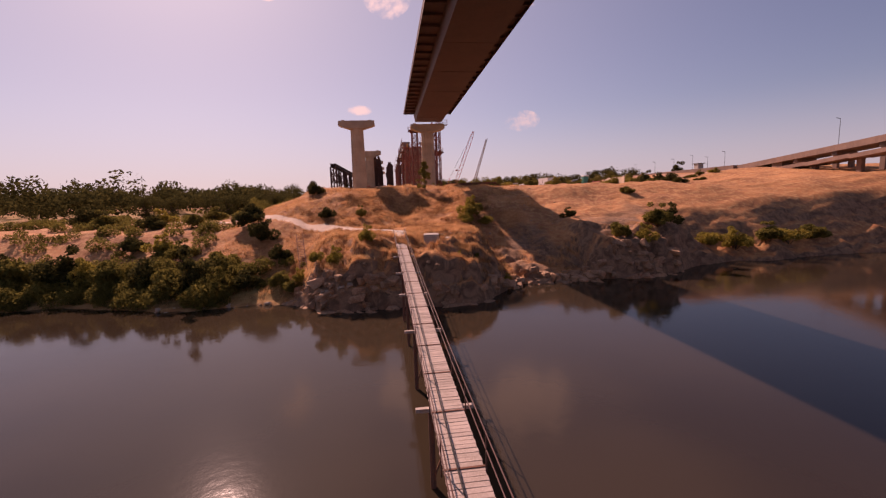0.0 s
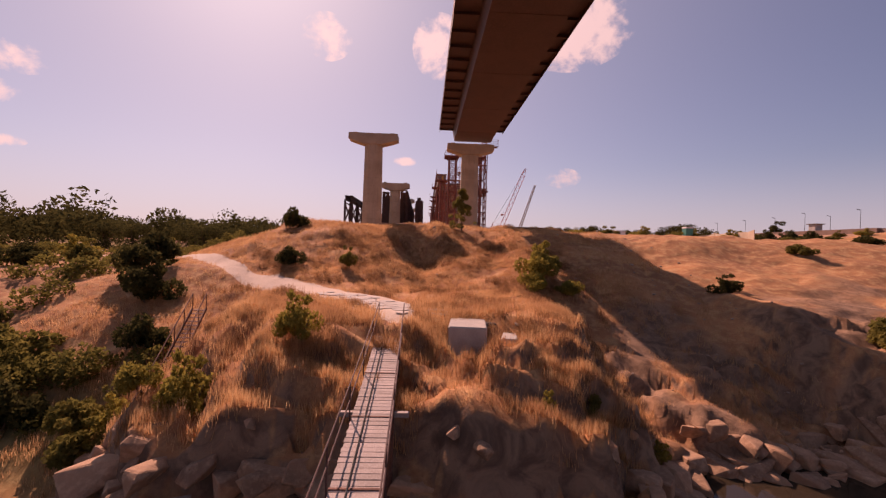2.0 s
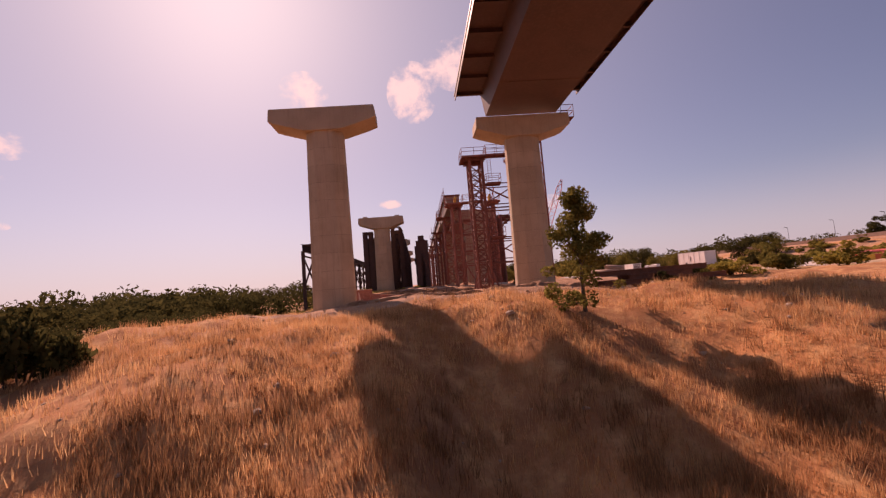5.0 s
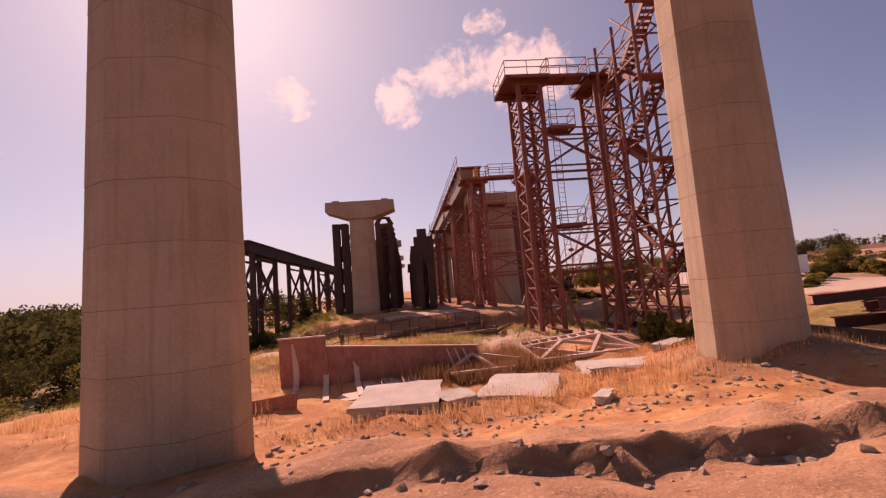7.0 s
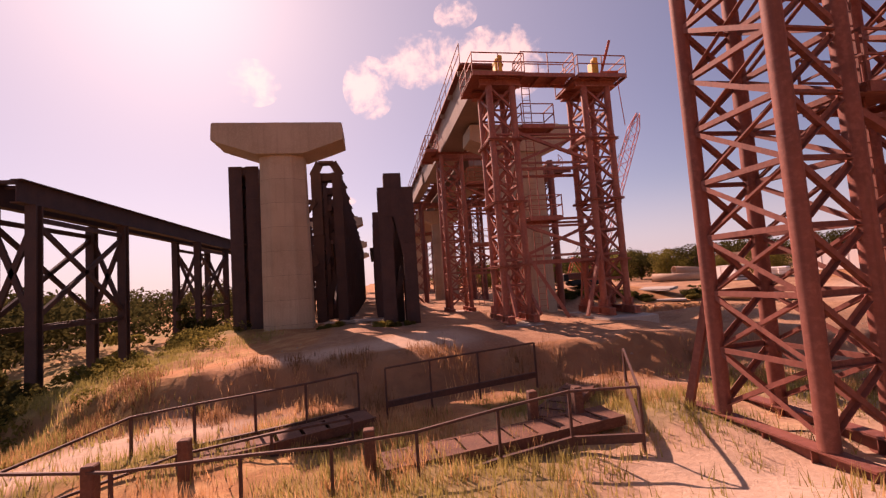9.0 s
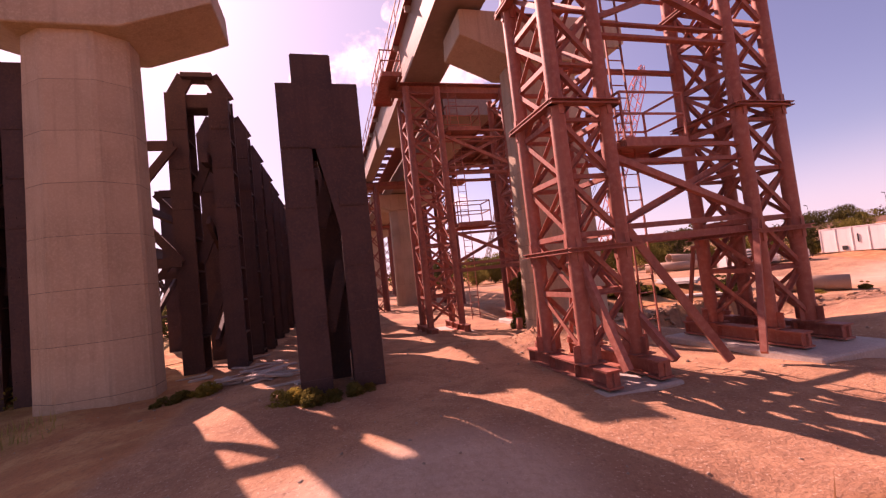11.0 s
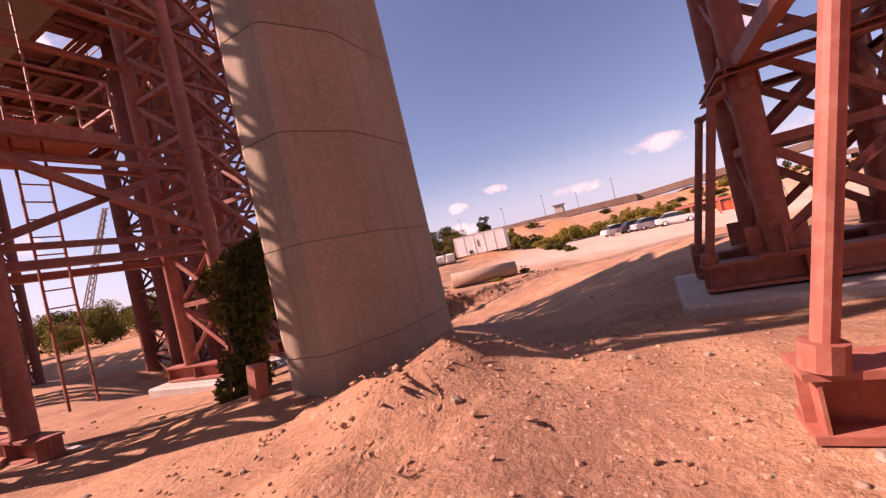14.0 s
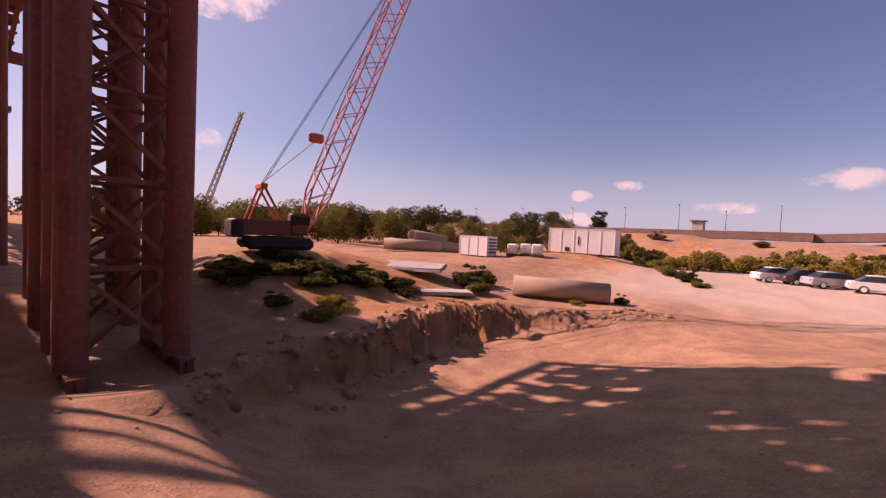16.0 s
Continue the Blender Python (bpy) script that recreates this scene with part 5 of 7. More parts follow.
fr2 = thing("truss_panel", "pale pink steel truss panel half sunk in grass", "truss panel")
for p, q in (((0.3, 102.9, 28.0), (1.7, 104.1, 28.55)), ((1.7, 104.1, 28.55), (2.6, 102.7, 28.0)), ((0.6, 102.6, 28.1), (3.2, 102.7, 28.12)), ((2.1, 104.0, 28.5), (3.6, 103.3, 28.3))):
    bm = bmesh.new()
    bar(bm, p, q, 0.14, 0.1)
    part("member", bm, PALE, fr2)
for i, (x, y) in enumerate(((-2.7, 101.6), (-2.0, 101.9), (-0.4, 101.7), (1.6, 103.0), (2.9, 102.6), (8.4, 101.2), (10.0, 101.0), (-3.4, 101.2), (0.9, 102.4), (6.0, 103.2))):
    bm = bmesh.new()
    z = ground_z(x, y)
    tube(bm, (x, y, z - 0.2), (x + 0.08 * math.sin(i * 2), y, z + 0.45 + 0.12 * math.sin(i)), 0.02, 6)
    ob = part("rebar_stake", bm, RUST)
    tagged(ob, "bent rusty rebar stake standing in dry grass", "rebar stake", "rebar stakes")
bm = bmesh.new()
bar(bm, (10.2, 101.2, 28.75), (11.6, 103.0, 28.95), 0.28, 0.3)
tagged(part("timber_baulk", bm, BARK), "dark squared timber lying on rubble", "timber")

# splintered boards and blocks on the ground under the old bents
drng = random.Random(77)
for i in range(46):
    x, y = drng.uniform(-3.6, 1.4), drng.uniform(126.4, 132.5)
    if i < 16:
        x, y = -1.3 + drng.gauss(0, 0.5), 127.9 + drng.gauss(0, 0.4)
    l, w_ = drng.uniform(0.35, 1.3), drng.uniform(0.07, 0.2)
    bm = bmesh.new()
    box(bm, (0, 0, 0), (l, w_, drng.uniform(0.025, 0.06)), bevel=0.006)
    ob = part("board", bm, PLANK if i % 3 else SLAB)
    ob.matrix_basis = pose(x, y, ground_z(x, y) + (0.03 if i >= 16 else drng.uniform(0.03, 0.16)), drng.uniform(-6, 6), drng.uniform(-9, 9), drng.uniform(-35, 50))
    tagged(ob, "splintered pale board lying under the old bents", "board", "boards under the bents")

# ---- block, ring and paving by the footbridge ----
bl = thing("abutment_block", "old concrete abutment block with a dark slot", "concrete block", at=(0.1, -1.2, -0.15))
bm = bmesh.new()
box(bm, (4.75, 49.3, 21.75), (1.75, 2.4, 1.7), Matrix.Rotation(radians(-6), 3, "Z"), bevel=0.06)
part("main_block", bm, SLAB, bl)
bm = bmesh.new()
box(bm, (6.75, 49.0, 21.45), (0.7, 2.6, 1.5), Matrix.Rotation(radians(-14), 3, "Z"), bevel=0.05)
part("side_block", bm, SLAB, bl)
# the slot's shade is put in as a dark-coloured box at its back
bm = bmesh.new()
box(bm, (5.9, 50.1, 21.7), (0.7, 0.6, 1.6), Matrix.Rotation(radians(-6), 3, "Z"), bevel=0.03)
part("back_wall", bm, JOINT, bl)
bm = bmesh.new()
made = bmesh.ops.create_circle(bm, segments=24, radius=0.62)["verts"]
ring_e = list({e for v in made for e in v.link_edges})
up = bmesh.ops.extrude_edge_only(bm, edges=ring_e)["geom"]
bmesh.ops.translate(bm, verts=[v for v in up if isinstance(v, bmesh.types.BMVert)], vec=(0, 0, 0.28))
bmesh.ops.solidify(bm, geom=list(bm.faces), thickness=0.16)
ob = part("concrete_ring", bm, SLAB)
ob.matrix_basis = pose(3.5, 50.45, ground_z(3.5, 50.45) - 0.12, 4, 3, 0)
tagged(ob, "concrete well ring lying beside the footbridge landing", "concrete ring")
rng = random.Random(5)
paving = thing("paving", "cracked pale slab paving at the footbridge landing", "paving", kind="structure")
for i in range(52):
    f = rng.random()
    x, y = 1.4 - 5.0 * f + rng.uniform(-1.0, 1.3), 50.4 + 7.4 * f + rng.uniform(-1.0, 1.0)
    bm = bmesh.new()
    n = rng.randint(5, 7)
    r = rng.uniform(0.28, 0.6)
    prism(bm, [(r * rng.uniform(0.75, 1.15) * math.cos(a * 2 * math.pi / n), r * rng.uniform(0.75, 1.15) * math.sin(a * 2 * math.pi / n)) for a in range(n)], 0, 0.14)
    ob = part("paving_stone", bm, SLAB, paving)
    ob.matrix_basis = pose(x, y, ground_z(x, y) - 0.1, rng.uniform(-2, 2), rng.uniform(-2, 2), rng.uniform(0, 360))

# ---- old stair on the bank ----
os_ = thing("bank_stair", "old rusty steel stair down the rocky bank", "stair")
A, B = Vector((-11.6, 55.5, 21.6)), Vector((-9.4, 46.2, 17.2))
side = Vector((0.95, 0.22, 0)) * 0.4
for s_ in (-1, 1):
    bm = bmesh.new()
    bar(bm, A + side * s_, B + side * s_, 0.06, 0.2)
    part("stringer", bm, RUST, os_)
    bm = bmesh.new()
    bar(bm, A + side * s_ + Vector((0, 0, 0.95)), B + side * s_ + Vector((0, 0, 0.95)), 0.045)
    part("handrail", bm, RUST, os_)
    for i in range(7):
        p = A.lerp(B, i / 6) + side * s_
        bm = bmesh.new()
        bar(bm, p, p + Vector((0, 0, 0.95)), 0.04)
        part("post", bm, RUST, os_)
for i in range(26):
    bm = bmesh.new()
    box(bm, A.lerp(B, (i + 0.5) / 26), (0.8, 0.24, 0.035))
    part("tread", bm, RUST, os_)

# ---- rocks ----
def rock_mesh(name, seed, mat):
    """An angular block: the hull of scattered corners, its edges broken."""
    bm = bmesh.new()
    rng = random.Random(seed)
    for i in range(15):
        p = Vector((rng.uniform(-1, 1), rng.uniform(-0.85, 0.85), rng.uniform(-0.75, 0.75)))
        m = max(abs(p.x), abs(p.y) / 0.85, abs(p.z) / 0.75)
        bm.verts.new(p * (0.95 / m) ** 0.75)
    bmesh.ops.convex_hull(bm, input=list(bm.verts))
    bmesh.ops.delete(bm, geom=[v for v in bm.verts if not v.link_faces], context="VERTS")
    bmesh.ops.bevel(bm, geom=list(bm.edges), offset=0.05, segments=1, affect="EDGES")
    me = bpy.data.meshes.new(name)
    bm.normal_update()
    bm.to_mesh(me)
    bm.free()
    me.materials.append(mat)
    return me


ROCKS = [rock_mesh("rock", 100 + i, ROCK) for i in range(7)]
cliff = thing("rock_face", "fractured granite outcrop rising from the water", "rock face", kind="structure")
rng = random.Random(21)
for i in range(230):
    x = rng.uniform(-10, 38)
    sy = float(shore(np.array([x]))[0])
    off = rng.choice([rng.uniform(-0.6, 1.0), rng.uniform(0.3, 1.8), rng.uniform(1.0, 2.8)])
    y = sy + off
    r = rng.uniform(0.3, 0.85) * (1.15 if x > 9 else 1.0)
    z = ground_z(x, y) - (0.42 if off < 1.0 else 0.62) * r
    z = max(z, WATER - 0.2 * r)
    m = Matrix.Translation((x, y, z)) @ Euler((rng.uniform(-0.25, 0.25), rng.uniform(-0.25, 0.25), rng.uniform(0, 6.28))).to_matrix().to_4x4() @ Matrix.Diagonal((r * rng.uniform(0.9, 1.8), r * rng.uniform(0.7, 1.1), r * rng.uniform(0.6, 1.1), 1))
    place_mesh("rock", rng.choice(ROCKS), cliff, m)
ledge = thing("rock_ledge", "flat granite ledge slabs at the waterline", "rock ledge", kind="structure")
for x, y, sx, sy, sz in ((-2.4, 41.6, 2.2, 1.5, 0.75), (-4.6, 42.6, 1.4, 0.9, 0.6), (-6.0, 42.3, 1.2, 0.6, 0.3), (-7.4, 42.9, 0.9, 0.5, 0.3), (-9.2, 43.6, 0.9, 0.5, 0.25), (-11.0, 43.9, 0.8, 0.4, 0.25), (0.2, 41.3, 1.2, 1.2, 0.9)):
    place_mesh("rock", rng.choice(ROCKS), ledge, Matrix.Translation((x, y, WATER + sz * 0.2)) @ Matrix.Rotation(rng.uniform(-0.3, 0.3), 4, "Z") @ Matrix.Diagonal((sx, sy, sz, 1)))


def scatter_stones(name, label, n, region, size, mat, seed, keep=None):
    """Loose stones joined into one piece of stuff."""
    rng = np.random.default_rng(seed)
    g_ = (1 + 5 ** 0.5) / 2
    base = np.array([(-1, g_, 0), (1, g_, 0), (-1, -g_, 0), (1, -g_, 0), (0, -1, g_), (0, 1, g_), (0, -1, -g_), (0, 1, -g_), (g_, 0, -1), (g_, 0, 1), (-g_, 0, -1), (-g_, 0, 1)]) / 1.9
    tri = [(0, 11, 5), (0, 5, 1), (0, 1, 7), (0, 7, 10), (0, 10, 11), (1, 5, 9), (5, 11, 4), (11, 10, 2), (10, 7, 6), (7, 1, 8),
           (3, 9, 4), (3, 4, 2), (3, 2, 6), (3, 6, 8), (3, 8, 9), (4, 9, 5), (2, 4, 11), (6, 2, 10), (8, 6, 7), (9, 8, 1)]
    x, y = rng.uniform(region[0], region[1], n), rng.uniform(region[2], region[3], n)
    if keep is not None:
        ok = rng.random(n) < keep(x, y)
        x, y = x[ok], y[ok]
    z = height(x, y)
    verts, faces = [], []
    for i in range(len(x)):
        r = min(size * rng.lognormal(0, 0.5), 2.6 * size)
        v = base * rng.uniform(0.6, 1.25, (12, 1)) * r * rng.uniform(0.7, 1.3, (1, 3))
        a = rng.uniform(0, 6.28)
        c, s = math.cos(a), math.sin(a)
        v = np.stack([v[:, 0] * c - v[:, 1] * s + x[i], v[:, 0] * s + v[:, 1] * c + y[i], v[:, 2] * 0.7 + z[i] + 0.15 * r], -1)
        faces += [tuple(len(verts) + q for q in t) for t in tri]
        verts += [tuple(q) for q in v]
    return tagged(new(name, mesh_of(name, verts, faces, mat)), label, "stones", kind="stuff")


scatter_stones("rubble", "scattered rubble on bare soil", 2600, (-6, 22, 117, 137), 0.022, STONE, 4, lambda x, y: 0.25 + 0.75 * near(x, y, 2, 128, 4, 5))
CLOD = material("soil_clod", [(0.44, 0.25, 0.15), (0.33, 0.18, 0.105), (0.53, 0.35, 0.23)], 3.0, 0.95, bump=0.5, fine_scale=14.0)
scatter_stones("soil_crumbs", "crumbled tan clods on the soil heap by the pier", 4200, (4.2, 11.5, 125.0, 130.0), 0.0125, CLOD, 14, lambda x, y: 0.12 + 0.88 * near(x, y, 7.6, 127.8, 3.6, 1.8))
scatter_stones("gravel", "loose clods along the haul road bank", 1800, (-7, 14, 93, 98), 0.045, STONE, 5, lambda x, y: 0.25 + 0.75 * near(x, y, 3, 96.1, 20, 0.5))
scatter_stones("soil_clods", "red-brown clods along the haul road ruts", 2600, (-9, 16, 86, 92), 0.04, STONE, 15, lambda x, y: np.clip(np.exp(-((y - 91.0) / 0.3) ** 2) + 0.5 * np.exp(-((y - 86.6) / 0.4) ** 2) + 0.06, 0, 1))
scatter_stones("shore_stones", "pale stones along the river shore", 700, (-26, -3, 40, 47), 0.14, STONE, 6, lambda x, y: np.exp(-((y - shore(x) - 0.1) / 0.7) ** 2))
scatter_stones("hill_stones", "loose stones on the dry slopes", 320, (-12, 30, 46, 90), 0.08, STONE, 7, lambda x, y: 1 - track_mask(x, y, TRACK, TRACK_WIDTH, 1.5))
scatter_stones("bank_clods", "dark clods on the cut bank of the yard", 2200, (15, 34, 130, 142), 0.1, ROCK, 8, lambda x, y: np.exp(-((y - 137.0 - 0.3 * np.clip(x - 18, -3, 9) + 1.1 * np.maximum(x - 27.5, 0) + 0.9 * fbm(x, y, 3.5, 67, 3)) / 0.8) ** 2))


# ---- plants ----
def leaf_cloud(n, blobs, size, seed, flat=0.85):
    """Small leaf faces on and in a set of blobs: centre and radius each."""
    rng = np.random.default_rng(seed)
    blobs = np.array(blobs, float)
    pick = rng.choice(len(blobs), n, p=blobs[:, 3] ** 2 / (blobs[:, 3] ** 2).sum())
    d = rng.normal(size=(n, 3))
    d /= np.linalg.norm(d, axis=1)[:, None]
    r = blobs[pick, 3] * (0.45 + 0.62 * rng.random(n) ** 0.6)
    c = blobs[pick, :3] + d * r[:, None] * np.array([1, 1, flat])
    a = rng.normal(size=(n, 3))
    a /= np.linalg.norm(a, axis=1)[:, None]
    b_ = np.cross(a, rng.normal(size=(n, 3)))
    b_ /= np.linalg.norm(b_, axis=1)[:, None]
    s = size * rng.uniform(0.6, 1.4, n)[:, None]
    v = np.stack([c - a * s, c + b_ * s * 0.5, c + a * s, c - b_ * s * 0.5], 1).reshape(-1, 3)
    return v, np.arange(4 * n).reshape(-1, 4)


def leaf_mesh(name, n, blobs, size, seed, mat):
    v, f = leaf_cloud(n, blobs, size, seed)
    me = bpy.data.meshes.new(name)
    me.vertices.add(len(v))
    me.vertices.foreach_set("co", v.reshape(-1).astype(np.float32))
    me.loops.add(len(v))
    me.loops.foreach_set("vertex_index", f.reshape(-1).astype(np.int32))
    me.polygons.add(len(f))
    me.polygons.foreach_set("loop_start", np.arange(0, len(v), 4, dtype=np.int32))
    me.materials.append(mat)
    me.update(calc_edges=True)
    me.validate()
    return me


def shrub_kind(mat, seed, label, spiky=False):
    rng = random.Random(seed)
    blobs = []
    for i in range(11):
        a, q = rng.uniform(0, 6.28), rng.uniform(0.1, 0.75)
        blobs.append((q * math.cos(a), q * math.sin(a), 0.3 + rng.uniform(0, 0.65) * (1 - 0.5 * q), rng.uniform(0.22, 0.42)))
    if spiky:
        blobs += [(rng.uniform(-0.4, 0.4), rng.uniform(-0.4, 0.4), rng.uniform(0.9, 1.5), 0.18) for _ in range(6)]
    t = thing("shrub", label, "shrub", "shrubs on the bank", at=(0, 0, -50))
    bm = bmesh.new()
    for i in range(6):
        a = rng.uniform(0, 6.28)
        tube(bm, (0.05 * math.cos(a), 0.05 * math.sin(a), -0.15), (0.45 * math.cos(a), 0.45 * math.sin(a), 0.7), 0.022, 5, 0.008)
    part("stem", bm, BARK, t)
    place_mesh("foliage", leaf_mesh("foliage", 2600, blobs, 0.075, seed, mat), t)
    return t


SHRUBS = {"dark": [shrub_kind(LEAF_DARK, 31, "dense dark green shrub on the dry bank"), shrub_kind(LEAF_DARK, 32, "dense dark green shrub on the dry bank", True)],
          "olive": [shrub_kind(LEAF, 33, "olive green shrub with ragged outline"), shrub_kind(LEAF, 34, "olive green shrub with ragged outline", True)],
          "yellow": [shrub_kind(LEAF_YELLOW, 35, "yellow green shrub catching the sun", True), shrub_kind(LEAF_YELLOW, 36, "yellow green shrub catching the sun")]}
rng = random.Random(77)


def plant(kind, x, y, r, h=None, sink=0.1):
    h = h or r
    src = SHRUBS[kind][rng.randint(0, 1)]
    copy_thing(src, Matrix.Translation((x, y, ground_z(x, y) - sink)) @ Matrix.Rotation(rng.uniform(0, 6.28), 4, "Z") @ Matrix.Diagonal((r, r, h, 1)))


for kind, x, y, r, h in (
        ("olive", -18.6, 46.6, 2.0, 2.0), ("dark", -16.2, 47.6, 1.9, 2.0), ("olive", -12.6, 47.2, 1.5, 1.5), ("dark", -13.9, 53.4, 1.7, 1.9), ("yellow", -5.6, 43.6, 1.1, 1.5), ("yellow", -2.4, 45.6, 1.0, 1.3), ("olive", -10.6, 45.2, 1.3, 1.3), ("dark", -9.4, 66.4, 1.7, 1.7), ("olive", -4.3, 66.6, 0.9, 1.3),
        ("dark", -21.5, 48.0, 2.6, 3.4), ("olive", -24.5, 47.6, 2.2, 2.4), ("dark", -27.5, 50.0, 2.6, 3.0), ("olive", -31.0, 51.5, 2.8, 2.8), ("yellow", -34.5, 52.0, 2.4, 2.2),
        ("dark", -38.0, 53.0, 3.0, 3.0), ("olive", -42.5, 54.0, 3.2, 3.0), ("dark", -47.0, 56.0, 3.2, 3.2), ("olive", -20.0, 52.5, 2.2, 2.0), ("olive", -26.0, 55.5, 2.2, 1.8),
        ("yellow", -30.0, 58.5, 2.0, 1.7), ("dark", -34.0, 60.0, 2.4, 2.0), ("dark", -20.5, 65.0, 2.7, 3.0), ("dark", -17.3, 59.4, 2.2, 2.4), ("dark", -13.5, 79.5, 1.9, 2.5),
        ("yellow", -7.6, 44.2, 0.9, 1.1), ("yellow", -9.8, 46.2, 1.0, 1.2), ("olive", -30.0, 70.0, 2.0, 1.8),
        ("dark", -38.0, 72.0, 2.6, 2.2), ("yellow", -42.0, 84.0, 2.6, 2.0), ("olive", -48.0, 78.0, 2.8, 2.2), ("dark", -55.0, 84.0, 3.2, 3.0), ("olive", -36.0, 92.0, 2.6, 2.0),
        ("yellow", 12.6, 64.5, 1.9, 2.1), ("olive", 13.8, 66.5, 1.8, 1.8), ("yellow", 11.6, 62.0, 1.4, 1.4), ("yellow", 14.6, 62.6, 1.3, 1.2), ("olive", 10.9, 104.6, 1.3, 1.5),
        ("yellow", 12.2, 103.8, 1.2, 1.3), ("dark", 21.0, 99.5, 1.8, 1.6), ("olive", 26.0, 102.0, 2.0, 1.5), ("yellow", 31.0, 103.0, 2.2, 1.4), ("olive", 37.0, 104.5, 2.4, 1.6),
        ("yellow", 43.0, 104.0, 2.4, 1.6), ("olive", 50.0, 103.0, 2.8, 1.8), ("yellow", 58.0, 101.0, 2.6, 1.5), ("olive", 66.0, 99.0, 2.6, 1.5),
        ("olive", 30.5, 51.8, 1.8, 2.0), ("yellow", 33.5, 50.5, 1.6, 1.7), ("olive", 37.5, 54.0, 2.4, 2.2), ("dark", 41.0, 56.5, 2.2, 2.0), ("yellow", 46.0, 55.5, 2.2, 1.8),
        ("yellow", 51.0, 55.0, 2.6, 2.0), ("olive", 56.0, 55.0, 2.6, 2.0), ("yellow", 61.0, 56.0, 2.8, 2.0), ("olive", 66.0, 57.0, 2.8, 2.2), ("dark", 28.0, 62.0, 1.4, 1.1),
        ("olive", 44.0, 72.0, 1.6, 1.2), ("dark", 60.0, 80.0, 1.8, 1.2), ("olive", 9.2, 44.0, 0.6, 0.8), ("yellow", 13.5, 46.5, 0.6, 0.8), ("yellow", 7.2, 43.0, 0.5, 0.7),
        ("olive", 30.6, 141.0, 1.0, 0.6), ("dark", 31.6, 142.2, 1.3, 0.8), ("olive", 33.0, 142.4, 1.2, 0.8), ("olive", 35.3, 134.9, 0.5, 0.4), ("yellow", 33.2, 136.4, 0.5, 0.3),
        ("olive", 48.6, 133.6, 0.9, 0.5), ("dark", 50.0, 134.6, 1.1, 0.7), ("olive", 52.0, 136.0, 1.2, 0.8), ("yellow", 54.0, 137.6, 1.3, 1.0), ("dark", 57.0, 139.4, 1.4, 1.2),
        ("yellow", 20.8, 140.8, 0.8, 0.5), ("yellow", 22.0, 141.4, 0.9, 0.45), ("olive", 20.0, 142.4, 0.8, 0.4),
        ("dark", -12.4, 119.0, 1.6, 1.1), ("olive", -13.8, 116.0, 1.6, 1.0), ("dark", -11.6, 115.0, 1.2, 0.8), ("dark", -16.5, 120.0, 2.0, 1.6), ("olive", -10.8, 122.0, 1.1, 0.8), ("dark", -14.0, 123.5, 1.7, 1.4),
        ("dark", -19.5, 118.0, 2.2, 2.2), ("dark", -18.0, 126.0, 2.4, 2.6), ("olive", -21.5, 124.0, 2.4, 2.6), ("dark", -12.0, 134.0, 1.8, 2.0), ("olive", -18.0, 138.0, 2.6, 2.8), ("dark", -23.0, 133.0, 3.0, 3.6),
        ("olive", -15.5, 108.0, 1.3, 0.8), ("dark", -12.8, 110.0, 1.2, 0.7), ("olive", -18.5, 111.0, 1.6, 1.0), ("olive", 0.45, 124.6, 0.5, 0.4), ("olive", 1.25, 124.8, 0.4, 0.3), ("yellow", -0.25, 124.8, 0.42, 0.35), ("yellow", -2.4, 127.4, 0.4, 0.35), ("olive", -3.0, 127.2, 0.5, 0.3)):
    plant(kind, x, y, r, h)
for i in range(26):
    x = 19.0 + 8.4 * rng.random()
    y = 143.0 + 0.35 * (27 - x) + rng.uniform(-1.1, 1.6)
    plant("dark" if i % 3 else "olive", x, y, rng.uniform(0.7, 1.25), rng.uniform(0.3, 0.55))
for i in range(30):
    y = 104 + 2.1 * i + rng.uniform(-0.8, 0.8)
    plant(("dark", "olive", "yellow", "yellow", "yellow", "olive", "dark", "yellow")[i * 8 // 30], 75.5 + 2.0 * math.sin(y * 0.21) + rng.uniform(-2, 2), y, rng.uniform(1.8, 3.0), rng.uniform(1.5, 2.6))
for i in range(14):
    plant(rng.choice(["yellow", "olive"]), rng.uniform(86, 100), rng.uniform(100, 165), rng.uniform(1.2, 2.2), rng.uniform(0.8, 1.5))
for src in [s for pair in SHRUBS.values() for s in pair]:
    for o in (*src.children_recursive, src):
        bpy.data.objects.remove(o)


def tree_kind(mat, seed, label, high, spread, n, size, slim=False):
    rng = random.Random(seed)
    t = thing("tree", label, "tree", at=(0, 0, -50))
    bm = bmesh.new()
    tube(bm, (0, 0, -0.3), (0.05, 0.02, high * 0.55), 0.028 * high, 8, 0.014 * high)
    blobs = []
    for i in range(17 if not slim else 9):
        a, q = rng.uniform(0, 6.28), rng.uniform(0.15, 1.0) * spread
        z = high * (0.16 + 0.76 * rng.random())
        if slim:
            z = high * (0.12 + 0.1 * i)
            q = spread * rng.uniform(0, 0.5) * (1.1 - z / high)
        p = (q * math.cos(a), q * math.sin(a), z)
        tube(bm, (0, 0, z * 0.55), p, 0.009 * high, 5, 0.004 * high)
        blobs.append((*p, spread * rng.uniform(0.3, 0.52) * (1.0 if not slim else 1.25 - z / high)))
    part("trunk", bm, BARK, t)
    place_mesh("crown", leaf_mesh("crown", n, blobs, size, seed, mat), t)
    return t


def stand(src, x, y, scale, sink=0.1):
    copy_thing(src, Matrix.Translation((x, y, ground_z(x, y) - sink)) @ Matrix.Rotation(rng.uniform(0, 6.28), 4, "Z") @ Matrix.Diagonal((scale, scale, scale, 1)))


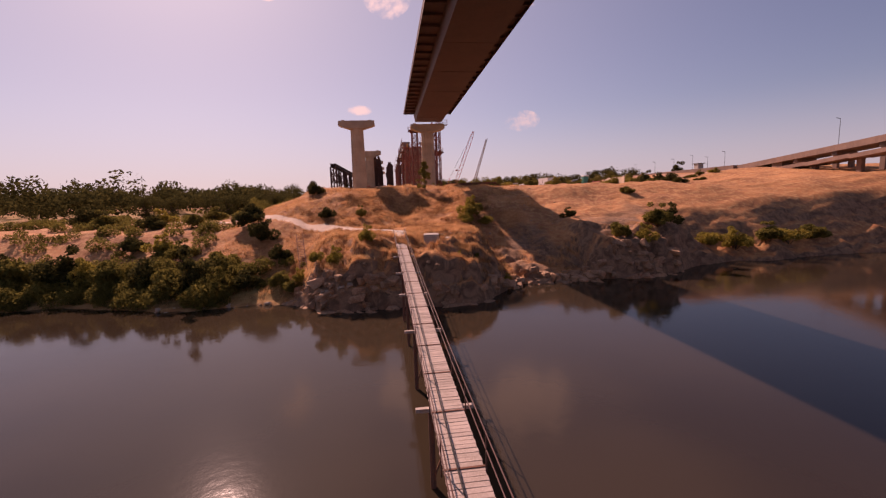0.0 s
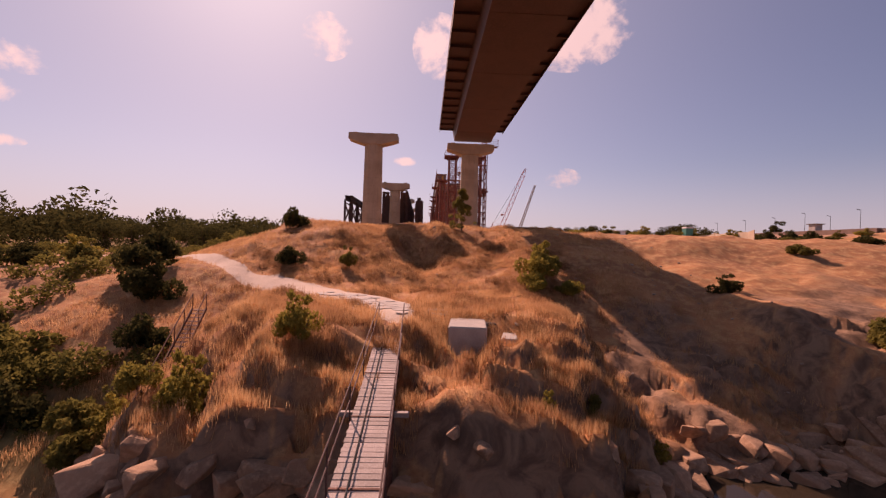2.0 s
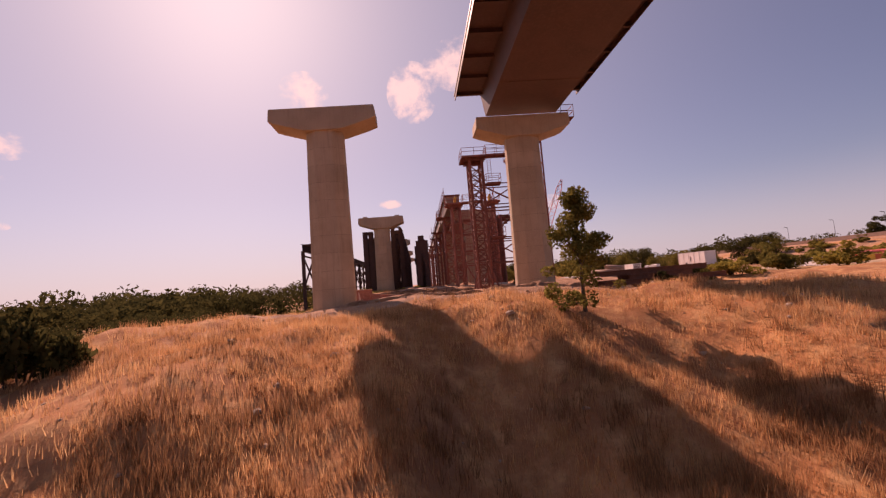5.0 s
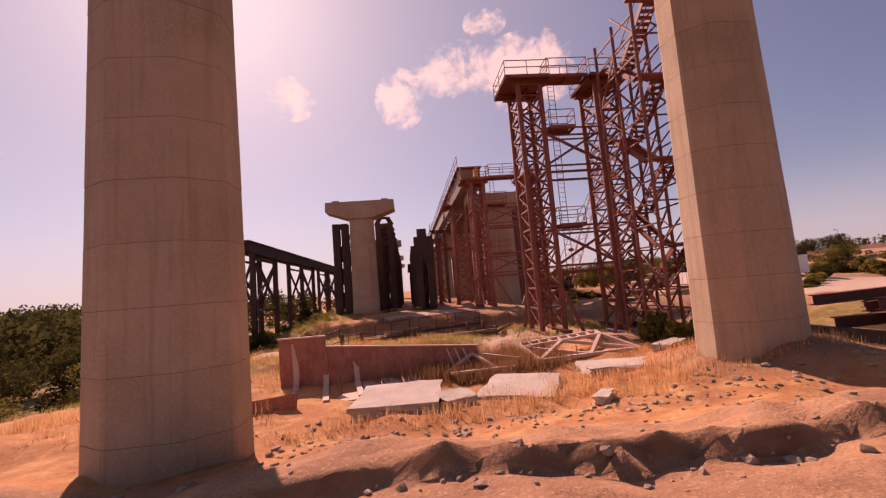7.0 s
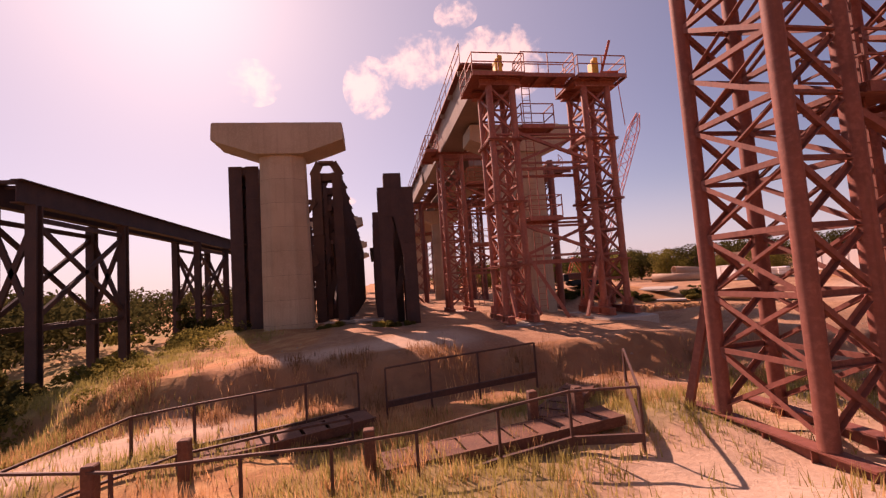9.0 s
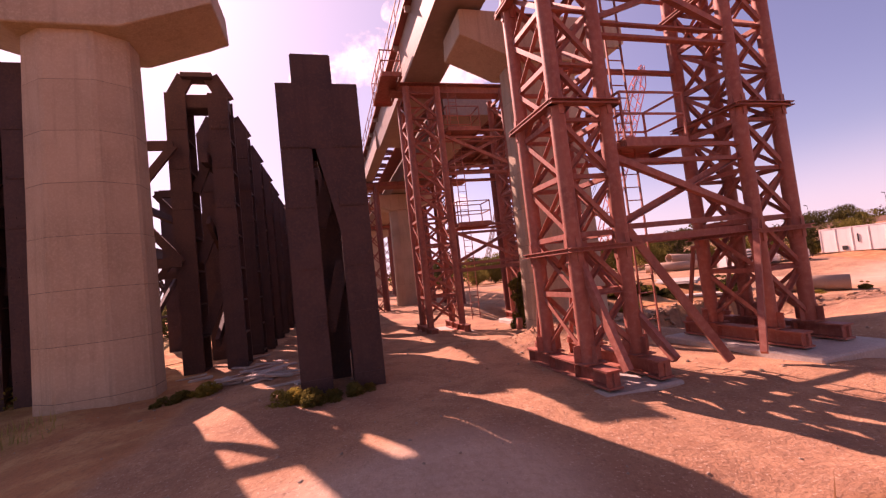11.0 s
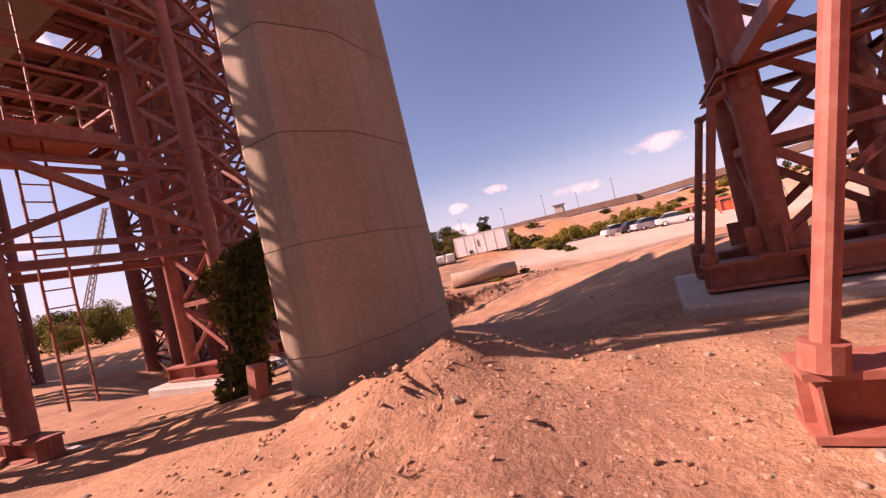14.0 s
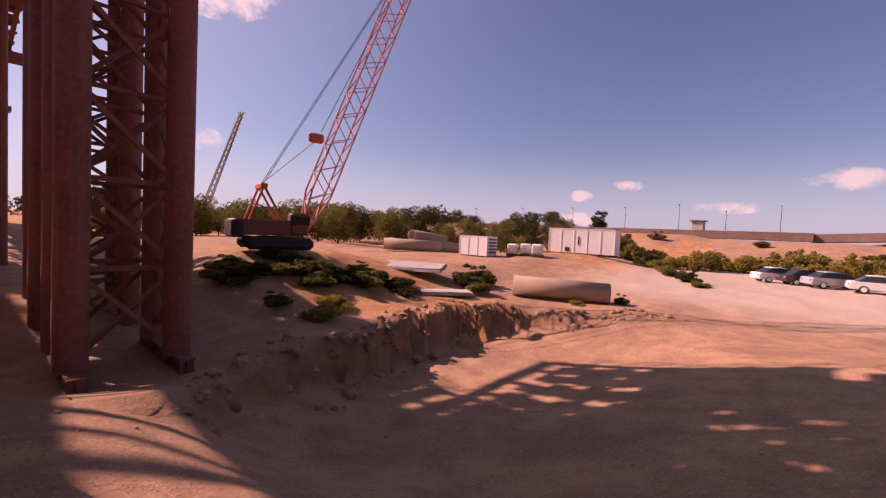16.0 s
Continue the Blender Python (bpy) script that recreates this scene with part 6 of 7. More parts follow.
poplar = thing("tree", "bushy young poplar on the mound's crest", "tree", at=(0, 0, -50))
prng = random.Random(51)
bm = bmesh.new()
tube(bm, (0, 0, -0.3), (0.05, 0.0, 4.6), 0.11, 8, 0.03)
blobs = []
for i in range(60):
    z = 0.5 + 5.0 * prng.random() ** 0.8
    a, q = prng.uniform(0, 6.28), prng.random() ** 0.6 * 2.1 * (1.1 - z / 6.0)
    blobs.append((q * math.cos(a), q * math.sin(a), z, prng.uniform(0.22, 0.5)))
    if i % 3 == 0:
        tube(bm, (0, 0, z * 0.7), (q * math.cos(a), q * math.sin(a), z), 0.03, 5, 0.01)
part("trunk", bm, BARK, poplar)
place_mesh("crown", leaf_mesh("crown", 8500, blobs, 0.085, 51, LEAF), poplar)
acacia = tree_kind(LEAF_DARK, 52, "leafy acacia with an uneven crown", 6.0, 2.8, 5200, 0.13)
acacia2 = tree_kind(LEAF, 53, "leafy acacia with an uneven crown", 5.4, 2.8, 5200, 0.13)
cypress = tree_kind(LEAF_DARK, 54, "dark rounded tree on the embankment", 6.0, 1.9, 3200, 0.2)
stand(poplar, 7.3, 82.4, 0.95)
stand(cypress, 128.0, 172.0, 1.1)
for x, y, s in ((-29, 116, 1.05), (-33, 112, 0.95), (-36, 119, 1.1), (-27, 124, 0.9), (-40, 110, 1.0), (-32, 127, 1.1), (-45, 116, 1.1), (-25, 112, 0.7), (-30, 100, 0.7), (-52, 108, 1.0), (-60, 112, 1.1)):
    stand(acacia if s > 0.98 else acacia2, x, y, s)
for i in range(44):
    az, d = radians(6 + i * 1.35 + rng.uniform(-0.8, 0.8)), rng.uniform(60, 95)
    stand(rng.choice([acacia, acacia2]), 12.5 + d * math.sin(az), 126 + d * math.cos(az), rng.uniform(0.7, 1.2))
for src in (poplar, acacia, acacia2, cypress):
    for o in (*src.children_recursive, src):
        bpy.data.objects.remove(o)

# far woods: one mass of crowns
wrng = np.random.default_rng(9)
blobs = []
for i in range(520):
    if i < 380:
        x, y = wrng.uniform(-330, -38), wrng.uniform(95, 300)
        if y < 115 + 0.15 * (x + 38) * -1 * 0.2:
            continue
    else:
        x, y = wrng.uniform(20, 260), wrng.uniform(230, 330)
    h = wrng.uniform(7.0, 12.0) if i < 380 else wrng.uniform(4.0, 8.0)
    z = ground_z(x, y)
    for j in range(3):
        blobs.append((x + wrng.normal() * 1.6, y + wrng.normal() * 1.6, z + h * wrng.uniform(0.35, 0.85), h * wrng.uniform(0.3, 0.5)))
tagged(new("far_woods", leaf_mesh("far_woods", 150000, blobs, 0.55, 10, LEAF_DARK)), "distant dark belt of trees along the skyline", "woods", kind="stuff")
# low thicket on the left bank
blobs = []
for i in range(260):
    x, y = wrng.uniform(-75, -24), wrng.uniform(56, 112)
    r = wrng.uniform(0.5, 1.5)
    if track_mask(np.array([x]), np.array([y]), TRACK, TRACK_WIDTH, 3.0)[0] > 0.1:
        continue
    blobs.append((x, y, ground_z(x, y) + 0.3 * r, r))
tagged(new("bank_thicket", leaf_mesh("bank_thicket", 60000, blobs, 0.17, 11, LEAF)), "low olive thicket scattered over the dry bank", "thicket", kind="stuff")
# lush scrub along the left shore
blobs = []
for i in range(420):
    x = wrng.uniform(-58, -9.5)
    off = wrng.uniform(1.0, 9.0)
    y = float(shore(np.array([x]))[0]) + off
    r = wrng.uniform(0.5, 1.35) * (0.55 if x > -15 else 1.0)
    if x > -17 and (off < 4.0 or i % 3):
        continue
    blobs.append((x, y, ground_z(x, y) + wrng.uniform(0.1, 1.1) * r, r))
tagged(new("shore_scrub", leaf_mesh("shore_scrub", 120000, blobs, 0.13, 13, LEAF)), "lush olive scrub crowding the river shore", "scrub", kind="stuff")
blobs = []
for i in range(190):
    x, y = wrng.uniform(-22, -6), wrng.uniform(109, 140)
    if x > -7.5 - 0.2 * max(0, 124 - y):
        continue
    r = wrng.uniform(0.25, 0.8)
    blobs.append((x, y, ground_z(x, y) + 0.3 * r, r))
tagged(new("slope_scrub", leaf_mesh("slope_scrub", 36000, blobs, 0.07, 14, LEAF)), "green scrub on the slope below the trestle", "scrub", kind="stuff")
# creeper on the tower leg behind the pier
cp = thing("creeper", "dark creeper climbing the tower leg behind the pier", "creeper")
crng = random.Random(12)
blobs = [(8.3 + 0.05 * i + 0.12 * math.sin(1.7 * i), 131.7 + 0.18 * math.cos(2.3 * i), 29.45 + 0.125 * i, crng.uniform(0.2, 0.36) * (1.0 - 0.022 * i)) for i in range(19)]
blobs += [(8.75 + 0.3 * math.sin(2.1 * i), 131.9 + 0.15 * math.cos(i), 30.3 + 0.16 * i, 0.3) for i in range(8)]
place_mesh("foliage", leaf_mesh("foliage", 6500, blobs, 0.06, 12, LEAF), cp)
bm = bmesh.new()
for i in range(4):
    tube(bm, (8.05 + 0.08 * i, 131.7, 29.1), (8.6 + 0.15 * math.sin(i * 2), 131.8, 31.6 - 0.3 * i), 0.03, 6, 0.012)
part("stem", bm, BARK, cp)
bm = bmesh.new()
box(bm, (7.86, 130.75, 29.5), (0.2, 0.2, 0.75), Matrix.Rotation(radians(8), 3, "Y"), bevel=0.02)
tagged(part("post_stub", bm, RED_STEEL), "red steel post stub leaning beside the pier", "post stub")


def grass_field(name, label, n, region, mat, seed, keep, tall=0.42, blades=9):
    rng = np.random.default_rng(seed)
    x, y = rng.uniform(region[0], region[1], n), rng.uniform(region[2], region[3], n)
    track, dirt, pale, green, rocky = soil_masks(x, y)
    ok = rng.random(n) < keep(x, y) * (1 - track) * np.clip(1.15 - dirt, 0, 1) * (1 - 0.8 * rocky) * smooth(0.8, 3, y - shore(x))
    x, y = x[ok], y[ok]
    x, y = np.repeat(x, blades) + rng.normal(size=len(x) * blades) * 0.13, np.repeat(y, blades) + rng.normal(size=len(y) * blades) * 0.13
    m = len(x)
    z = height(x, y)
    a, lean = rng.uniform(0, 6.28, m), rng.uniform(0.05, 0.5, m)
    h = tall * rng.uniform(0.45, 1.25, m)
    wd = rng.uniform(0.006, 0.016, m)
    p0 = np.stack([x - wd * np.cos(a), y - wd * np.sin(a), z - 0.03], -1)
    p1 = np.stack([x + wd * np.cos(a), y + wd * np.sin(a), z - 0.03], -1)
    b_ = a + rng.uniform(0.6, 2.5, m)
    p2 = np.stack([x + h * lean * np.cos(b_), y + h * lean * np.sin(b_), z + h], -1)
    v = np.stack([p0, p1, p2], 1).reshape(-1, 3)
    me = bpy.data.meshes.new(name)
    me.vertices.add(len(v))
    me.vertices.foreach_set("co", v.reshape(-1).astype(np.float32))
    me.loops.add(len(v))
    me.loops.foreach_set("vertex_index", np.arange(len(v), dtype=np.int32))
    me.polygons.add(m)
    me.polygons.foreach_set("loop_start", np.arange(0, len(v), 3, dtype=np.int32))
    me.materials.append(mat)
    me.update(calc_edges=True)
    tagged(new(name, me), label, "grass", kind="stuff")


grass_field("dry_grass", "parched orange grass tufts on the bank", 30000, (-24, 26, 42, 88), DRY_GRASS, 61, lambda x, y: (0.25 + 0.75 * smooth(-0.3, 0.4, fbm(x, y, 4, 301, 3))) * (1 - 0.93 * smooth(85.6, 87.0, y)), 0.34, 10)
grass_field("dry_grass", "brown dry weeds in clumps on the mound", 12000, (-14, 17, 54, 86.3), DRY_BRUSH, 66, lambda x, y: smooth(0.12, 0.4, fbm(x, y, 1.7, 305, 3)) * (1 - 0.85 * smooth(74, 79, y)), 0.5, 14)
grass_field("dry_grass", "tall dry grass round the wreckage", 8500, (-13, 14, 97, 118.5), DRY_GRASS, 62, lambda x, y: (0.06 + 0.94 * smooth(0.0, 0.55, fbm(x, y, 3, 302, 3))) * (1 - 0.85 * near(x, y, 9, 107.5, 7, 5)), 0.33, 10)
grass_field("dry_grass", "tall brown weeds grown through the wreckage", 1500, (-2.5, 5.5, 102.0, 106.5), DRY_BRUSH, 67, lambda x, y: near(x, y, 1.8, 104.0, 3.4, 1.9), 0.62, 16)
grass_field("dry_grass", "dry grass hanging over the rocky bank", 11000, (-12, 15, 41.5, 53), DRY_GRASS, 68, lambda x, y: smooth(-0.2, 0.3, fbm(x, y, 1.6, 306, 3)), 0.48, 12)
grass_field("dry_grass", "brown weeds among the bank's rocks", 5000, (-12, 15, 42, 54), DRY_BRUSH, 69, lambda x, y: smooth(0.0, 0.35, fbm(x, y, 1.3, 307, 3)), 0.45, 12)
grass_field("dry_grass", "brown weeds on the scraped bank below the road", 3200, (-9, 11, 114.6, 119.2), DRY_BRUSH, 70, lambda x, y: smooth(0.05, 0.4, fbm(x, y, 1.5, 308, 3)), 0.3, 10)
grass_field("green_grass", "yellowing green grass tufts in the hollow", 20000, (-20, 14, 99, 127), GREEN_GRASS, 63, lambda x, y: soil_masks(x, y)[3], 0.26, 10)
grass_field("dry_grass", "parched grass on the near slope", 16000, (-8, 14, 54, 87.5), DRY_GRASS, 64, lambda x, y: smooth(-0.4, 0.3, fbm(x, y, 2, 303, 3)) * (1 - 0.5 * smooth(76, 80, y)) * (1 - 0.93 * smooth(85.6, 87.0, y)), 0.22, 9)

# ---- yard beyond the towers ----
def far_box(x, y, turn, sx, sy, sz, name, label, category, mat, doors):
    t = thing(name, label, category, at=(x, y, ground_z(x, y)), turn=turn)
    bm = bmesh.new()
    box(bm, (0, 0, sz / 2 + 0.1), (sx, sy, sz), bevel=0.04)
    part("body", bm, mat, t)
    for i in range(doors + 1):
        bm = bmesh.new()
        box(bm, (-sx / 2 + sx * i / doors, -sy / 2 - 0.02, sz / 2 + 0.1), (0.07, 0.05, sz * 0.96))
        part("rib", bm, mat, t)
    bm = bmesh.new()
    box(bm, (0, 0, sz + 0.13), (sx + 0.06, sy + 0.06, 0.08))
    part("roof", bm, mat, t)
    return t


cab = far_box(57.2, 146.3, -83, 7.0, 2.6, 2.6, "site_cabin", "white sheet-metal site cabin on a soil bank", "site cabin", WHITE, 5)
bm = bmesh.new()
box(bm, (-0.2, -1.34, 1.5), (0.1, 0.06, 0.9))
part("door_bar", bm, DARK, cab, "dark locking bar of the door")
bm = bmesh.new()
box(bm, (-1.4, -1.34, 0.5), (0.5, 0.05, 0.45), bevel=0.02)
part("vent", bm, DARK, cab, "dark square vent")
gen = far_box(47.3, 153.4, -88, 3.4, 1.9, 1.9, "generator", "white generator housing with louvred end", "generator", WHITE, 3)
for i in range(5):
    bm = bmesh.new()
    box(bm, (1.77, 0.0, 0.5 + 0.32 * i), (0.05, 1.35, 0.14))
    part("louvre", bm, DARK, gen)
for i, (x, y) in enumerate(((48.9, 150.2), (49.6, 149.1), (49.4, 147.7))):
    t = thing("liquid_tank", "white caged liquid tank standing in the yard", "tank", "liquid tanks", at=(x, y, ground_z(x, y)), turn=20)
    bm = bmesh.new()
    box(bm, (0, 0, 0.75), (1.0, 1.0, 1.0), bevel=0.12)
    part("vessel", bm, WHITE, t)
    bm = bmesh.new()
    tube(bm, (0, 0, 1.24), (0, 0, 1.31), 0.12, 10)
    part("lid", bm, DARK, t)
    for z in (0.45, 0.75, 1.05):
        bm = bmesh.new()
        for p, q in (((-0.53, -0.53), (0.53, -0.53)), ((0.53, -0.53), (0.53, 0.53)), ((0.53, 0.53), (-0.53, 0.53)), ((-0.53, 0.53), (-0.53, -0.53))):
            bar(bm, (*p, z), (*q, z), 0.03)
        part("cage_hoop", bm, STONE, t)
    bm = bmesh.new()
    box(bm, (0, 0, 0.12), (1.1, 1.1, 0.22), bevel=0.03)
    part("pallet", bm, BARK, t)
PIPE = material("weathered_pipe", [(0.40, 0.27, 0.19), (0.32, 0.2, 0.14), (0.46, 0.33, 0.25)], 0.8, 0.85, bump=0.2)


def big_pipe(p, q, r, label):
    bm = bmesh.new()
    tube(bm, p, q, r, 28)
    for f in [f for f in bm.faces if len(f.verts) > 4]:
        bmesh.ops.delete(bm, geom=[f], context="FACES_ONLY")
    bmesh.ops.solidify(bm, geom=list(bm.faces), thickness=-0.06)
    ob = part("steel_pipe", bm, PIPE, None, "", True)
    tagged(ob, label, "pipe", "large steel pipes")


big_pipe((32.4, 139.8, ground_z(32.4, 139.8) + 0.55), (34.8, 135.4, ground_z(34.8, 135.4) + 0.5), 0.48, "large weathered steel pipe half sunk in soil")
for i, (x, y, x2, y2) in enumerate(((41.5, 161.6, 46.2, 157.6), (44.0, 163.6, 48.6, 161.0), (46.0, 161.0, 51.0, 158.4), (46, 166.0, 52.0, 162.4), (44.4, 160.4, 49.6, 160.2))):
    big_pipe((x, y, ground_z(x, y) + (1.75 if i == 4 else 0.75)), (x2, y2, ground_z(x2, y2) + (1.55 if i == 4 else 0.55)), 0.55, "large weathered steel pipe on the pipe heap")


# ---- crawler crane ----
CRANE_DARK = material("faded_crane_red", [(0.2, 0.06, 0.035), (0.15, 0.045, 0.028), (0.26, 0.09, 0.055)], 1.0, 0.6, bump=0.08, streaks=0.4)
cr = thing("crawler_crane", "red crawler crane with raised lattice boom", "crawler crane", at=(22.6, 147.7, ground_z(22.6, 147.7)), turn=-12)
cr.scale = (0.61, 0.61, 0.61)
for sy in (-1.6, 1.6):
    bm = bmesh.new()
    box(bm, (0, sy, 0.5), (5.2, 0.8, 0.95), bevel=0.3)
    part("track", bm, DARK, cr, "black crawler track")
bm = bmesh.new()
box(bm, (0, 0, 0.75), (2.6, 2.6, 0.6), bevel=0.05)
part("undercarriage", bm, DARK, cr)
bm = bmesh.new()
box(bm, (-1.1, 0, 1.75), (4.6, 2.9, 1.2), bevel=0.12)
part("machinery_house", bm, CRANE_DARK, cr, "faded brown-red machinery house")
bm = bmesh.new()
box(bm, (-3.1, 0, 1.6), (0.9, 3.0, 1.3), bevel=0.1)
part("counterweight", bm, DARK, cr)
bm = bmesh.new()
box(bm, (1.5, -1.1, 2.1), (1.5, 1.0, 1.8), bevel=0.15)
part("cab", bm, CRANE_DARK, cr)
bm = bmesh.new()
box(bm, (1.55, -1.13, 2.4), (1.52, 1.02, 0.8), bevel=0.1)
part("cab_glass", bm, DARK, cr, "dark cab glazing")
for sy in (-0.9, 0.9):
    for p, q in (((-2.2, sy, 2.3), (-1.2, sy, 5.0)), ((0.3, sy, 2.3), (-1.2, sy, 5.0))):
        bm = bmesh.new()
        bar(bm, p, q, 0.16)
        part("gantry_leg", bm, CRANE_RED, cr)
bm = bmesh.new()
box(bm, (-1.2, 0, 5.0), (0.5, 2.1, 0.4), bevel=0.05)
part("gantry_head", bm, CRANE_RED, cr)
foot, tip = Vector((2.2, 0, 1.5)), Vector((13.5, 0.6, 31.5))
ax = (tip - foot).normalized()
sx_ = Vector((0, 1, 0))
ux = ax.cross(sx_).normalized()


def boom_pt(f, i, j):
    w_ = 0.85 * min(1.0, 0.25 + f * 7, 0.3 + (1 - f) * 7)
    return foot.lerp(tip, f) + sx_ * i * w_ + ux * j * w_


for i in (-1, 1):
    for j in (-1, 1):
        bm = bmesh.new()
        for a, c in ((0, 0.11), (0.11, 0.9), (0.9, 1.0)):
            tube(bm, boom_pt(a, i, j), boom_pt(c, i, j), 0.085, 6)
        part("boom_chord", bm, CRANE_PINK, cr)
N = 24
for s_ in range(N):
    f0, f1 = s_ / N, (s_ + 1) / N
    bm = bmesh.new()
    k2 = 1 if s_ % 2 else -1
    for j in (-1, 1):
        tube(bm, boom_pt(f0, -k2, j), boom_pt(f1, k2, j), 0.045, 5)
        tube(bm, boom_pt(f0, j, -k2), boom_pt(f1, j, k2), 0.045, 5)
    part("boom_lacing", bm, CRANE_PINK, cr)
bm = bmesh.new()
for dy in (-0.4, 0.4):
    tube(bm, (-1.2, dy, 5.1), tip + Vector((0, dy, 0)), 0.03, 5)
part("pendant", bm, DARK, cr)
bm = bmesh.new()
tube(bm, tip, (3.6, 0.3, 10.2), 0.03, 5)
part("hoist_rope", bm, DARK, cr)
bm = bmesh.new()
box(bm, (3.2, 0.3, 9.6), (1.3, 0.5, 0.8), bevel=0.15)
tube(bm, (-1.2, 0, 5.2), (3.2, 0.3, 9.4), 0.03, 5)
part("hook_block", bm, CRANE_RED, cr, "orange red hook block")
cr2 = thing("mobile_crane", "distant pale green lattice crane boom", "crane")
P, Q = Vector((48.0, 238.0, 29.0)), Vector((57.0, 236.0, 58.5))
bm = bmesh.new()
for dx, dy in ((-0.7, -0.7), (0.7, -0.7), (0.7, 0.7), (-0.7, 0.7)):
    tube(bm, P + Vector((dx, dy, 0)), Q + Vector((dx * 0.4, dy * 0.4, 0)), 0.14, 5)
for i in range(20):
    a, c = P.lerp(Q, i / 20), P.lerp(Q, (i + 1) / 20)
    tube(bm, a + Vector((-0.6, -0.6, 0)), c + Vector((0.6, -0.6, 0)), 0.08, 4)
    tube(bm, a + Vector((0.6, 0.6, 0)), c + Vector((-0.6, 0.6, 0)), 0.08, 4)
part("boom", bm, GIRDER_TAN, cr2)
bm = bmesh.new()
box(bm, (47.5, 238, 30), (4, 3, 3), bevel=0.2)
part("carrier", bm, YELLOW, cr2)

# ---- parked cars ----
GLASS = material("car_glass", [(0.03, 0.035, 0.04), (0.025, 0.03, 0.035), (0.05, 0.055, 0.06)], 1.0, 0.12, bump=0)


def car(x, y, turn, colour, label):
    c = thing("car", label, "car", "parked cars", at=(x, y, ground_z(x, y)), turn=turn)
    paint = material("car_paint", [colour, tuple(q * 0.93 for q in colour), tuple(min(1, q * 1.05) for q in colour)], 0.7, 0.3, bump=0, spec=0.6)

    def hull(bm, outline, half, inset):
        l = [bm.verts.new((px, -half, pz)) for px, pz in outline]
        r = [bm.verts.new((px, half, pz)) for px, pz in outline]
        for v, (px, pz) in zip(l + r, outline * 2):
            if pz > 0.95:
                v.co.y *= inset
        n = len(outline)
        for i in range(n):
            bm.faces.new((l[i], l[(i + 1) % n], r[(i + 1) % n], r[i]))
        bm.faces.new(l[::-1])
        bm.faces.new(r)
        bmesh.ops.bevel(bm, geom=list(bm.edges), offset=0.05, segments=2, affect="EDGES")
        bmesh.ops.recalc_face_normals(bm, faces=list(bm.faces))
    bm = bmesh.new()
    hull(bm, [(-2.15, 0.3), (2.15, 0.3), (2.18, 0.62), (2.05, 0.78), (1.0, 0.9), (-1.5, 0.93), (-2.1, 0.9), (-2.2, 0.6)], 0.84, 1.0)
    part("body", bm, paint, c)
    bm = bmesh.new()
    hull(bm, [(-1.75, 0.9), (1.05, 0.88), (0.35, 1.36), (-0.3, 1.44), (-1.05, 1.4)], 0.78, 0.8)
    part("cabin_glass", bm, GLASS, c, "dark car windows")
    bm = bmesh.new()
    hull(bm, [(-1.15, 1.36), (0.38, 1.34), (0.2, 1.43), (-0.35, 1.47), (-1.0, 1.44)], 0.66, 1.0)
    part("roof", bm, paint, c)
    for wx in (-1.32, 1.32):
        for wy in (-0.74, 0.74):
            bm = bmesh.new()
            tube(bm, (wx, wy - 0.1, 0.31), (wx, wy + 0.1, 0.31), 0.31, 16)
            wheel = part("wheel", bm, DARK, c)
            bm = bmesh.new()
            tube(bm, (wx, wy - 0.105, 0.31), (wx, wy + 0.105, 0.31), 0.19, 12)
            part("rim", bm, WHITE, wheel)
    for wy in (-0.58, 0.58):
        bm = bmesh.new()
        box(bm, (2.13, wy, 0.66), (0.1, 0.34, 0.14), bevel=0.03)
        part("headlight", bm, WHITE, c)
        bm = bmesh.new()
        box(bm, (-2.16, wy, 0.7), (0.1, 0.3, 0.14), bevel=0.03)
        part("tail_light", bm, CRANE_RED, c)


car(63.8, 129.6, -58, (0.75, 0.73, 0.70), "white hatchback parked on pale gravel")
car(62.9, 127.5, -62, (0.05, 0.045, 0.05), "black saloon parked on pale gravel")
car(61.5, 125.8, -60, (0.42, 0.40, 0.41), "silver saloon parked on pale gravel")
car(59.6, 123.0, -84, (0.76, 0.74, 0.71), "white saloon parked on pale gravel")


# ---- viaduct and embankment ----
va = thing("viaduct", "long concrete road viaduct with a lower deck", "viaduct")


def via(s):
    return Vector((119.5 - 0.165 * s - 0.0006 * s * s, 127 - s, 32.9 + 0.065 * min(s, 70)))


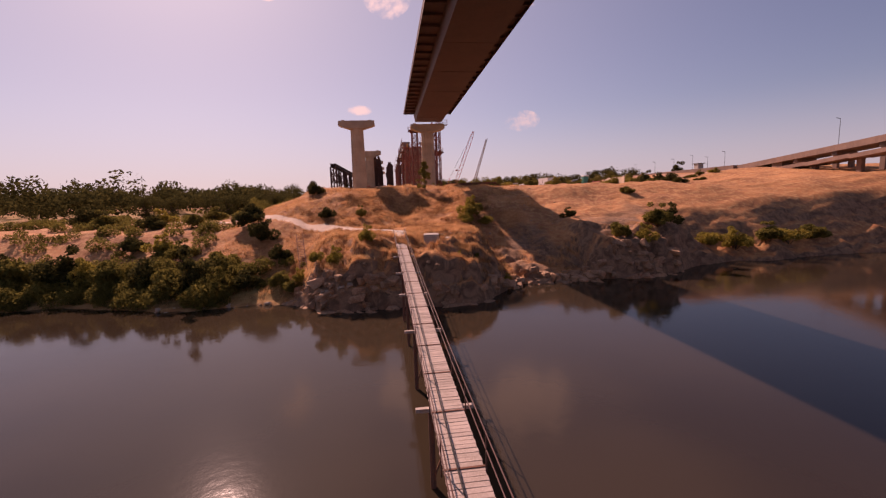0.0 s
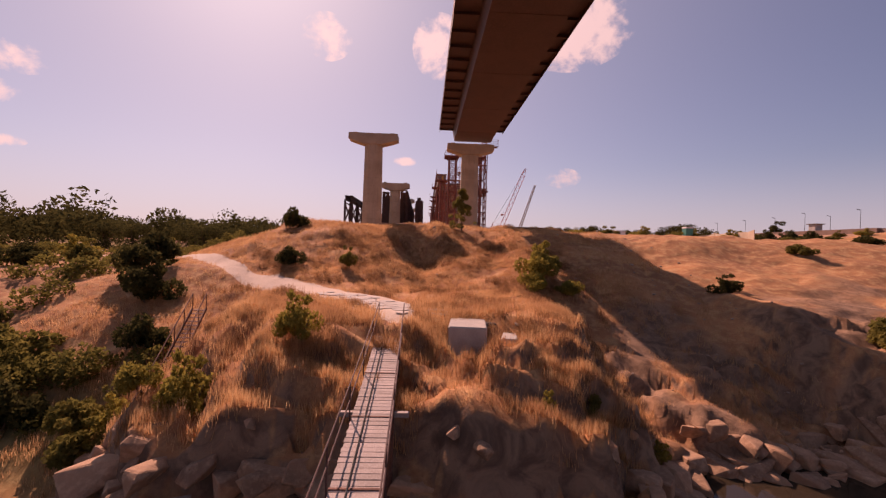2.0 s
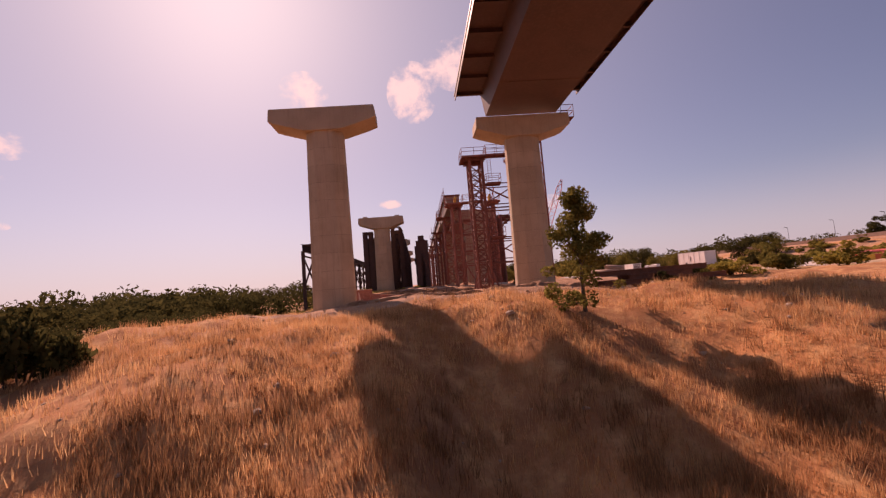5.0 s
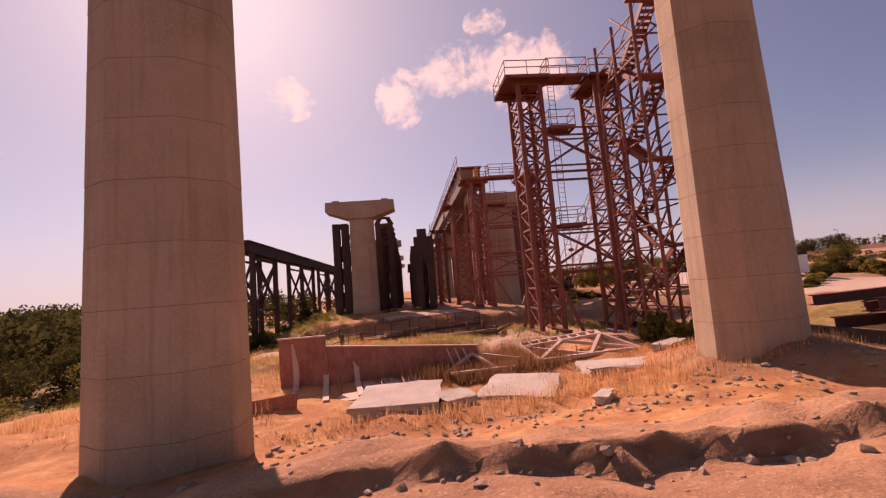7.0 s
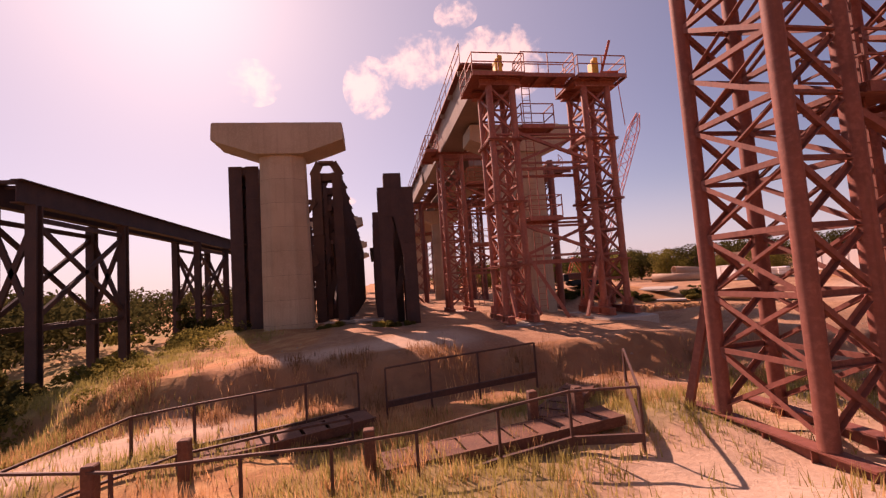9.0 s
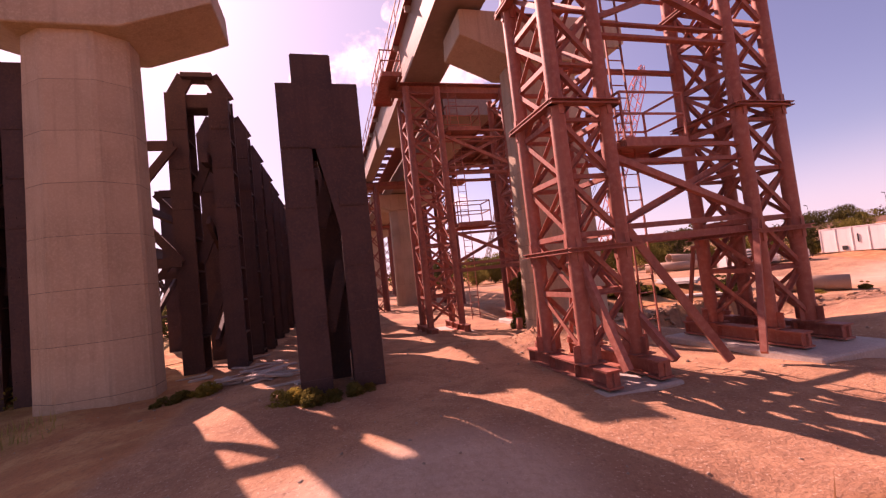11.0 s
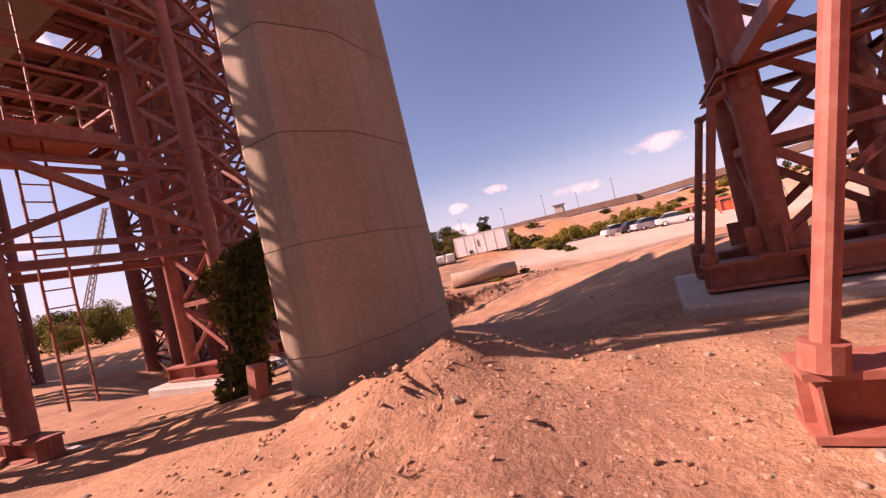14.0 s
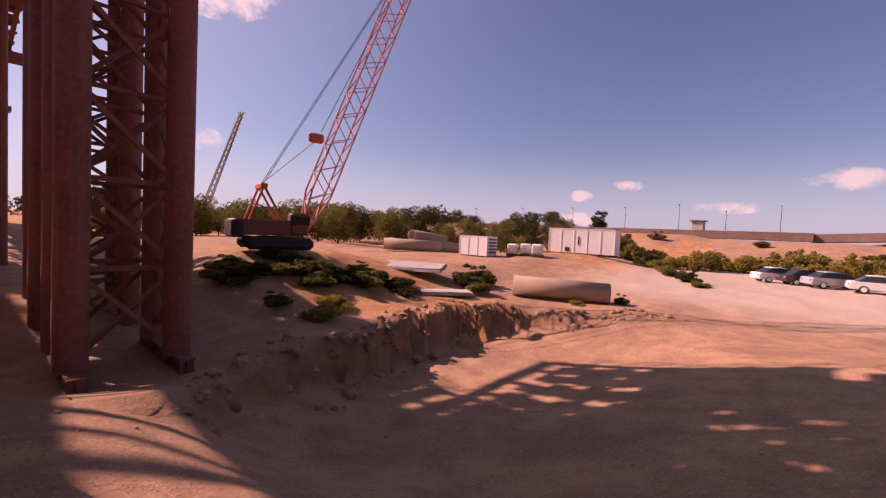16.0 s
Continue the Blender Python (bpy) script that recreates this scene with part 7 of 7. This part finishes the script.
VIA_BROWN = material("stained_viaduct_concrete", [(0.22, 0.14, 0.105), (0.16, 0.1, 0.075), (0.27, 0.18, 0.14)], 0.4, 0.9, bump=0.2, streaks=0.5)
for i in range(14):
    a, c = via(i * 12.0), via(i * 12.0 + 12)
    bm = bmesh.new()
    bar(bm, a, c, 7.0, 1.1)
    part("deck_beam", bm, VIA_BROWN, va)
    bm = bmesh.new()
    bar(bm, a + Vector((-3.4, 0, 0.78)), c + Vector((-3.4, 0, 0.78)), 0.1, 0.45)
    part("parapet", bm, VIA_BROWN, va)
    if i in (1,):
        bm = bmesh.new()
        box(bm, (a.x, a.y - 5, a.z - 3.4), (7.5, 3.4, 9.0), bevel=0.1)
        part("abutment_pier", bm, VIA_BROWN, va)
    elif i > 1:
        for sx in (-2.2, 2.2):
            bm = bmesh.new()
            box(bm, (a.x + sx, a.y, a.z - 8.0), (0.8, 1.0, 15.0))
            part("column", bm, VIA_BROWN, va)
        bm = bmesh.new()
        box(bm, (a.x, a.y, a.z - 1.0), (6.0, 1.2, 0.9))
        part("crosshead", bm, VIA_BROWN, va)
    if i >= 2:
        bm = bmesh.new()
        bar(bm, a + Vector((-8.0, 0, -3.4)), c + Vector((-8.0, 0, -3.2)), 5.0, 0.9)
        part("lower_deck", bm, VIA_BROWN, va)
        bm = bmesh.new()
        box(bm, (a.x - 8, a.y, a.z - 9), (1.0, 1.0, 11.0))
        part("lower_column", bm, VIA_BROWN, va)
bm = bmesh.new()
bar(bm, (119.5, 127, 33.3), (124.0, 290, 33.0), 9.0, 1.6)
part("approach", bm, VIA_BROWN, va)
for i, (x, y, h) in enumerate(((116, 132, 6), (117, 141, 5), (118, 150, 6.5), (119, 162, 6), (120, 176, 6), (121, 192, 6), (122, 210, 6), (112, 92, 8), (108, 70, 8), (104, 52, 8))):
    t = thing("lamp_post", "thin steel lamp post on the embankment road", "lamp post", "lamp posts", at=(x, y, max(ground_z(x, y), 33.0 if y > 128 else 34.8)))
    bm = bmesh.new()
    tube(bm, (0, 0, -2.0), (0, 0, h), 0.07, 6, 0.04)
    part("mast", bm, DARK, t)
    bm = bmesh.new()
    bar(bm, (0, 0, h), (-1.2, 0, h + 0.2), 0.12)
    part("lamp_arm", bm, DARK, t)
t = thing("signal_hut", "small roadside hut with flat roof", "hut", at=(117.5, 146, max(ground_z(117.5, 146), 33.9)))
bm = bmesh.new()
box(bm, (0, 0, 0.9), (2.2, 2.2, 2.4), bevel=0.05)
part("wall", bm, SLAB, t)
bm = bmesh.new()
box(bm, (0, 0, 2.2), (3.0, 3.0, 0.2))
part("roof", bm, JOINT, t)

# ---- fence, waste bin and hut at the yard's edge ----
fence = thing("concrete_fence", "grey panel fence along the yard's edge", "fence")
for i in range(9):
    bm = bmesh.new()
    x, y = 62.5 - 0.7 * i, 114.4 - 2.3 * i
    bar(bm, (x, y, ground_z(x, y) + 0.9), (x - 0.68, y - 2.24, ground_z(x - 0.68, y - 2.24) + 0.9), 0.12, 1.9)
    part("panel", bm, CONCRETE, fence)
sk = thing("waste_skip", "orange waste skip with yellow sides", "skip", at=(58.4, 116.4, ground_z(58.4, 116.4)), turn=-95)
bm = bmesh.new()
box(bm, (0, 0, 0.7), (2.2, 1.5, 1.3), bevel=0.08)
part("bin", bm, CRANE_RED, sk)
bm = bmesh.new()
box(bm, (1.6, -0.2, 0.6), (1.0, 1.3, 1.1), bevel=0.1)
part("side_bin", bm, YELLOW, sk)
lf = thing("trailer_frame", "faded red low trailer frame standing on gravel", "trailer", at=(60.8, 118.6, ground_z(60.8, 118.6)), turn=-95)
for sy in (-1.0, 1.0):
    bm = bmesh.new()
    bar(bm, (-4.2, sy, 1.55), (3.4, sy, 1.75), 0.12, 0.22)
    part("side_beam", bm, CRANE_PINK, lf)
for x in (-2.6, 0.2, 2.8):
    bm = bmesh.new()
    bar(bm, (x, -1.0, 1.6), (x, 1.0, 1.6), 0.12, 0.18)
    part("cross_beam", bm, CRANE_PINK, lf)
    for sy in (-0.95, 0.95):
        bm = bmesh.new()
        bar(bm, (x, sy, -0.05), (x, sy, 1.55), 0.14, 0.14)
        part("leg", bm, CRANE_PINK, lf)
bm = bmesh.new()
box(bm, (1.5, 0, 0.75), (3.2, 1.7, 1.0), bevel=0.1)
part("machine_housing", bm, CRANE_RED, lf)
GREEN = material("green_sheet", [(0.03, 0.25, 0.2), (0.025, 0.2, 0.16), (0.05, 0.3, 0.24)], 1.0, 0.5)
kt = thing("site_toilet", "green cabin toilet with white roof", "cabin toilet", at=(50.0, 101.5, ground_z(50.0, 101.5)))
bm = bmesh.new()
box(bm, (0, 0, 1.1), (1.3, 1.3, 2.2), bevel=0.06)
part("cabin", bm, GREEN, kt)
bm = bmesh.new()
box(bm, (0, 0, 2.28), (1.4, 1.4, 0.22), bevel=0.06)
part("roof", bm, WHITE, kt)

# ---- rusty beam stack and shed by the near pier ----
bs = thing("beam_stack", "stack of rusty steel beams on sleepers", "beam stack")
brng = random.Random(3)
for i in range(11):
    bm = bmesh.new()
    x, y = 14.5 + brng.uniform(0, 6), 99.0 + 0.5 * i + brng.uniform(-0.2, 0.2)
    z = 28.75 + 0.42 * (i % 3)
    ibeam(bm, (x, y, z), (x + brng.uniform(6, 9), y + brng.uniform(-0.8, 0.8), z + 0.1), 0.35, 0.45)
    part("beam", bm, RUST, bs)
for x in (16.5, 20, 23.5):
    bm = bmesh.new()
    box(bm, (x, 101.5, 28.3), (0.3, 6, 0.5))
    part("sleeper", bm, BARK, bs)
